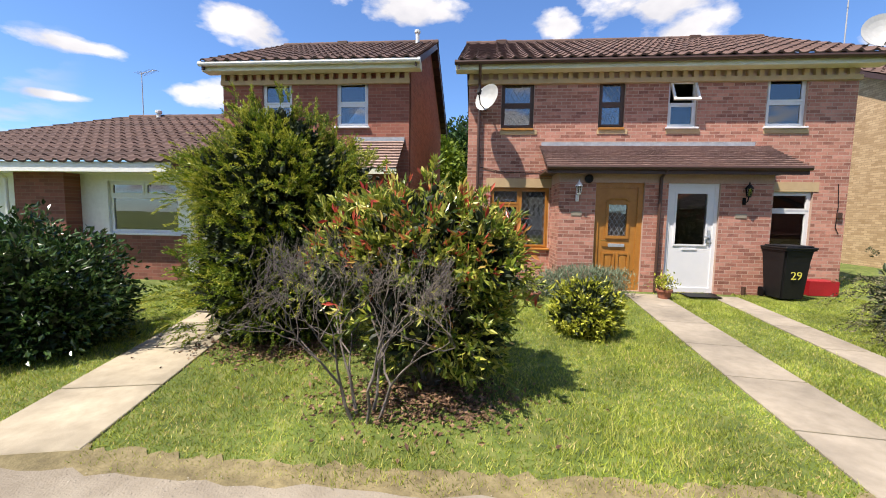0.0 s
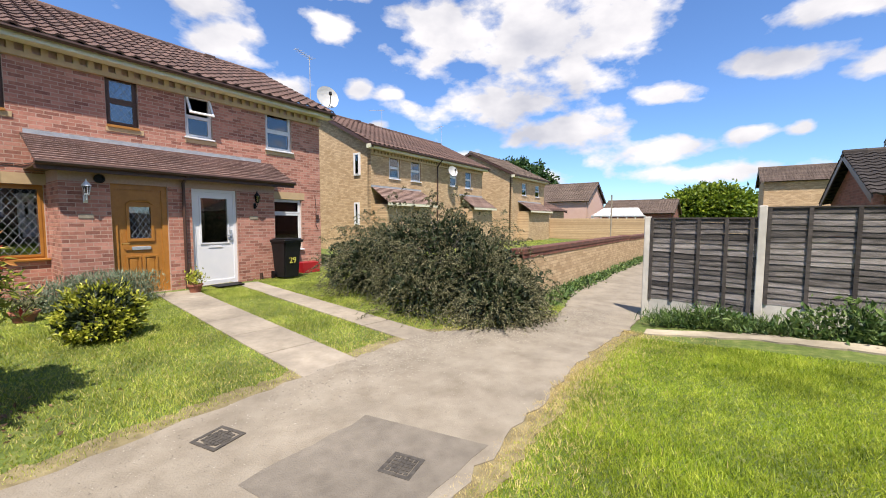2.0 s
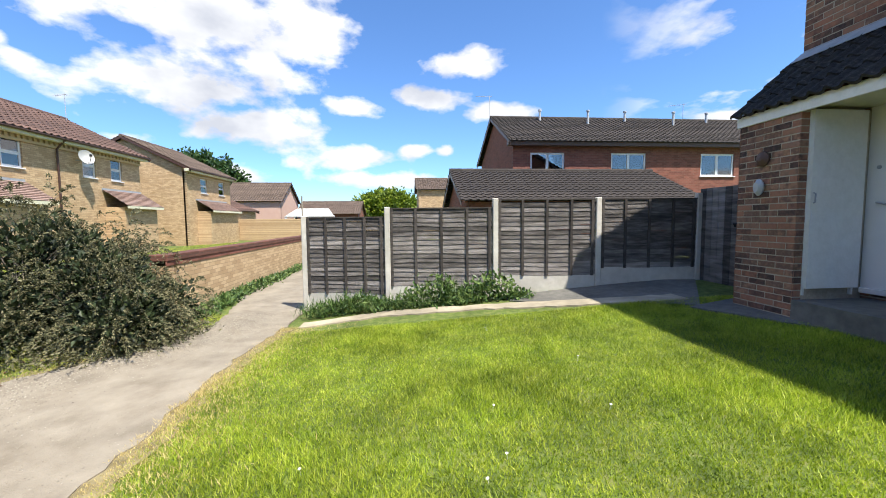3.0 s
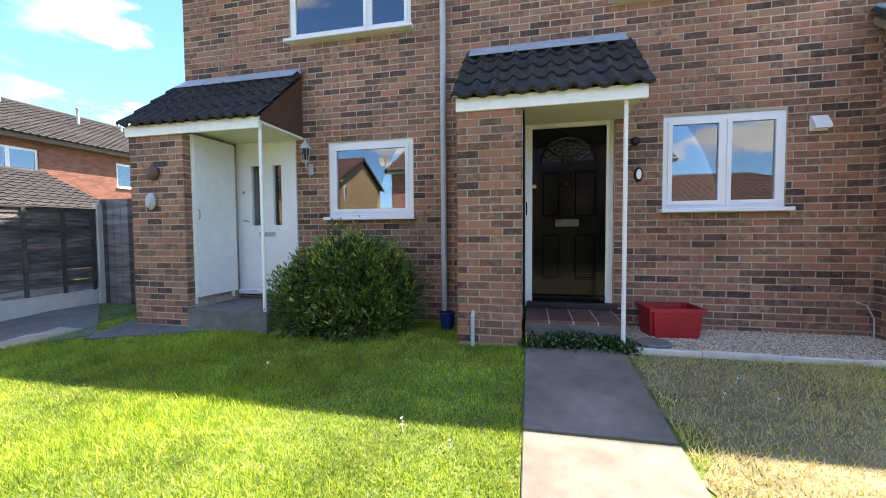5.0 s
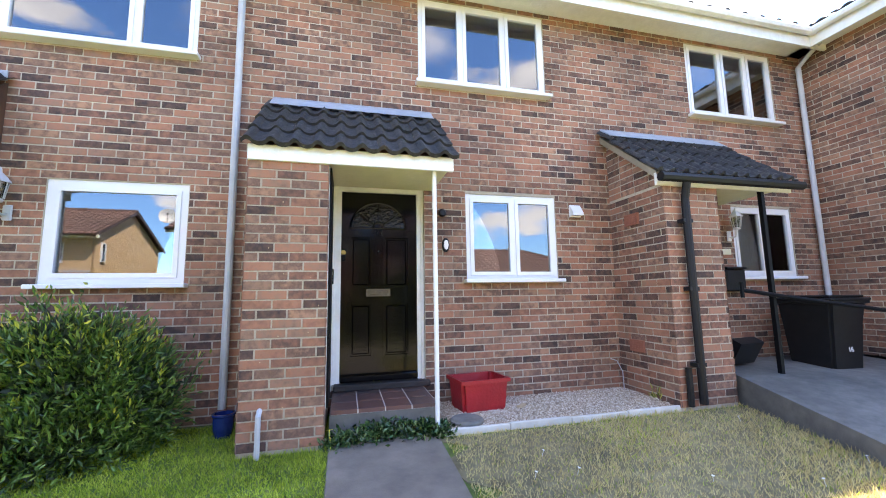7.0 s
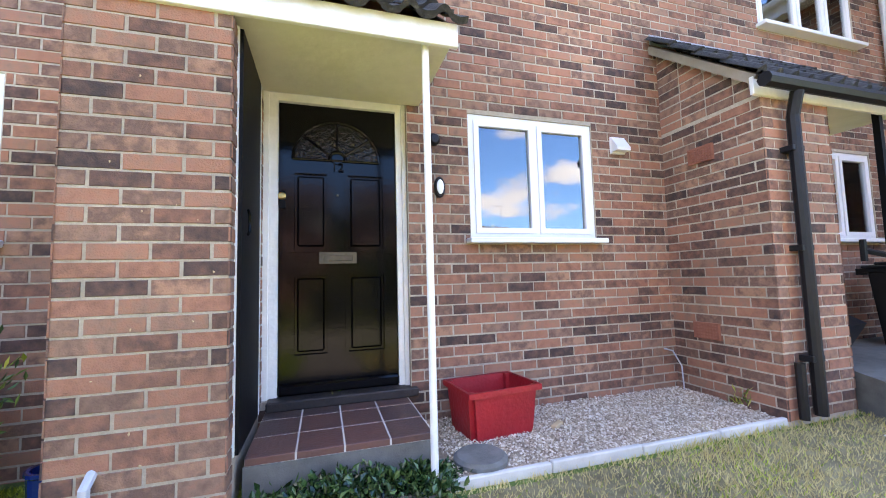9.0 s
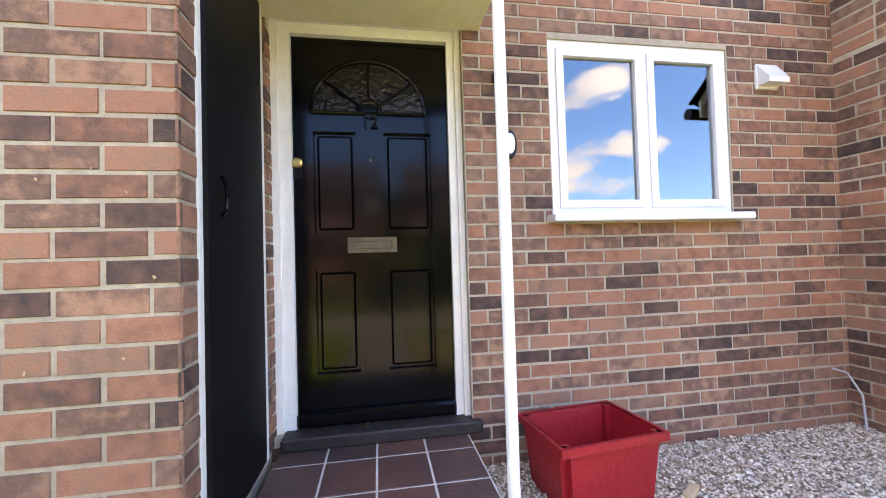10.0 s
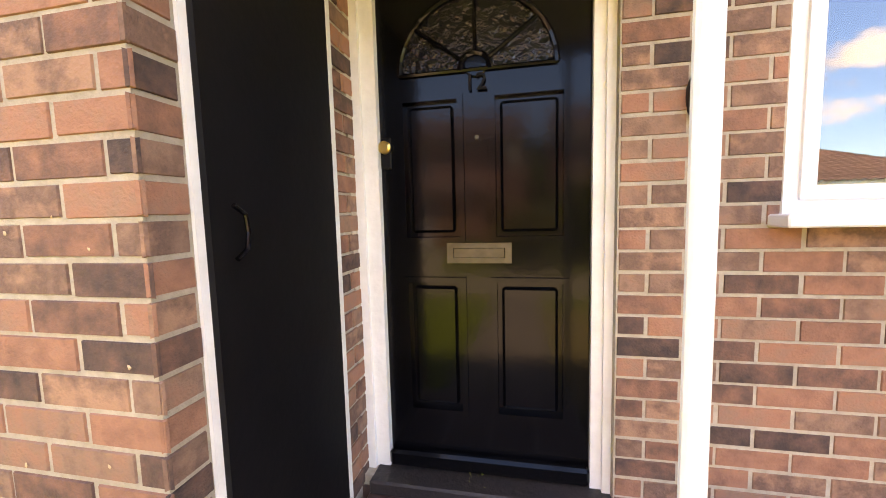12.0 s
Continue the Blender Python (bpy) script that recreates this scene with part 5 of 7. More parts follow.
def shrub(name, label, category, lobes, n, per, L, W, mat, up=0.4, spread=0.09, seed=1, top=None, stems=24, stem_r=0.012, base=None, loose=0.7, core=True, rough=0.16, sprays=0, reach=(0.2, 0.5), plume=None, keep=None, inner=None):
    """A shrub or tree: stems from the ground, and a crown of many leaves in clumps. top: material and share for the
    young outer leaves. inner: darker material that paints shade into the leaves within.
    """
    rng = np.random.default_rng(seed)
    lb = np.array(lobes)
    b = np.array(base) if base is not None else np.array([lb[:, 0].mean(), lb[:, 1].mean(), level(0, lb[:, 1].mean())])
    h = thing(name, label, category, pose(*b))
    p, out = clumps(lobes, n, rng, rough)
    if keep is not None:
        ok = keep(p, rng)
        p, out = p[ok], out[ok]
    k = rng.permutation(len(p))[:stems]
    bm = bmesh.new()
    for j in k:
        q = p[j] - b
        mid = q * np.array([0.35, 0.35, 0.6]) + rng.normal(0, 0.05, 3)
        tube(bm, [(rng.normal(0, 0.03), rng.normal(0, 0.03), -0.05), tuple(mid * 0.6), tuple(mid), tuple(q)], stem_r, 5, stem_r * 0.25)
    part("stem_tangle", bm, BARK, h, kind="stuff")

    def crown(pp, oo, per, mat, nm, LL, WW):
        if plume and nm != "inner_foliage":
            c, d = spray(pp, oo, rng, *plume)
            c[:, 2] = np.maximum(c[:, 2], levels(c[:, 1]) + 0.01)
            raw(nm, leaf_mesh(c - b, d, LL, WW, rng), mat, h)
            return
        m = len(pp) * per
        c = np.repeat(pp, per, 0) + rng.normal(0, spread, (m, 3))
        c[:, 2] = np.maximum(c[:, 2], levels(c[:, 1]) + 0.01)
        d = unit(np.repeat(oo, per, 0) + np.array([0, 0, up]) + rng.normal(0, loose, (m, 3)))
        raw(nm, leaf_mesh(c - b, d, LL, WW, rng), mat, h)

    crown(p, out, per, mat, "foliage", L, W)
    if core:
        # inner leaves; a dark inner material colours the crown's own shade in
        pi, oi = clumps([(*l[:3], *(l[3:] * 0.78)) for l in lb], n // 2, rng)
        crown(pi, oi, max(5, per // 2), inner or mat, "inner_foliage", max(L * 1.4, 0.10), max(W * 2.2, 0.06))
    if sprays:
        # long arching shoots that stand out of the crown, leaves along them
        q, o = clumps(lobes, sprays, rng, rough, 0.1)
        bm, cs, ds = bmesh.new(), [], []
        for a, w in zip(q, o):
            w = unit(w + np.array([0, 0, 0.5]) + rng.normal(0, 0.3, 3))
            ln = rng.uniform(*reach)
            pts = [a + w * ln * f + np.array([0, 0, -0.5 * ln * f * f]) for f in (0, 0.35, 0.7, 1.0)]
            tube(bm, [tuple(x - b) for x in pts], 0.003, 3, 0.0015)
            for f in np.linspace(0.1, 1, 26):
                cs.append(a + w * ln * f + np.array([0, 0, -0.5 * ln * f * f]) - b + rng.normal(0, 0.012, 3))
                ds.append(w + rng.normal(0, 0.6, 3))
        part("shoot_tangle", bm, BARK, h, kind="stuff")
        raw("shoot_leaves", leaf_mesh(np.array(cs), unit(np.array(ds)), L, W, rng), mat, h)
    if top:
        sel = rng.random(len(p)) < top[1] * (0.35 + 0.65 * (p[:, 2] > np.median(p[:, 2])))
        sel &= (out[:, 2] > top[2]) 
        crown(p[sel] + out[sel] * 0.05, out[sel], max(3, per // 3), top[0], "young_foliage", L, W)
    return h


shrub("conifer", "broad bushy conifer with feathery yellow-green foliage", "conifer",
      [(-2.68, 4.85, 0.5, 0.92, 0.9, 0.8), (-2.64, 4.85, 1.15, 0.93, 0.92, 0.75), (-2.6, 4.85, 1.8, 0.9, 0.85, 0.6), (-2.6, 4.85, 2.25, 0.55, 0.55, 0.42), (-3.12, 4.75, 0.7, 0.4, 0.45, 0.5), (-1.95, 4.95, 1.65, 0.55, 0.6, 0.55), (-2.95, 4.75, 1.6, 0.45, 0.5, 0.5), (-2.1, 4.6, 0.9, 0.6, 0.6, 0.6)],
      4200, 40, 0.036, 0.012, LEAF_YEW, up=0.3, spread=0.06, seed=3, stems=30, stem_r=0.04, loose=0.5, top=(LEAF_LIME, 0.85, -0.6), rough=0.42, plume=(40, 0.2, 0.3, 0.6), inner=LEAF_SHADE, keep=lambda p, r: patchy(p, 5.5, -0.5))
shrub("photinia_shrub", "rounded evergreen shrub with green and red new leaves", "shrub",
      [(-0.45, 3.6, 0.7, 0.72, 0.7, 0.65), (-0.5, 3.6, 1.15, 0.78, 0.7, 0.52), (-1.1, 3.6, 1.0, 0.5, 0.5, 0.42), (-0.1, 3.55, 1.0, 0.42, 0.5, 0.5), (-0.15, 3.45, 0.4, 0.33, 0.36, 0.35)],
      1500, 11, 0.10, 0.032, LEAF_PHOT, up=0.5, spread=0.03, seed=5, stems=120, stem_r=0.011, top=(LEAF_RED, 0.6, -0.4), loose=0.9, rough=0.25, sprays=40, inner=LEAF_SHADE,
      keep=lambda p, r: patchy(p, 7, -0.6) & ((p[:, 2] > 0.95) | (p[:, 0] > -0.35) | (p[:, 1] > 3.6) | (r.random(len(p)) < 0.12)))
# outer leaves are dark green themselves; the inner ones have shade painted in
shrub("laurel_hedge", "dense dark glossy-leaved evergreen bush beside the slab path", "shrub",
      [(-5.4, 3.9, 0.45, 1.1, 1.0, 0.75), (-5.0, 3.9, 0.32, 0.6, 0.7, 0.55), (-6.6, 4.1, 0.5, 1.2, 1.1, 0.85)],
      2100, 12, 0.085, 0.042, LEAF_DARK, up=0.2, spread=0.055, seed=6, inner=LEAF_SHADE, rough=0.28)
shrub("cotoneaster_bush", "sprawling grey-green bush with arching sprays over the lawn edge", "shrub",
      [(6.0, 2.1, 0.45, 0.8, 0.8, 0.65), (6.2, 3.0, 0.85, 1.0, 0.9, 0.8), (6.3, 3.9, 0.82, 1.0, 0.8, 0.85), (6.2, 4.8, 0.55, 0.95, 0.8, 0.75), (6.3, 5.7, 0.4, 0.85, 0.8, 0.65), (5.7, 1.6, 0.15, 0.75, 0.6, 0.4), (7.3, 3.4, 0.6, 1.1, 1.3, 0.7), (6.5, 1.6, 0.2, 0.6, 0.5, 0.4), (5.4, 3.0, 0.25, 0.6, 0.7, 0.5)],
      3600, 16, 0.036, 0.019, LEAF_GREY, up=0.15, spread=0.055, seed=7, stems=90, stem_r=0.012, loose=0.5, rough=0.5, sprays=120, reach=(0.3, 0.5), plume=(38, 0.34, 0.8, 0.9), inner=LEAF_SHADE, keep=lambda p, r: patchy(p, 5, -0.55))
shrub("spotted_laurel", "small rounded yellow-green shrub on the lawn", "shrub",
      [(1.45, 5.35, 0.2, 0.42, 0.42, 0.36)], 240, 14, 0.075, 0.034, LEAF_LIME, up=0.4, spread=0.04, seed=8, stems=12, inner=LEAF_SHADE)
shrub("laurel", "rounded dark green shrub with lime tips below the window", "shrub",
      [(2.2, -6.85, 0.85, 0.6, 0.42, 0.5), (1.85, -6.85, 0.7, 0.42, 0.4, 0.42), (2.65, -6.8, 0.65, 0.42, 0.4, 0.4), (2.2, -6.7, 0.5, 0.65, 0.45, 0.3)],
      1500, 13, 0.07, 0.020, LEAF_MID, up=0.5, spread=0.05, seed=9, top=(LEAF_LIME, 0.5, 0.4), loose=0.6, rough=0.3, inner=LEAF_SHADE)


def bare_bush():
    """The leafless grey shrub: branching twigs."""
    rng = random.Random(4)
    h = thing("dead_shrub", "leafless grey branching dead shrub", "shrub", pose(-0.9, 2.88, level(0, 2.88), 0, 0, 0) @ Matrix.Scale(1.12, 4))
    bm = bmesh.new()

    def grow(p, d, r, depth, length):
        q = p + d * length + Vector([rng.gauss(0, 0.01) for _ in range(3)])
        mid = p.lerp(q, 0.5) + Vector([rng.gauss(0, 0.01) for _ in range(3)])
        tube(limbs[-1] if depth < 2 else bm, [p, mid, q], r, 5 if depth < 3 else 3, r * 0.75)
        if depth >= 7 or q.z > 1.4:
            return
        for _ in range(2 if depth < 2 else rng.choice((2, 2, 3))):
            rad = math.hypot(q.x, q.y)
            out = Vector((q.x, q.y, 0)) * (0.5 if rad < 0.3 else -0.9 if rad > 0.6 else 0.0)
            e = (d + Vector((rng.gauss(0, 0.4), rng.gauss(0, 0.36), rng.gauss(0.16, 0.28))) + out).normalized()
            grow(q, e, max(0.0016, r * 0.68), depth + 1, length * rng.uniform(0.74, 0.95))

    limbs = []
    for k in range(5):
        a = k * 1.26
        limbs.append(bmesh.new())
        grow(Vector((0.10 * math.cos(a), 0.08 * math.sin(a), -0.03)), Vector((0.30 * math.cos(a), 0.22 * math.sin(a), 1)).normalized(), 0.014, 0, 0.28)
    for b in limbs:
        part("trunk", b, BARK_GREY, h)
    part("branch_tangle", bm, BARK_GREY, h, kind="stuff")


BARK_GREY = material("dead_twig_bark", [(0.08, 0.065, 0.055), (0.22, 0.19, 0.17)], 20, 0.95, 0.3, 90)
bare_bush()


def far_tree(x, y, z, r, hgt, seed, label="broad green tree beyond the houses"):
    return shrub("tree", label, "tree", [(x, y, z + hgt * 0.68, r, r, hgt * 0.32), (x + r * 0.4, y - r * 0.5, z + hgt * 0.6, r * 0.7, r * 0.7, hgt * 0.25), (x - r * 0.3, y + r * 0.5, z + hgt * 0.55, r * 0.75, r * 0.7, hgt * 0.25)],
                 500, 16, r * 0.14, r * 0.08, LEAF_DARK if seed % 2 else LEAF_YEW, up=0.1, spread=r * 0.09, seed=seed, stems=14, stem_r=r * 0.05, base=(x, y, z))


far_tree(50.0, 22.0, 0, 3.6, 9.5, 21)
far_tree(60.0, 0.5, 0, 4.0, 5.6, 22)
far_tree(-1.0, 26.0, 0, 2.2, 7.5, 23)
far_tree(-3.2, 24.0, 0, 2.0, 6.5, 24)


def inside(x, y, rects):
    m = np.zeros(len(x), bool)
    for a, b, c, d in rects:
        m |= (x > a) & (x < b) & (y > c) & (y < d)
    return m


def blades(name, x0, x1, y0, y1, n, hgt, wid, mat, seed, skip=(), thin=None, lean=0.5):
    rng = np.random.default_rng(seed)
    x, y = rng.uniform(x0, x1, n), rng.uniform(y0, y1, n)
    ok = ~inside(x, y, skip)
    if thin is not None:
        ok &= thin(x, y, rng)
    x, y = x[ok], y[ok]
    n = len(x)
    z = levels(y) - 0.012
    p = np.stack([x, y, z], 1)
    a = rng.uniform(0, 2 * np.pi, n)
    s = np.stack([np.cos(a), np.sin(a), 0 * a], 1) * wid / 2
    patch = 0.75 + 0.5 * np.sin(x * 2.1 + np.sin(y * 1.7)) * np.cos(y * 1.9 + np.sin(x * 1.3))
    tip = p + np.stack([rng.normal(0, lean, n), rng.normal(0, lean, n), np.ones(n)], 1) * (hgt * rng.uniform(0.5, 1.3, n) * np.clip(patch, 0.6, 1.4))[:, None]
    raw(name, raw_mesh("blades", np.stack([p - s, p + s, tip], 1).reshape(-1, 3), np.arange(3 * n).reshape(-1, 3)), mat)


def path_gap(x, y, rng):
    """Keeps grass off the slanting slab paths."""
    l1 = 2.72 + (y - 2.25) * 0.099
    l2 = 4.25 + (y - 2.3) * 0.103
    l3 = -3.1 - (y - 2.1) * 0.245
    bare = np.exp(-((x + 0.5) ** 2 / 0.9 + (y - 3.3) ** 2 / 0.8)) + np.exp(-((x + 2.8) ** 2 / 2.2 + (y - 4.8) ** 2 / 1.8))
    return (abs(x - l1) > 0.36) & (abs(x - l2) > 0.26) & (abs(x - l3) > 0.43) & (rng.random(len(x)) > bare * 0.95)


def dry(x, y, rng):
    f = 0.5 + 0.5 * np.sin(x * 1.3 + 1.2 * np.sin(y * 1.1)) * np.sin(y * 1.6 + x * 0.5)
    return (rng.random(len(x)) < 0.25 + 0.75 * f) & path_gap(x, y, rng)


EDGE_N = lambda x: np.interp(x, [-14, -2, 2.4, 4.4, 5.6, 6.6], [2.05, 2.05, 2.16, 2.14, 1.3, 1.0])
EDGE_S = lambda x: np.interp(x, [-14, -2, 2.4, 4.0, 5.2, 6.3], [0.15, -0.15, -0.2, -0.16, -0.16, -0.3])
S_SKIP = [(-0.72, 0.2, -6.9, 0.2), (-7, -0.7, -8, -6.5), (-7, -4.0, -8, -5.5), (2.9, 4.95, -8, -6.4)]
blades("lawn_grass", -6, 3.0, 2.0, 8.35, 170000, 0.045, 0.008, GRASS, 31, [(-20, -20, 0, 0)], lambda x, y, r: path_gap(x, y, r) & (y > EDGE_N(x) + 0.03 * np.sin(x * 9)))
blades("lawn_grass", 3.0, 7.5, 1.0, 8.4, 90000, 0.045, 0.008, GRASS, 32, [], lambda x, y, r: path_gap(x, y, r) & (y > EDGE_N(x) + 0.03 * np.sin(x * 9)))
blades("dry_grass", -6, 6.5, 1.0, 6.5, 110000, 0.035, 0.008, STRAW, 33, [], lambda x, y, r: dry(x, y, r) & (y > EDGE_N(x)) & (r.random(len(x)) < np.exp(-(y - EDGE_N(x)) / 1.3)))
blades("lawn_grass", -0.7, 6.4, -7.2, -0.1, 430000, 0.042, 0.007, GRASS_LUSH, 34, S_SKIP, lambda x, y, r: (y < EDGE_S(x) - 0.02) & (x < 6.15 - 0.12 * (-y)))
blades("lawn_grass", -9, -0.7, -7.0, -0.1, 110000, 0.045, 0.008, GRASS_LUSH, 35, S_SKIP, lambda x, y, r: (y < EDGE_S(x)) & ((r.random(len(x)) < 0.22 + 0.35 * (np.sin(x * 2.2) * np.sin(y * 1.7) > 0.55)) | (y > -2.2)))
blades("dry_grass", -9, -0.7, -7.0, -2.0, 170000, 0.05, 0.008, STRAW, 36, S_SKIP, lambda x, y, r: r.random(len(x)) < 0.85)
blades("dry_grass", 0.2, 6.4, -1.6, 0.05, 90000, 0.05, 0.008, STRAW, 37, [], lambda x, y, r: (y < EDGE_S(x) + 0.07 + 0.05 * np.sin(x * 7) * np.sin(x * 17)) & (r.random(len(x)) < np.exp(-(EDGE_S(x) - y) / 0.22)))
blades("lawn_grass", 6.6, 30, 8.6, 11.5, 30000, 0.06, 0.012, GRASS, 38)


def weeds(name, label, rows, n, mat, L, W, seed, up=1.0, spread=0.08):
    rng = np.random.default_rng(seed)
    h = thing(name, label, "weeds", pose(rows[0][0], rows[0][1], level(*rows[0][:2])))
    b = np.array(h.matrix_basis.translation)
    k = rng.integers(0, len(rows) - 1, n)
    f = rng.random(n)
    r = np.array([q[:2] for q in rows])
    hh = np.array([q[2] for q in rows])
    c2 = r[k] * (1 - f[:, None]) + r[k + 1] * f[:, None] + rng.normal(0, spread, (n, 2))
    top = hh[k] * (1 - f) + hh[k + 1] * f
    z = levels(c2[:, 1]) + rng.random(n) ** 1.3 * top
    c = np.stack([c2[:, 0], c2[:, 1], z], 1) - b
    d = unit(np.stack([rng.normal(0, 0.6, n), rng.normal(0, 0.6, n), rng.normal(up, 0.4, n)], 1))
    raw("foliage", leaf_mesh(c, d, L, W, rng), mat, h)
    return h


LEAF_WEED = material("weed_leaf", [(0.02, 0.05, 0.012), (0.07, 0.14, 0.03), (0.20, 0.28, 0.08)], 5, 0.5, 0.0, island=0.9, trans=0.2)
weeds("weeds", "tangle of green weeds along the foot of the fence", [(7.0, -0.6, 0.12), (7.0, -1.4, 0.3), (6.95, -1.9, 0.05), (6.85, -2.7, 0.55), (6.8, -3.05, 0.12), (6.75, -3.6, 0.5), (6.65, -4.2, 0.05)], 2600, LEAF_WEED, 0.10, 0.055, 41, 0.5, 0.1)
weeds("weeds", "long grass at the foot of the fence", [(6.95, -0.4, 0.1), (6.95, -1.3, 0.28), (6.9, -1.7, 0.02), (6.8, -2.8, 0.4), (6.7, -3.4, 0.02)], 1600, LEAF_WEED, 0.22, 0.012, 42, 1.2, 0.1)
weeds("weeds", "low weeds at the front of the tiled step", [(0.2, -6.45, 0.06), (-0.2, -6.5, 0.14), (-0.6, -6.5, 0.1), (-0.75, -6.5, 0.05)], 2400, LEAF_DARK, 0.045, 0.026, 43, 0.5, 0.05)
weeds("weeds", "green weeds along the foot of the low garden wall", [(7.2, 1.5, 0.1), (9, 1.6, 0.16), (12, 1.55, 0.15), (20, 1.5, 0.12)], 4500, LEAF_WEED, 0.10, 0.05, 44, 0.4, 0.12)
LEAF_LAV = material("lavender_leaf", [(0.05, 0.075, 0.04), (0.15, 0.20, 0.12), (0.26, 0.31, 0.21)], 5, 0.7, 0.0, island=0.9)
weeds("lavender", "row of grey-green lavender below the bay", [(1.2, 7.7, 0.4), (1.9, 7.55, 0.6), (2.75, 7.7, 0.5)], 6500, LEAF_LAV, 0.12, 0.012, 45, 1.0, 0.14)
weeds("weeds", "trailing stems of the arching bush on the path edge", [(5.0, 2.0, 0.15), (5.6, 1.25, 0.2), (6.4, 1.0, 0.15)], 1500, LEAF_GREY, 0.07, 0.025, 46, 0.2, 0.15)
weeds("weed", "small weed in the gravel", [(-3.1, -6.75, 0.12), (-3.25, -6.7, 0.12)], 160, LEAF_PHOT, 0.09, 0.012, 47, 0.7, 0.03)
weeds("weed", "tuft of grass growing on the door sill", [(-0.22, -7.35, 0.09 + 0.2), (-0.24, -7.35, 0.09 + 0.2)], 30, GRASS, 0.07, 0.008, 48, 0.7, 0.012)


def flowers(name, label, places, mat, r, z0):
    h = thing(name, label, "flowers", pose(*places[0], level(*places[0])))
    for x, y in places:
        bm = bmesh.new()
        for k in range(12):
            a = k * math.tau / 12
            c, s = math.cos(a), math.sin(a)
            v = [bm.verts.new(q) for q in ((0, 0, 0.004), (r * c - 0.3 * r * s, r * s + 0.3 * r * c, 0.0), (r * 1.1 * c, r * 1.1 * s, 0.002), (r * c + 0.3 * r * s, r * s - 0.3 * r * c, 0.0))]
            bm.faces.new(v)
        tube(bm, [(0, 0, -z0), (0, 0, 0)], 0.0015, 4)
        part("flower", bm, mat, h, m=pose(x - places[0][0], y - places[0][1], level(x, y) - level(*places[0]) + z0, 15, 0, x * 99))


YELLOW_PETAL = material("yellow_petal", [(0.75, 0.60, 0.02), (0.85, 0.70, 0.03)], 8, 0.6, 0.0)
WHITE_PETAL = material("white_petal", [(0.75, 0.75, 0.73), (0.85, 0.85, 0.82)], 8, 0.6, 0.0)
flowers("dandelion", "yellow dandelion at the corner of the step", [(0.19, -6.42)], YELLOW_PETAL, 0.025, 0.14)
rf = random.Random(8)
flowers("daisies", "small white daisies in the lawn", [(rf.uniform(0.5, 5.5), rf.uniform(-6.2, -1.0)) for _ in range(18)] + [(rf.uniform(-4, -1), rf.uniform(-6.3, -5.0)) for _ in range(10)], WHITE_PETAL, 0.009, 0.05)


def stones(name, x0, x1, n, size, mat, seed, keep):
    rng = np.random.default_rng(seed)
    x, y = rng.uniform(x0, x1, n), rng.uniform(-0.3, 2.3, n)
    ok = keep(x, y, rng)
    x, y = x[ok], y[ok]
    n = len(x)
    s = rng.uniform(0.5, 1.3, (n, 1)) * size * np.array([[1, 1, 0.5]]) * rng.uniform(0.7, 1.3, (n, 3))
    c = np.stack([x, y, levels(y) + 0.014], 1)
    o = np.array([(1, 0, 0), (0, 1, 0), (-1, 0, 0), (0, -1, 0), (0, 0, 1)], float)
    v = o[None] * s[:, None] * rng.uniform(0.7, 1.2, (n, 5, 1))
    f = np.array([(0, 1, 4), (1, 2, 4), (2, 3, 4), (3, 0, 4)])
    raw(name, raw_mesh("stones", (v + c[:, None]).reshape(-1, 3), (f[None] + 5 * np.arange(n)[:, None, None]).reshape(-1, 3)), mat)


stones("loose_grit", 0.5, 7.5, 52000, 0.0075, GRIT, 51, lambda x, y, r: (y < EDGE_N(x)) & (y > EDGE_S(x)) & (r.random(len(x)) < np.exp(-((y - EDGE_N(x) + 0.35) / 0.45) ** 2) * np.clip((x - 1.5) / 2.5, 0.08, 1)))
stones("loose_grit", -4, 7.5, 9000, 0.005, GRIT, 52, lambda x, y, r: (y < EDGE_N(x)) & (y > EDGE_S(x)) & (np.sin(x * 2.3 + np.sin(y * 3)) > 0.0))


def litter(name, rows, seed):
    rng = np.random.default_rng(seed)
    c = np.concatenate([np.stack([rng.normal(x, sx, n), rng.normal(y, sy, n)], 1) for x, y, sx, sy, n in rows])
    c = np.column_stack([c, levels(c[:, 1]) + rng.uniform(0.0, 0.03, len(c))])
    dd = unit(np.column_stack([rng.normal(0, 1, (len(c), 2)), rng.normal(0, 0.25, len(c))]))
    raw(name, leaf_mesh(c, dd, 0.06, 0.03, rng), LITTER)


litter("leaf_litter", [(-0.5, 3.2, 0.4, 0.25, 1500), (-2.4, 4.3, 0.5, 0.3, 1400), (6.2, 2.0, 0.5, 0.3, 500)], 61)


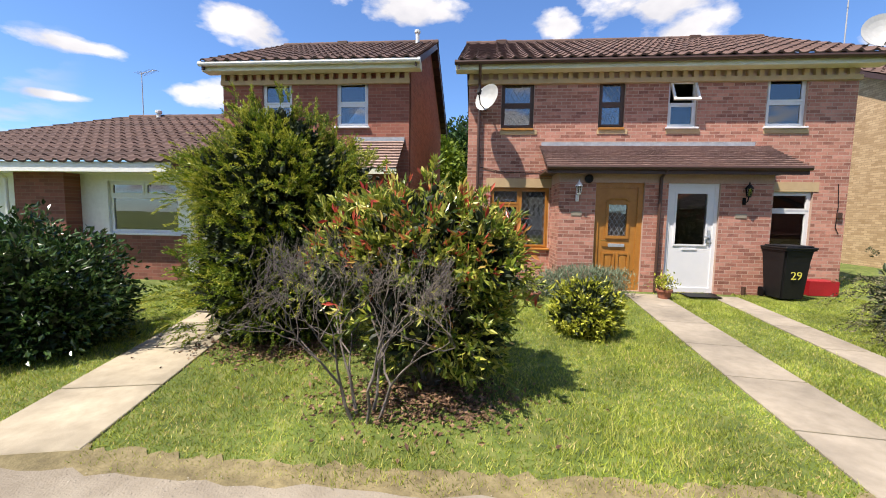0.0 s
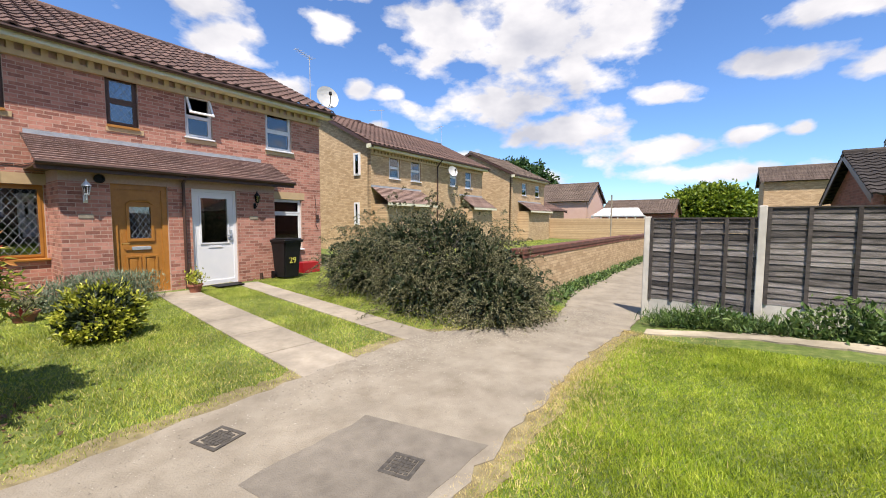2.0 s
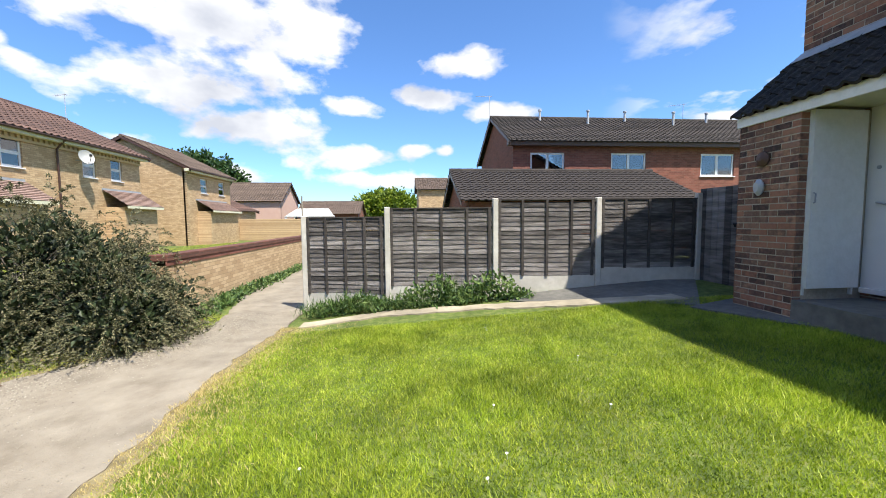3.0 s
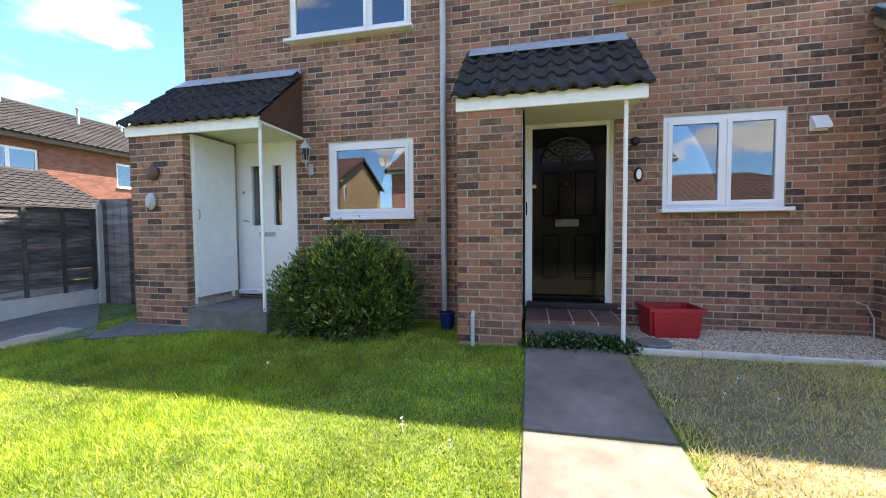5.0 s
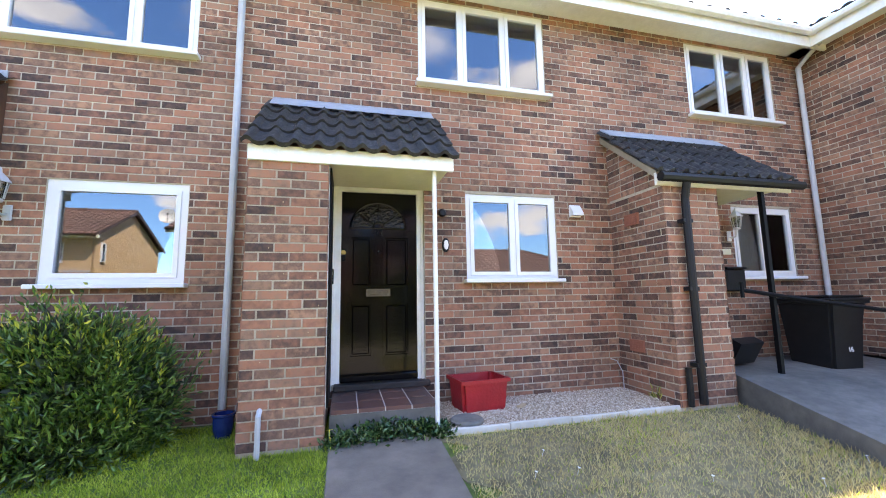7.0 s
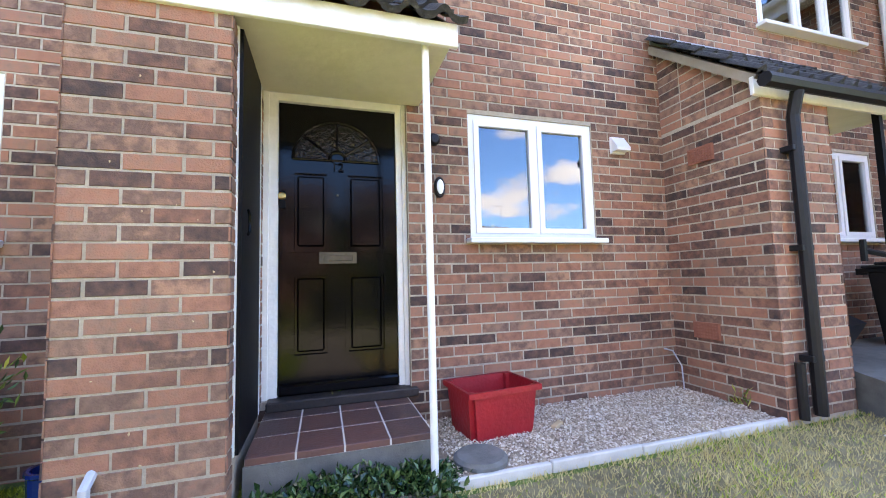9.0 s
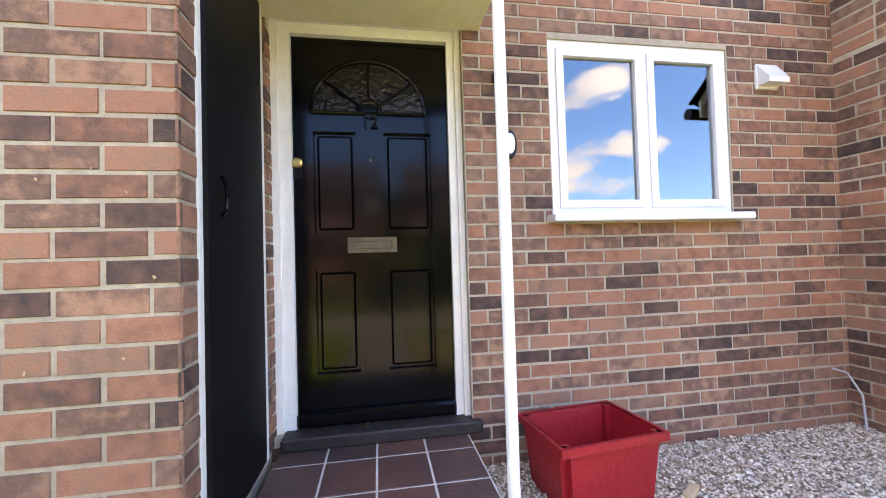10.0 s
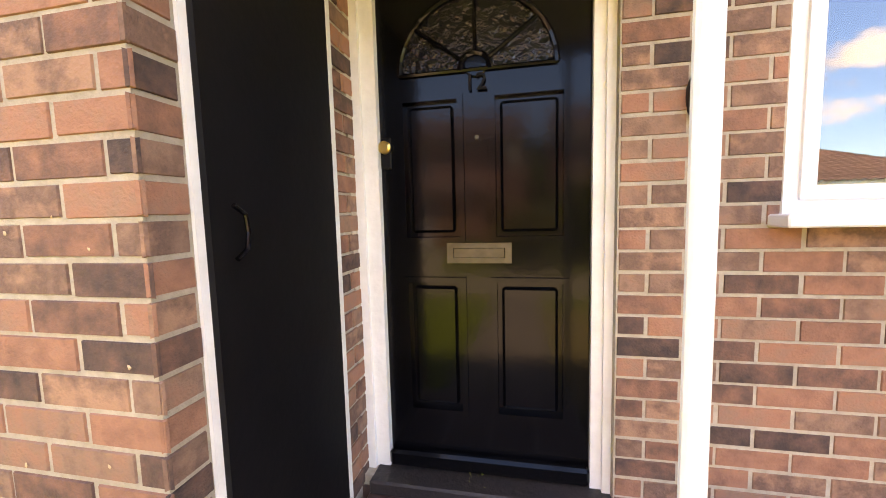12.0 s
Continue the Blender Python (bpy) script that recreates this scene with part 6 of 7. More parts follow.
# ---- small things of the terrace front ----
def gravel():
    rng = np.random.default_rng(9)
    n = 17000
    x, y = rng.uniform(-3.1, -0.8, n), rng.uniform(-7.28, -6.5, n)
    s = rng.uniform(0.004, 0.0105, (n, 1)) * np.array([[1, 1, 0.7]]) * rng.uniform(0.7, 1.3, (n, 3))
    c = np.stack([x, y, levels(y) + 0.012 + rng.random(n) * 0.012 + 0.01], 1)
    o = np.array([(1, 0, 0), (0, 1, 0), (-1, 0, 0), (0, -1, 0), (0, 0, 1), (0, 0, -1)], float)
    a = rng.uniform(0, 6.28, n)
    R = np.stack([np.stack([np.cos(a), -np.sin(a)], -1), np.stack([np.sin(a), np.cos(a)], -1)], 1)
    v = o[None] * s[:, None] * rng.uniform(0.75, 1.2, (n, 6, 1))
    v[..., :2] = np.einsum("nij,nkj->nki", R, v[..., :2])
    f = np.array([(0, 1, 4), (1, 2, 4), (2, 3, 4), (3, 0, 4), (1, 0, 5), (2, 1, 5), (3, 2, 5), (0, 3, 5)])
    raw("gravel", raw_mesh("gravel", (v + c[:, None]).reshape(-1, 3), (f[None] + 6 * np.arange(n)[:, None, None]).reshape(-1, 3)), GRAVEL)
    part("gravel_bed", boxes((-3.12, -0.75, -7.3, -6.46, 0.2, 0.368)), GRAVEL, kind="structure")


gravel()
h = tagged(new("edging"), "pale concrete edging strip round the gravel", "edging", kind="structure")
for i in range(5):
    part("edging_stone", boxes((-3.72 + i * 0.6 - 0.0, -3.125 + i * 0.6, -6.485, -6.45, 0.25, 0.378 + 0.006 * (i % 2)), bevel=0.006), POST_CONCRETE, h, m=pose(0, 0, 0))


def step_tiles():
    e = thing("tiled_step", "red and dark quarry tile doorstep", "doorstep", pose(0.2, -6.6, 0.53))
    part("step_edge", boxes((-0.9, 0.0, -0.02, 0.0, -0.16, 0.0), (-0.92, -0.9, -0.8, 0, -0.16, 0.0)), CONCRETE_DARK, e)
    shared = None
    for i in range(4):
        for k in range(3):
            x, y = -0.006 - i * 0.228, -0.006 - k * 0.263
            if shared is None:
                t = part("tile", boxes((-0.22, 0, -0.255, 0, 0.0, 0.035), bevel=0.003), QUARRY, e, m=pose(x, y, 0))
                shared = t.data
            else:
                t = new("tile", shared)
                t.parent, t.matrix_basis = e, pose(x, y, 0)
    part("grout", boxes((-0.915, -0.006, -0.785, -0.008, 0.0, 0.0325)), POST_CONCRETE, e)


step_tiles()
oc = thing("wood_offcut", "short worn timber offcut lying on the gravel", "offcut", pose(-1.62, -6.86, 0.385, 0, 0, 35))
part("timber", boxes((-0.06, 0.06, -0.02, 0.02, 0.0, 0.025), bevel=0.004), STONE_COURSE, oc)


def recycling_box():
    e = thing("recycling_box", "empty red plastic recycling box on the gravel", "recycling box", pose(-1.22, -7.0, 0.375, 0, 0, 6))
    bm = bmesh.new()
    a, b, c, d, H = 0.225, 0.165, 0.25, 0.19, 0.305
    rings = [[(-a, -b, 0), (a, -b, 0), (a, b, 0), (-a, b, 0)], [(-c, -d, H), (c, -d, H), (c, d, H), (-c, d, H)],
             [(-c + 0.012, -d + 0.012, H), (c - 0.012, -d + 0.012, H), (c - 0.012, d - 0.012, H), (-c + 0.012, d - 0.012, H)],
             [(-a + 0.01, -b + 0.01, 0.012), (a - 0.01, -b + 0.01, 0.012), (a - 0.01, b - 0.01, 0.012), (-a + 0.01, b - 0.01, 0.012)]]
    R = [[bm.verts.new(p) for p in r] for r in rings]
    bm.faces.new(R[0][::-1]); bm.faces.new(R[3])
    for r0, r1 in zip(R, R[1:]):
        for k in range(4):
            bm.faces.new((r0[k], r0[(k + 1) % 4], r1[(k + 1) % 4], r1[k]))
    bmesh.ops.bevel(bm, geom=[x for x in bm.edges if abs(x.verts[0].co.z - x.verts[1].co.z) > 0.2], offset=0.03, segments=2, affect="EDGES")
    part("tub", bm, RED_PLASTIC, e)
    part("rim", panel(-c - 0.012, c + 0.012, -d - 0.012, d + 0.012, [(-c + 0.005, c - 0.005, -d + 0.005, d - 0.005)], 0.035), RED_PLASTIC, e, m=pose(0, 0, H + 0.003, -90) @ pose(0, 0, 0))


recycling_box()


def wheelie_bin(x, y, rot, label, number="", col=None):
    z = level(x, y)
    e = thing("wheelie_bin", label, "wheelie bin", pose(x, y, z, 0, 0, rot))
    bm = bmesh.new()
    R = []
    for w, d0, d1, zz in ((0.22, -0.24, 0.2, 0.04), (0.25, -0.30, 0.26, 0.75), (0.27, -0.33, 0.27, 0.96), (0.29, -0.35, 0.29, 0.97), (0.29, -0.35, 0.29, 1.0)):
        R.append([bm.verts.new(p) for p in ((-w, d0, zz), (w, d0, zz), (w, d1, zz), (-w, d1, zz))])
    for r0, r1 in zip(R, R[1:]):
        for k in range(4):
            bm.faces.new((r0[k], r0[(k + 1) % 4], r1[(k + 1) % 4], r1[k]))
    bm.faces.new(R[0][::-1]); bm.faces.new(R[-1])
    bmesh.ops.bevel(bm, geom=[q for q in bm.edges if abs(q.verts[0].co.z - q.verts[1].co.z) > 0.1], offset=0.03, segments=2, affect="EDGES")
    part("body", bm, BLACK_PLASTIC, e)
    bm = bmesh.new()
    box(bm, -0.30, 0.30, -0.37, 0.3, 1.0, 1.035, 0.012)
    box(bm, -0.26, 0.26, -0.33, 0.22, 1.035, 1.065, 0.014)
    part("lid", bm, BLACK_PLASTIC, e)
    bm = bmesh.new()
    tube(bm, [(-0.25, 0.34, 0.98), (0.25, 0.34, 0.98)], 0.015, 8)
    box(bm, -0.27, -0.23, 0.26, 0.35, 0.94, 1.0)
    box(bm, 0.23, 0.27, 0.26, 0.35, 0.94, 1.0)
    part("handle", bm, BLACK_PLASTIC, e)
    for s in (-1, 1):
        bm = bmesh.new()
        tube(bm, [(s * 0.24, 0.2, 0.1), (s * 0.28, 0.2, 0.1)], 0.1, 16)
        part("wheel", bm, BLACK_MATT, e)
    if number:
        cu = bpy.data.curves.new("numerals", "FONT")
        cu.body, cu.size, cu.extrude, cu.align_x = number, 0.22 if number == "29" else 0.08, 0.002, "CENTER"
        tmp = new("numerals_tmp", cu)
        me = bpy.data.meshes.new_from_object(tmp.evaluated_get(bpy.context.evaluated_depsgraph_get()))
        bpy.data.objects.remove(tmp)
        me.materials.clear()
        me.materials.append(YELLOW if number == "29" else WHITE)
        nu = new("numerals", me)
        nu.parent, nu.matrix_basis = e, pose(0, -0.292, 0.42, 90 - 4)
    return e


YELLOW = material("yellow_sticker", [(0.55, 0.50, 0.08), (0.62, 0.56, 0.10)], 8, 0.5, 0.0)
wheelie_bin(5.95, 8.15, 4, "black wheelie bin numbered 29 below the window", "29")
wheelie_bin(-5.55, -6.75, 178, "black wheelie bin beside the ramp rail", "16")
wheelie_bin(5.5, -7.6, 180, "black wheelie bin between the fence and the porch")


def lantern(x, y, z, rot, mat, label):
    e = thing("wall_lantern", label, "outdoor wall light", pose(x, y, z, 0, 0, rot))
    bm = bmesh.new()
    lathe(bm, [(0.03, 0), (0.075, 0.02), (0.08, 0.0), (0.05, 0.05), (0.015, 0.09), (0.012, 0.12), (0.003, 0.135)], 8, (0, -0.13, 0.11))
    lathe(bm, [(0.035, 0), (0.045, 0.02), (0.03, 0.03)], 8, (0, -0.13, -0.06))
    part("cap", bm, mat, e)
    bm = bmesh.new()
    lathe(bm, [(0.04, 0), (0.06, 0.14)], 8, (0, -0.13, -0.03))
    part("lamp_glass", bm, GLASS, e)
    bm = bmesh.new()
    for k in range(8):
        a = k * math.pi / 4
        tube(bm, [(0.042 * math.cos(a), -0.13 + 0.042 * math.sin(a), -0.03), (0.062 * math.cos(a), -0.13 + 0.062 * math.sin(a), 0.11)], 0.004, 4)
    part("cage", bm, mat, e)
    bm = bmesh.new()
    tube(bm, [(0, -0.13, -0.05), (0, -0.11, -0.14), (0, -0.05, -0.16), (0, 0, -0.13)], 0.011, 8)
    box(bm, -0.035, 0.035, -0.02, 0.0, -0.2, -0.06, 0.008)
    part("bracket", bm, mat, e)


lantern(2.95, -7.29, 2.40, 180, GREY_PIPE, "grey coach lantern on the brick wall")
lantern(-4.95, -7.29, 2.36, 180, WHITE, "white coach lantern beside the neighbour's door")
lantern(1.98, 8.38, 2.0, 0, WHITE, "pale coach lantern beside the oak door")
lantern(5.25, 8.38, 1.98, 0, BLACK_MATT, "dark coach lantern beside the white door")
for x in (1.98, 5.22):
    part("sign", boxes((-0.11, 0.11, -0.016, 0.008, -0.045, 0.045), bevel=0.004), CONCRETE, thing("number_plaque", "small pale stone house number plaque on brick", "house sign", pose(x, 8.394, 1.55)))

# extractor, doorbell and light beside the black door
e = thing("extractor_cowl", "small white plastic extractor cowl on brick", "vent", pose(-2.62, -7.3, 2.49, 0, 0, 180))
bm = boxes((-0.075, 0.075, -0.02, 0.0, -0.075, 0.075), bevel=0.004)
v = [bm.verts.new(p) for p in ((-0.07, -0.02, 0.07), (0.07, -0.02, 0.07), (0.07, -0.09, -0.03), (-0.07, -0.09, -0.03), (-0.07, -0.02, -0.03), (0.07, -0.02, -0.03), (-0.07, -0.09, -0.06), (0.07, -0.09, -0.06), (-0.07, -0.02, -0.06), (0.07, -0.02, -0.06))]
for q in ((0, 1, 2, 3), (3, 2, 7, 6), (0, 3, 6, 8, 4), (1, 5, 9, 7, 2), (6, 7, 9, 8)):
    bm.faces.new([v[k] for k in q])
part("cowl", bm, WHITE, e)
e = thing("doorbell", "oval black and white doorbell on brick", "doorbell", pose(-0.985, -7.3, 2.05, 0, 0, 180))
bm = bmesh.new()
lathe(bm, [(0.042, 0), (0.042, 0.025), (0.036, 0.034)], 20)
part("surround", bm, BLACK_PLASTIC, e, m=pose(0, 0, 0, 90) @ Matrix.Diagonal((1, 1.9, 1, 1)))
bm = bmesh.new()
lathe(bm, [(0.026, 0), (0.026, 0.042), (0.018, 0.046)], 20)
part("cover", bm, WHITE, e, m=pose(0, 0, 0, 90) @ Matrix.Diagonal((1, 2.1, 1, 1)))
e = thing("security_sensor", "small round black sensor on brick", "sensor", pose(-0.95, -7.3, 2.41, 0, 0, 180))
bm = bmesh.new()
lathe(bm, [(0.045, 0), (0.045, 0.03), (0.03, 0.05)], 16)
part("body", bm, BLACK_PLASTIC, e, m=pose(0, 0, 0, 90))
e = thing("manhole_disc", "round grey concrete cover in the gravel", "cover", pose(-0.98, -6.62, 0.375))
bm = bmesh.new()
lathe(bm, [(0.15, 0), (0.15, 0.02), (0.13, 0.035), (0.03, 0.035)], 24)
part("disc", bm, CONCRETE_DARK, e)
for y, z in ((-6.98, 0.90), (-6.92, 2.33)):
    e = thing("air_brick", "terracotta air brick with small holes", "air brick", pose(-3.112, y, z, 0, 0, 90))
    holes = [(-0.1 + i * 0.025 + 0.004, -0.1 + i * 0.025 + 0.017, -0.06 + k * 0.024 + 0.006, -0.06 + k * 0.024 + 0.018) for i in range(8) for k in range(5)]
    part("grille", panel(-0.107, 0.107, -0.065, 0.065, holes, 0.03, -0.012), TERRACOTTA, e)
bm = bmesh.new()
tube(bm, [(-3.33, -6.34, 2.62), (-3.33, -6.38, 2.45), (-3.33, -6.38, 0.4)], 0.04, 10)
dp = thing("black_downpipe", "black plastic downpipe on the brick porch", "drainpipe")
part("pipe", bm, BLACK_PLASTIC, dp)
for z in (0.75, 1.5, 2.2):
    part("bracket", boxes((-3.39, -3.27, -6.45, -6.36, z, z + 0.04), bevel=0.004), BLACK_PLASTIC, dp)
part("stub_pipe", tube(bmesh.new(), [(-3.20, -6.4, 0.75), (-3.20, -6.4, 0.38)], 0.03, 8), BLACK_PLASTIC, dp)
bm = bmesh.new()
tube(bm, [(-3.0, -6.33, 2.66), (-4.92, -6.33, 2.66)], 0.05, 8)
part("gutter", bm, BLACK_PLASTIC, thing("black_gutter", "black plastic gutter under the porch tiles", "gutter"))
e = thing("ramp", "raised concrete ramp with a low side wall", "ramp")
bm = bmesh.new()
v = [bm.verts.new(p) for p in ((-3.9, -6.5, 0.62), (-3.6, -5.0, 0.35), (-6.7, -5.0, 0.45), (-6.7, -6.5, 0.62), (-6.7, -7.28, 0.62), (-3.9, -7.28, 0.62))]
w = [bm.verts.new((q.co.x, q.co.y, 0.1)) for q in v]
bm.faces.new(v)
for k in range(6):
    bm.faces.new((v[k], w[k], w[(k + 1) % 6], v[(k + 1) % 6]))
bmesh.ops.recalc_face_normals(bm, faces=bm.faces)
part("slope", bm, CONCRETE_DARK, e)
e = thing("handrail", "black metal handrail beside the ramp", "handrail")
bm = bmesh.new()
tube(bm, [(-3.95, -6.38, 1.5), (-4.55, -6.38, 1.42), (-5.9, -6.0, 1.2)], 0.022, 8)
tube(bm, [(-3.95, -6.38, 1.42), (-3.95, -6.38, 1.58)], 0.02, 6)
part("rail", bm, BLACK_MATT, e)
bm = bmesh.new()
tube(bm, [(-5.9, -6.0, 1.2), (-5.9, -6.0, 0.4)], 0.02, 8)
part("rail_post", bm, BLACK_MATT, e)
e = thing("post_box", "small black wall-mounted post box", "post box", pose(-4.87, -7.29, 1.66, 0, 0, 180))
part("case", boxes((-0.16, 0.16, -0.12, 0, -0.17, 0.12), bevel=0.02), BLACK_PLASTIC, e)
part("flap", boxes((-0.17, 0.17, -0.14, 0, 0.12, 0.15), bevel=0.01), BLACK_PLASTIC, e)
e = thing("plastic_crate", "black plastic crate leaning on the step", "crate", pose(-4.42, -6.85, 0.63, 0, 0, 10))
part("tub", panel(-0.22, 0.22, -0.14, 0.14, [(-0.2, 0.2, -0.12, 0.12)], 0.12, -0.06), BLACK_PLASTIC, e, m=pose(0, 0.02, 0.17, -28))
part("base", boxes((-0.2, 0.2, 0.045, 0.06, -0.12, 0.12)), BLACK_PLASTIC, e, m=pose(0, 0.02, 0.17, -28))
e = thing("plant_pot", "small cobalt blue glazed pot by the wall", "plant pot", pose(1.06, -6.9, 0.33) @ Matrix.Scale(0.8, 4))
bm = bmesh.new()
lathe(bm, [(0.075, 0), (0.1, 0.12), (0.105, 0.24), (0.115, 0.25), (0.115, 0.27), (0.09, 0.27), (0.085, 0.18)], 20)
part("pot", bm, COBALT, e)
e = thing("wall_plaque", "small round dark plaque on the neighbour's pier", "ornament", pose(4.5, -6.43, 2.16, 0, 0, 180))
bm = bmesh.new()
lathe(bm, [(0.085, 0), (0.085, 0.02), (0.06, 0.035), (0.02, 0.05)], 18)
part("disc", bm, DARK_WOOD, e, m=pose(0, 0, 0, 90))
e = thing("bulkhead_light", "small oval grey bulkhead light on brick", "outdoor wall light", pose(4.52, -6.43, 1.83, 0, 0, 180))
bm = bmesh.new()
lathe(bm, [(0.05, 0), (0.06, 0.03), (0.035, 0.07)], 16)
part("body", bm, GREY_PIPE, e, m=pose(0, 0, 0, 90) @ Matrix.Diagonal((1, 1.7, 1, 1)))
bm = bmesh.new()
tube(bm, [(0.70, -6.40, 0.3), (0.70, -6.40, 0.62), (0.70, -6.46, 0.66)], 0.02, 8)
part("pipe", bm, GREY_PIPE, thing("standpipe", "short grey standpipe at the foot of the pier", "pipe"))
# edges of the two cupboard doors
for xx, col in ((0.236, PAINT), (4.082, PAINT)):
    x = TX(xx)
    for y0, y1, out in ((-PD + 0.112, -PD + 0.137, 0.008), (-0.168, -0.142, 0.026)):
        part("store_door_frame", boxes((x - 0.01, x + out, y0, y1, 0.6, 2.62)), col, T)
e = thing("pull_handle", "black bow handle on the store door", "door handle", pose(0.19, -6.62, 1.67, 0, 0, 90))
bm = bmesh.new()
tube(bm, [(0, 0, -0.06), (0, 0.035, -0.04), (0, 0.042, 0), (0, 0.035, 0.04), (0, 0, 0.06)], 0.006, 8)
part("bow", bm, BLACK, e, m=pose(0, 0, 0, 0, 0, 90))

# ---- things of the brick pair ----
def dish(x, y, z, tilt, rot, label, r=0.29, mast=None):
    e = thing("satellite_dish", label, "satellite dish", pose(x, y, z))
    bm = bmesh.new()
    rings = []
    for side in (0, 1):
        for q in (0.05, 0.4, 0.7, 1.0):
            rr = r * q
            rings.append([bm.verts.new((rr * math.cos(k * math.tau / 28), -0.10 * q * q + 0.008 * side, rr * 1.1 * math.sin(k * math.tau / 28))) for k in range(28)])
    order = rings[:4] + rings[4:][::-1]
    for a, b in zip(order, order[1:]):
        for k in range(28):
            bm.faces.new((a[k], a[(k + 1) % 28], b[(k + 1) % 28], b[k]))
    bm.faces.new(rings[0]); bm.faces.new(rings[4])
    bmesh.ops.recalc_face_normals(bm, faces=bm.faces)
    m = pose(0, 0, 0, tilt, 0, rot)
    part("reflector", bm, DISH_GREY, e, m=m)
    bm = bmesh.new()
    tube(bm, [(0, 0.0, -r), (0, -0.25, -r * 0.9), (0, -0.38, -0.08)], 0.012, 6)
    box(bm, -0.04, 0.04, -0.42, -0.34, -0.1, 0.0, 0.01)
    part("feed_arm", bm, BLACK_PLASTIC, e, m=m)
    bm = bmesh.new()
    tube(bm, mast or [(0, 0.02, 0), (0, 0.2, -0.1), (0, 0.45, -0.1)], 0.02, 8)
    part("bracket", bm, GREY_PIPE, e)


DISH_GREY = material("dish_grey_paint", [(0.36, 0.37, 0.36), (0.46, 0.46, 0.45)], 6, 0.5, 0.1, 40)
dish(0.10, 8.98, 4.07, -18, -35, "pale grey satellite dish on the brick wall")
dish(8.42, 9.5, 5.52, -18, -20, "grey satellite dish at the end of the eaves", 0.36, [(0, 0.02, 0), (0, 0.15, -0.1), (-0.15, 0.4, -0.25)])
dish(18.55, 11.45, 4.3, -18, -25, "grey satellite dish on the buff brick wall")


def aerial(x, y, z, h, rot, label, n=7):
    e = thing("tv_aerial", label, "aerial", pose(x, y, z, 0, 0, rot))
    bm = bmesh.new()
    tube(bm, [(0, 0, -0.3), (0, 0, h)], 0.014, 6)
    part("mast", bm, GREY_PIPE, e)
    bm = bmesh.new()
    tube(bm, [(-0.15, 0, h - 0.05), (0.75, 0, h - 0.05)], 0.01, 5)
    for k in range(n):
        xx = -0.1 + k * 0.8 / (n - 1)
        tube(bm, [(xx, -0.16 + k * 0.01, h - 0.05), (xx, 0.16 - k * 0.01, h - 0.05)], 0.006, 4)
    part("boom", bm, GREY_PIPE, e)


aerial(8.28, 10.2, 5.6, 1.4, 200, "television aerial on a mast above the red brick pair")
aerial(16.5, 15.0, 6.8, 1.1, 120, "television aerial on the buff house's roof")
aerial(22.3, 15.0, 6.8, 1.3, 70, "television aerial on the buff house's roof")
aerial(-10.5, 11.4, 4.3, 1.4, -20, "television aerial above the bungalow")
aerial(21.5, -6.8, 7.0, 1.2, 90, "television aerial on the dark terrace roof")
aerial(21.5, -18.0, 7.0, 1.0, 60, "television aerial on the dark terrace roof")


def flue(x, y, z, h, label, mat=None):
    e = thing("roof_flue", label, "flue", pose(x, y, z))
    bm = bmesh.new()
    lathe(bm, [(0.06, -0.2), (0.06, h - 0.08), (0.09, h - 0.07), (0.09, h), (0.04, h + 0.02)], 12)
    part("flue", bm, mat or PAINT, e)


flue(-2.1, 12.4, 6.8, 0.35, "white flue on the tiled ridge")
flue(-9.9, 11.3, 4.2, 0.3, "short white flue on the bungalow's ridge")
for k in range(6):
    flue(20.6 - 0.6 * (k % 2), -9.3 - 2.35 * k, 6.75 - 0.3 * (k % 2), 0.5 + 0.15 * (k % 2), "pale flue on the dark tiled terrace roof", GREY_PIPE)
for x, y, z in ((0.5, 13.0, 6.95), (6.3, 13.0, 6.95), (-4.6, 12.8, 6.95), (15.0, 15.4, 6.95), (16.0, 15.4, 6.95)):
    part("vent_block", boxes((-0.17, 0.17, -0.14, 0.14, -0.12, 0.08), bevel=0.02), DARK_WOOD, thing("ridge_vent", "dark ridge vent tile on the roof", "roof vent", pose(x, y, z)))


def iron_cover(x, y, s, rot, label):
    e = thing("drain_cover", label, "drain cover", pose(x, y, level(x, y) + 0.012, 0, 0, rot))
    part("frame", panel(-s, s, -s, s, [(-s + 0.03, s - 0.03, -s + 0.03, s - 0.03)], 0.03), IRON, e, m=pose(0, 0, 0.006, -90))
    bm = bmesh.new()
    lathe(bm, [(s - 0.035, -0.01), (s - 0.035, 0.002), (s - 0.05, 0.004)], 24)
    for i in range(-3, 4):
        for k in range(-3, 4):
            if i * i + k * k < 10:
                box(bm, i * 0.035 - 0.012, i * 0.035 + 0.012, k * 0.035 - 0.012, k * 0.035 + 0.012, 0.003, 0.009)
    part("lid", bm, IRON, e)


IRON = material("rusty_iron", [(0.05, 0.045, 0.04), (0.13, 0.115, 0.095)], 20, 0.7, 0.5, 80, metal=0.3)
iron_cover(1.27, 1.62, 0.135, 12, "square iron drain cover in the asphalt")
iron_cover(1.86, 0.28, 0.12, 12, "square iron inspection cover in the asphalt")


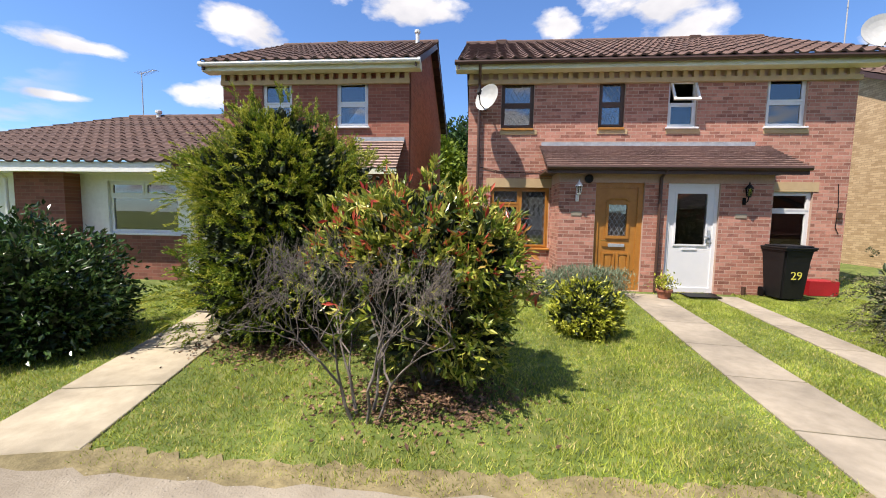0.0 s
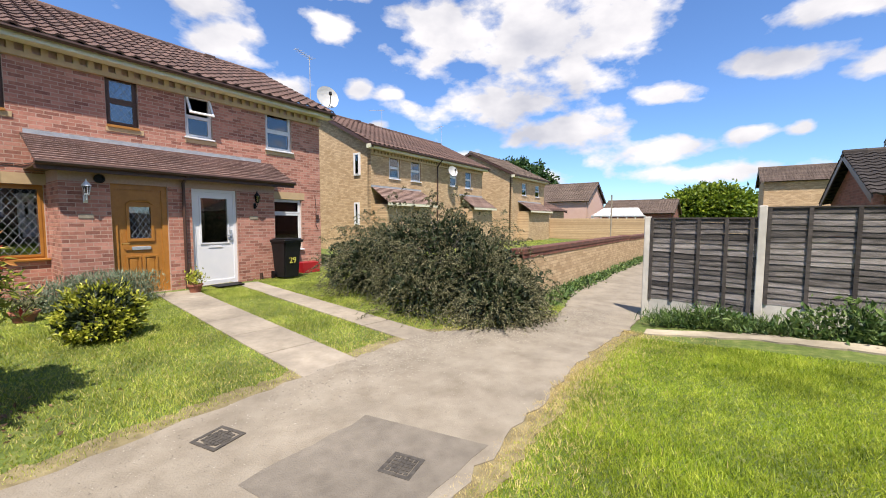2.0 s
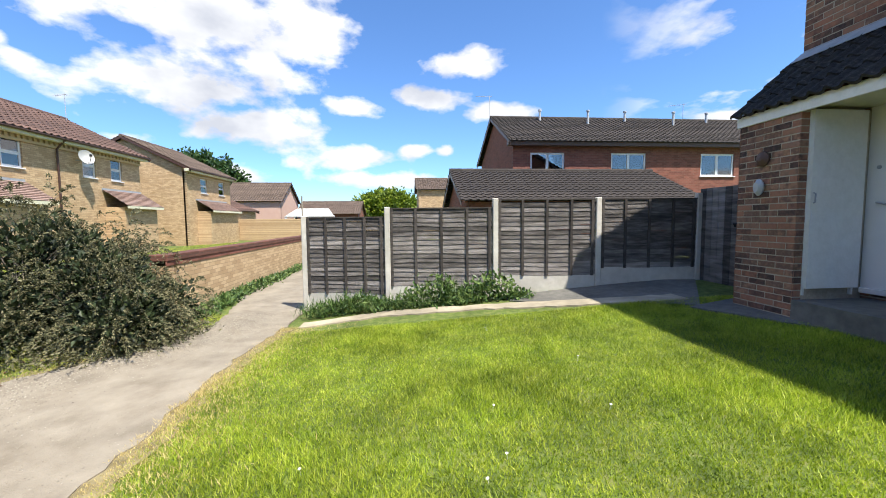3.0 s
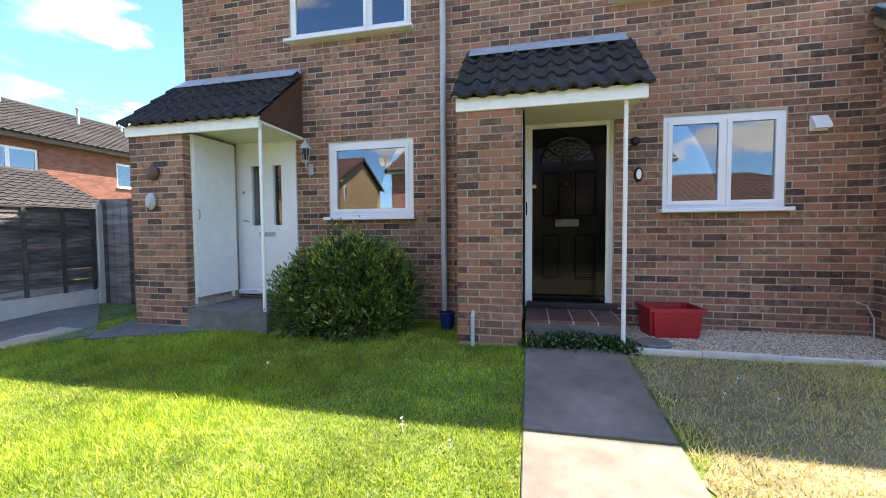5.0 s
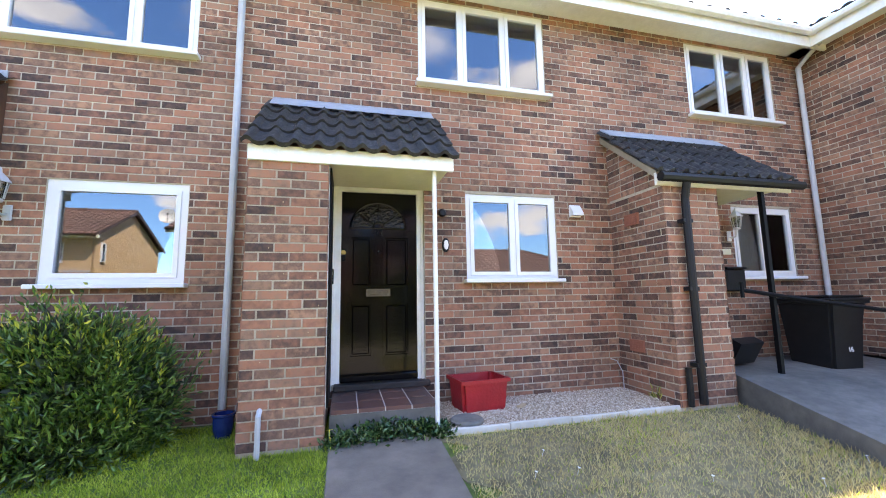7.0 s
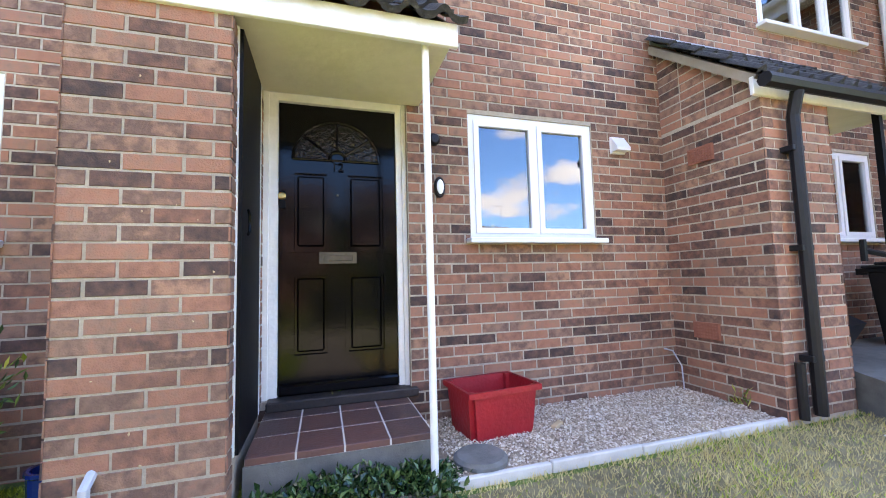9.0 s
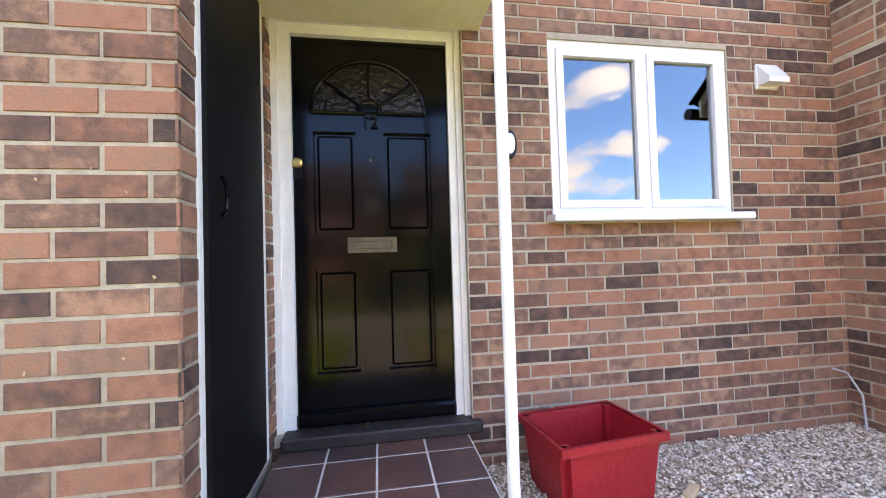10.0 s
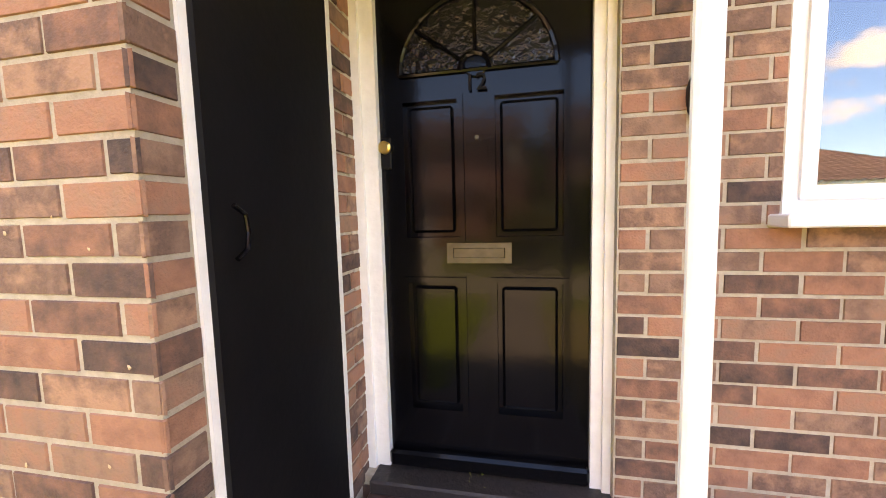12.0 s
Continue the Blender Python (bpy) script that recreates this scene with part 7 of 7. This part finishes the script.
def pot_plant(x, y, label, mat, r=0.13, h=0.2, seed=1):
    z = level(x, y)
    e = thing("potted_plant", label, "potted plant", pose(x, y, z))
    bm = bmesh.new()
    lathe(bm, [(r * 0.7, 0), (r * 0.95, h * 0.8), (r * 1.08, h * 0.8), (r * 1.08, h), (r * 0.9, h), (r * 0.85, h * 0.8)], 20)
    part("pot", bm, TERRACOTTA, e)
    rng = np.random.default_rng(seed)
    n = 260
    c = rng.normal(0, r * 0.6, (n, 3)) + np.array([0, 0, h + 0.1])
    raw("foliage", leaf_mesh(c, unit(rng.normal(0, 0.6, (n, 3)) + np.array([0, 0, 0.8])), 0.08, 0.03, rng), mat, e)


pot_plant(0.95, 7.2, "terracotta bowl with a trailing grey plant", LEAF_GREY, 0.17, 0.16, 1)
pot_plant(2.35, 7.75, "terracotta pot beside the slab path", LEAF_GREY, 0.15, 0.2, 2)
pot_plant(3.55, 7.75, "terracotta pot with yellow foliage by the door", LEAF_LIME, 0.14, 0.18, 3)
e = thing("recycling_crate", "red plastic recycling crate behind the black bin", "recycling box", pose(7.0, 8.7, -0.05))
part("tub", panel(-0.28, 0.28, 0.0, 0.3, (), 0.38, -0.19), RED_PLASTIC, e)
part("door_mat", boxes((-0.3, 0.3, -0.2, 0.2, 0.0, 0.02), bevel=0.004), BLACK_MATT, thing("doormat", "dark grey doormat outside the white door", "doormat", pose(4.35, 8.0, level(0, 8.0) + 0.02)))

# ---- farther things ----
def shed(x, y, w, d, zt, rise, rot, label, wallmat, tile, over=0.25):
    h = thing("garage", label, "garage", pose(x, y, 0, 0, 0, rot))
    part("wall_front", panel(0, w, -0.4, zt, (), 0.2), wallmat, h)
    part("wall_side", gable(h, 0, d - 0.1, -0.4, zt, rise, wallmat), wallmat, h, m=pose(0, d, 0, 0, 0, -90))
    part("wall_side", gable(h, 0, d - 0.1, -0.4, zt, rise, wallmat), wallmat, h, m=pose(w, 0.1, 0, 0, 0, 90))
    part("wall_back", panel(0, w, -0.4, zt, (), 0.2), wallmat, h, m=pose(w, d, 0, 0, 0, 180))
    roof(h, w, -over, zt + 0.03, math.atan2(rise, d / 2), d + 2 * over, tile, over)
    return h


shed(12.2, -4.1, 7.5, 5.4, 2.05, 1.15, -90, "low garage block with a dark tiled roof behind the fence", BRICK_D, TILE_D)
shed(40.0, 15.5, 5.5, 6.5, 3.5, 1.9, -90, "brown-roofed house with a pink gable beyond the path", PINK, TILE_BROWN)
shed(44.0, 9.5, 6.5, 7.0, 2.3, 1.4, -90, "low brown-roofed building beyond the garden wall", BRICK_D, TILE_BROWN)
shed(36.0, -3.4, 5.0, 6.0, 4.3, 1.2, -90, "brown-roofed house beyond the fence", BRICK_B, TILE_BROWN)
shed(33.5, 11.6, 3.2, 5.0, 2.4, 1.0, -8, "single-storey buff brick extension with a tiled roof", BRICK_B, TILE_RED)
e = thing("end_wall", "tall buff brick wall across the end of the path", "wall")
part("wall", boxes((34.0, 34.25, -6, 11.5, -0.3, 1.75)), BRICK_B, e)
e = thing("conservatory", "conservatory with a pale glazed roof behind the wall", "conservatory", pose(36.5, 8.6, 0, 0, 0, -90))
part("wall", panel(0, 4.4, 0, 2.0, [(0.2 + i * 0.7, 0.8 + i * 0.7, 0.8, 1.9) for i in range(6)], 0.1), PAINT, e)
bm = bmesh.new()
for i in range(7):
    tube(bm, [(0.1 + i * 0.7, 0, 2.0), (0.8 + i * 0.47, 1.2, 2.7)], 0.03, 4)
tube(bm, [(0.8, 1.2, 2.7), (3.62, 1.2, 2.7)], 0.05, 4)
tube(bm, [(0.0, 0, 2.0), (4.4, 0, 2.0)], 0.06, 4)
part("roof_frame", bm, PAINT, e)
bm = bmesh.new()
v = [bm.verts.new(p) for p in ((0.1, 0.02, 2.0), (4.3, 0.02, 2.0), (3.62, 1.2, 2.68), (0.8, 1.2, 2.68))]
bm.faces.new(v)
part("roof_glass", bm, GREY_PIPE, e)
bm = bmesh.new()
tube(bm, [(0, 0, -0.3), (0, 0, 3.4)], 0.05, 8)
part("pole", bm, CONCRETE, thing("pole", "slim pale pole at the end of the path", "pole", pose(30.0, 5.4, 0)))
# rear timber fence beside the terrace
e = thing("side_fence", "dark timber fence between the garden and the terrace", "fence", pose(6.85, -7.55, 0))
for i in range(14):
    part("board", boxes((-i * 0.14 - 0.13, -i * 0.14, 0, 0.02, 0.3, 2.0)), FENCE_WOOD, e)
# strip of pale concrete at the foot of the fence
strip("concrete_strip", [(6.3, -0.5), (6.45, -1.8), (6.15, -3.4), (5.75, -4.6), (5.3, -6.2)], [(6.62, -0.5), (6.78, -1.8), (6.48, -3.4), (6.12, -4.6), (5.7, -6.2)], EDGE_CONCRETE, up=0.01, ragged=0.04)
# darker concrete here puts the house's shade on the yard into its colour
strip("yard_path", [(6.5, -3.9), (5.45, -5.5), (5.0, -6.1)], [(7.0, -3.9), (6.85, -6.0), (6.75, -7.4)], CONCRETE_DARK, up=0.006)
strip("path_5", [(4.95, -5.9), (3.4, -6.5), (3.2, -6.55)], [(5.2, -7.3), (4.6, -7.0), (3.2, -7.2)], CONCRETE_DARK, up=0.015)

# curtains
def curtain(h, x0, x1, z0, z1, y, mat, seed=0):
    n = 40
    vs, fs = [], []
    for i in range(n + 1):
        x = x0 + (x1 - x0) * i / n
        yy = y + 0.02 * math.sin(i * 1.9 + seed)
        vs += [(x, yy, z0), (x, yy, z1)]
    for i in range(n):
        fs.append((2 * i, 2 * i + 2, 2 * i + 3, 2 * i + 1))
    raw("curtain", raw_mesh("curtain", vs, fs), mat, h, kind="part")


NET = material("net_curtain", [(0.70, 0.70, 0.67), (0.80, 0.80, 0.77)], 10, 0.9, 0.2, 60, trans=0.3)
BLUE_CLOTH = material("blue_curtain", [(0.10, 0.16, 0.32), (0.16, 0.24, 0.42)], 10, 0.9, 0.2, 60)
curtain(T, TX(-5.1), TX(-5.55), 1.7, 2.62, 0.1, NET)
curtain(T, TX(-5.65), TX(-6.1), 1.7, 2.62, 0.1, NET, 2)
curtain(T, TX(3.15), TX(2.95), 3.95, 4.98, 0.2, BLUE_CLOTH)
part("window_board", boxes((TX(2.7), TX(1.565), 0.14, 0.4, 1.60, 1.66)), PAINT, T)


# glazing and letter plate of the neighbour's white door
for x0, x1 in ((3.85, 3.72), (3.52, 3.39)):
    part("door_glass", boxes((TX(x0), TX(x1), 0.02, 0.026, 1.55, 2.35)), GLASS, T)
raw("brickwork", brick_mesh(brick_rects(0, 0.16, 0.6, 2.62), seed=23), BRICK_H, T, m=pose(TX(4.08) - 0.17, -0.025, 0))
nd = thing("doormat", "dark coir doormat before the neighbour's white door", "doormat", pose(3.55, -7.72, 0.56))
part("mat", boxes((-0.32, 0.32, -0.2, 0.2, 0.0, 0.018), bevel=0.004), BLACK_MATT, nd)
bm = bmesh.new()
tube(bm, [(TX(3.95), -0.03, 1.62), (TX(3.95), -0.06, 1.62), (TX(3.86), -0.06, 1.6)], 0.011, 8)
part("door_handle", bm, LEAD, T)
part("lock", lathe(bmesh.new(), [(0.02, 0), (0.02, 0.012), (0.012, 0.016)], 14), LEAD, T, m=pose(TX(3.97), -0.022, 2.0, 90))
part("door_sill", boxes((TX(4.06), TX(3.19), -0.07, 0.0, 0.62, 0.68), bevel=0.006), WHITE, T)
part("pull_handle", tube(bmesh.new(), [(TX(4.03), -0.72, 1.62), (TX(4.01), -0.72, 1.63), (TX(4.01), -0.72, 1.72), (TX(4.03), -0.72, 1.73)], 0.007, 6), LEAD, T)
part("letter_plate", boxes((TX(3.74), TX(3.5), -0.028, -0.02, 1.4, 1.46)), LEAD, T)
part("number_plaque", boxes((-0.09, 0.09, -0.012, 0, -0.04, 0.04), bevel=0.004), CREAM, thing("house_number_tile", "small cream number tile on brick", "house sign", pose(-4.87, -7.292, 2.02, 0, 0, 180)))

# old cable from the wall into the gravel
bm = bmesh.new()
tube(bm, [(-2.98, -7.285, 0.72), (-3.04, -7.25, 0.70), (-3.07, -7.2, 0.58), (-3.06, -7.18, 0.38)], 0.006, 6)
part("wire", bm, GREY_PIPE, thing("loose_cable", "thin grey cable coming out of the brick wall", "cable"))
e = thing("wall_plug", "small green plastic plug in the brickwork", "wall plug", pose(-1.42, -7.307, 1.37, 90))
part("plug", lathe(bmesh.new(), [(0.008, 0), (0.011, 0.006), (0.006, 0.012)], 10), GREY_PIPE, e)


def specks():
    rng = random.Random(12)
    bm = bmesh.new()
    for _ in range(11):
        x, z, r = rng.uniform(0.03, 0.6), rng.uniform(0.5, 2.3), rng.uniform(0.003, 0.007)
        c = bm.verts.new((x, -0.011, z))
        ring = [bm.verts.new((x + r * rng.uniform(0.5, 1.2) * math.cos(k), -0.0085, z + r * rng.uniform(0.6, 1.7) * math.sin(k))) for k in (0, 1.2, 2.4, 3.6, 4.8)]
        for k in range(5):
            bm.faces.new((c, ring[k], ring[(k + 1) % 5]))
    part("paint_specks", bm, STONE_COURSE, T, "dried paint specks on brick", m=pose(TX(0.86), -PD + 0.008, 0), kind="stuff")


specks()

# ---- bricks laid one by one ----
def lay(parent, rects, m):
    shapes, rng = {}, random.Random(3)
    for r in rects:
        w, hh = round(r[1] - r[0], 3), round(r[3] - r[2], 3)
        if (w, hh) not in shapes:
            shapes[w, hh] = [brick_mesh([(0, w, 0, hh)], seed=s) for s in range(3)]
            for me in shapes[w, hh]:
                me.materials.append(BRICK_H)
        b = new("brick", rng.choice(shapes[w, hh]))
        b.parent = parent
        b.matrix_basis = (m or Matrix()) @ pose(r[0], 0, r[2])


for parent, rects, m in BRICKS:
    lay(parent, rects, m)
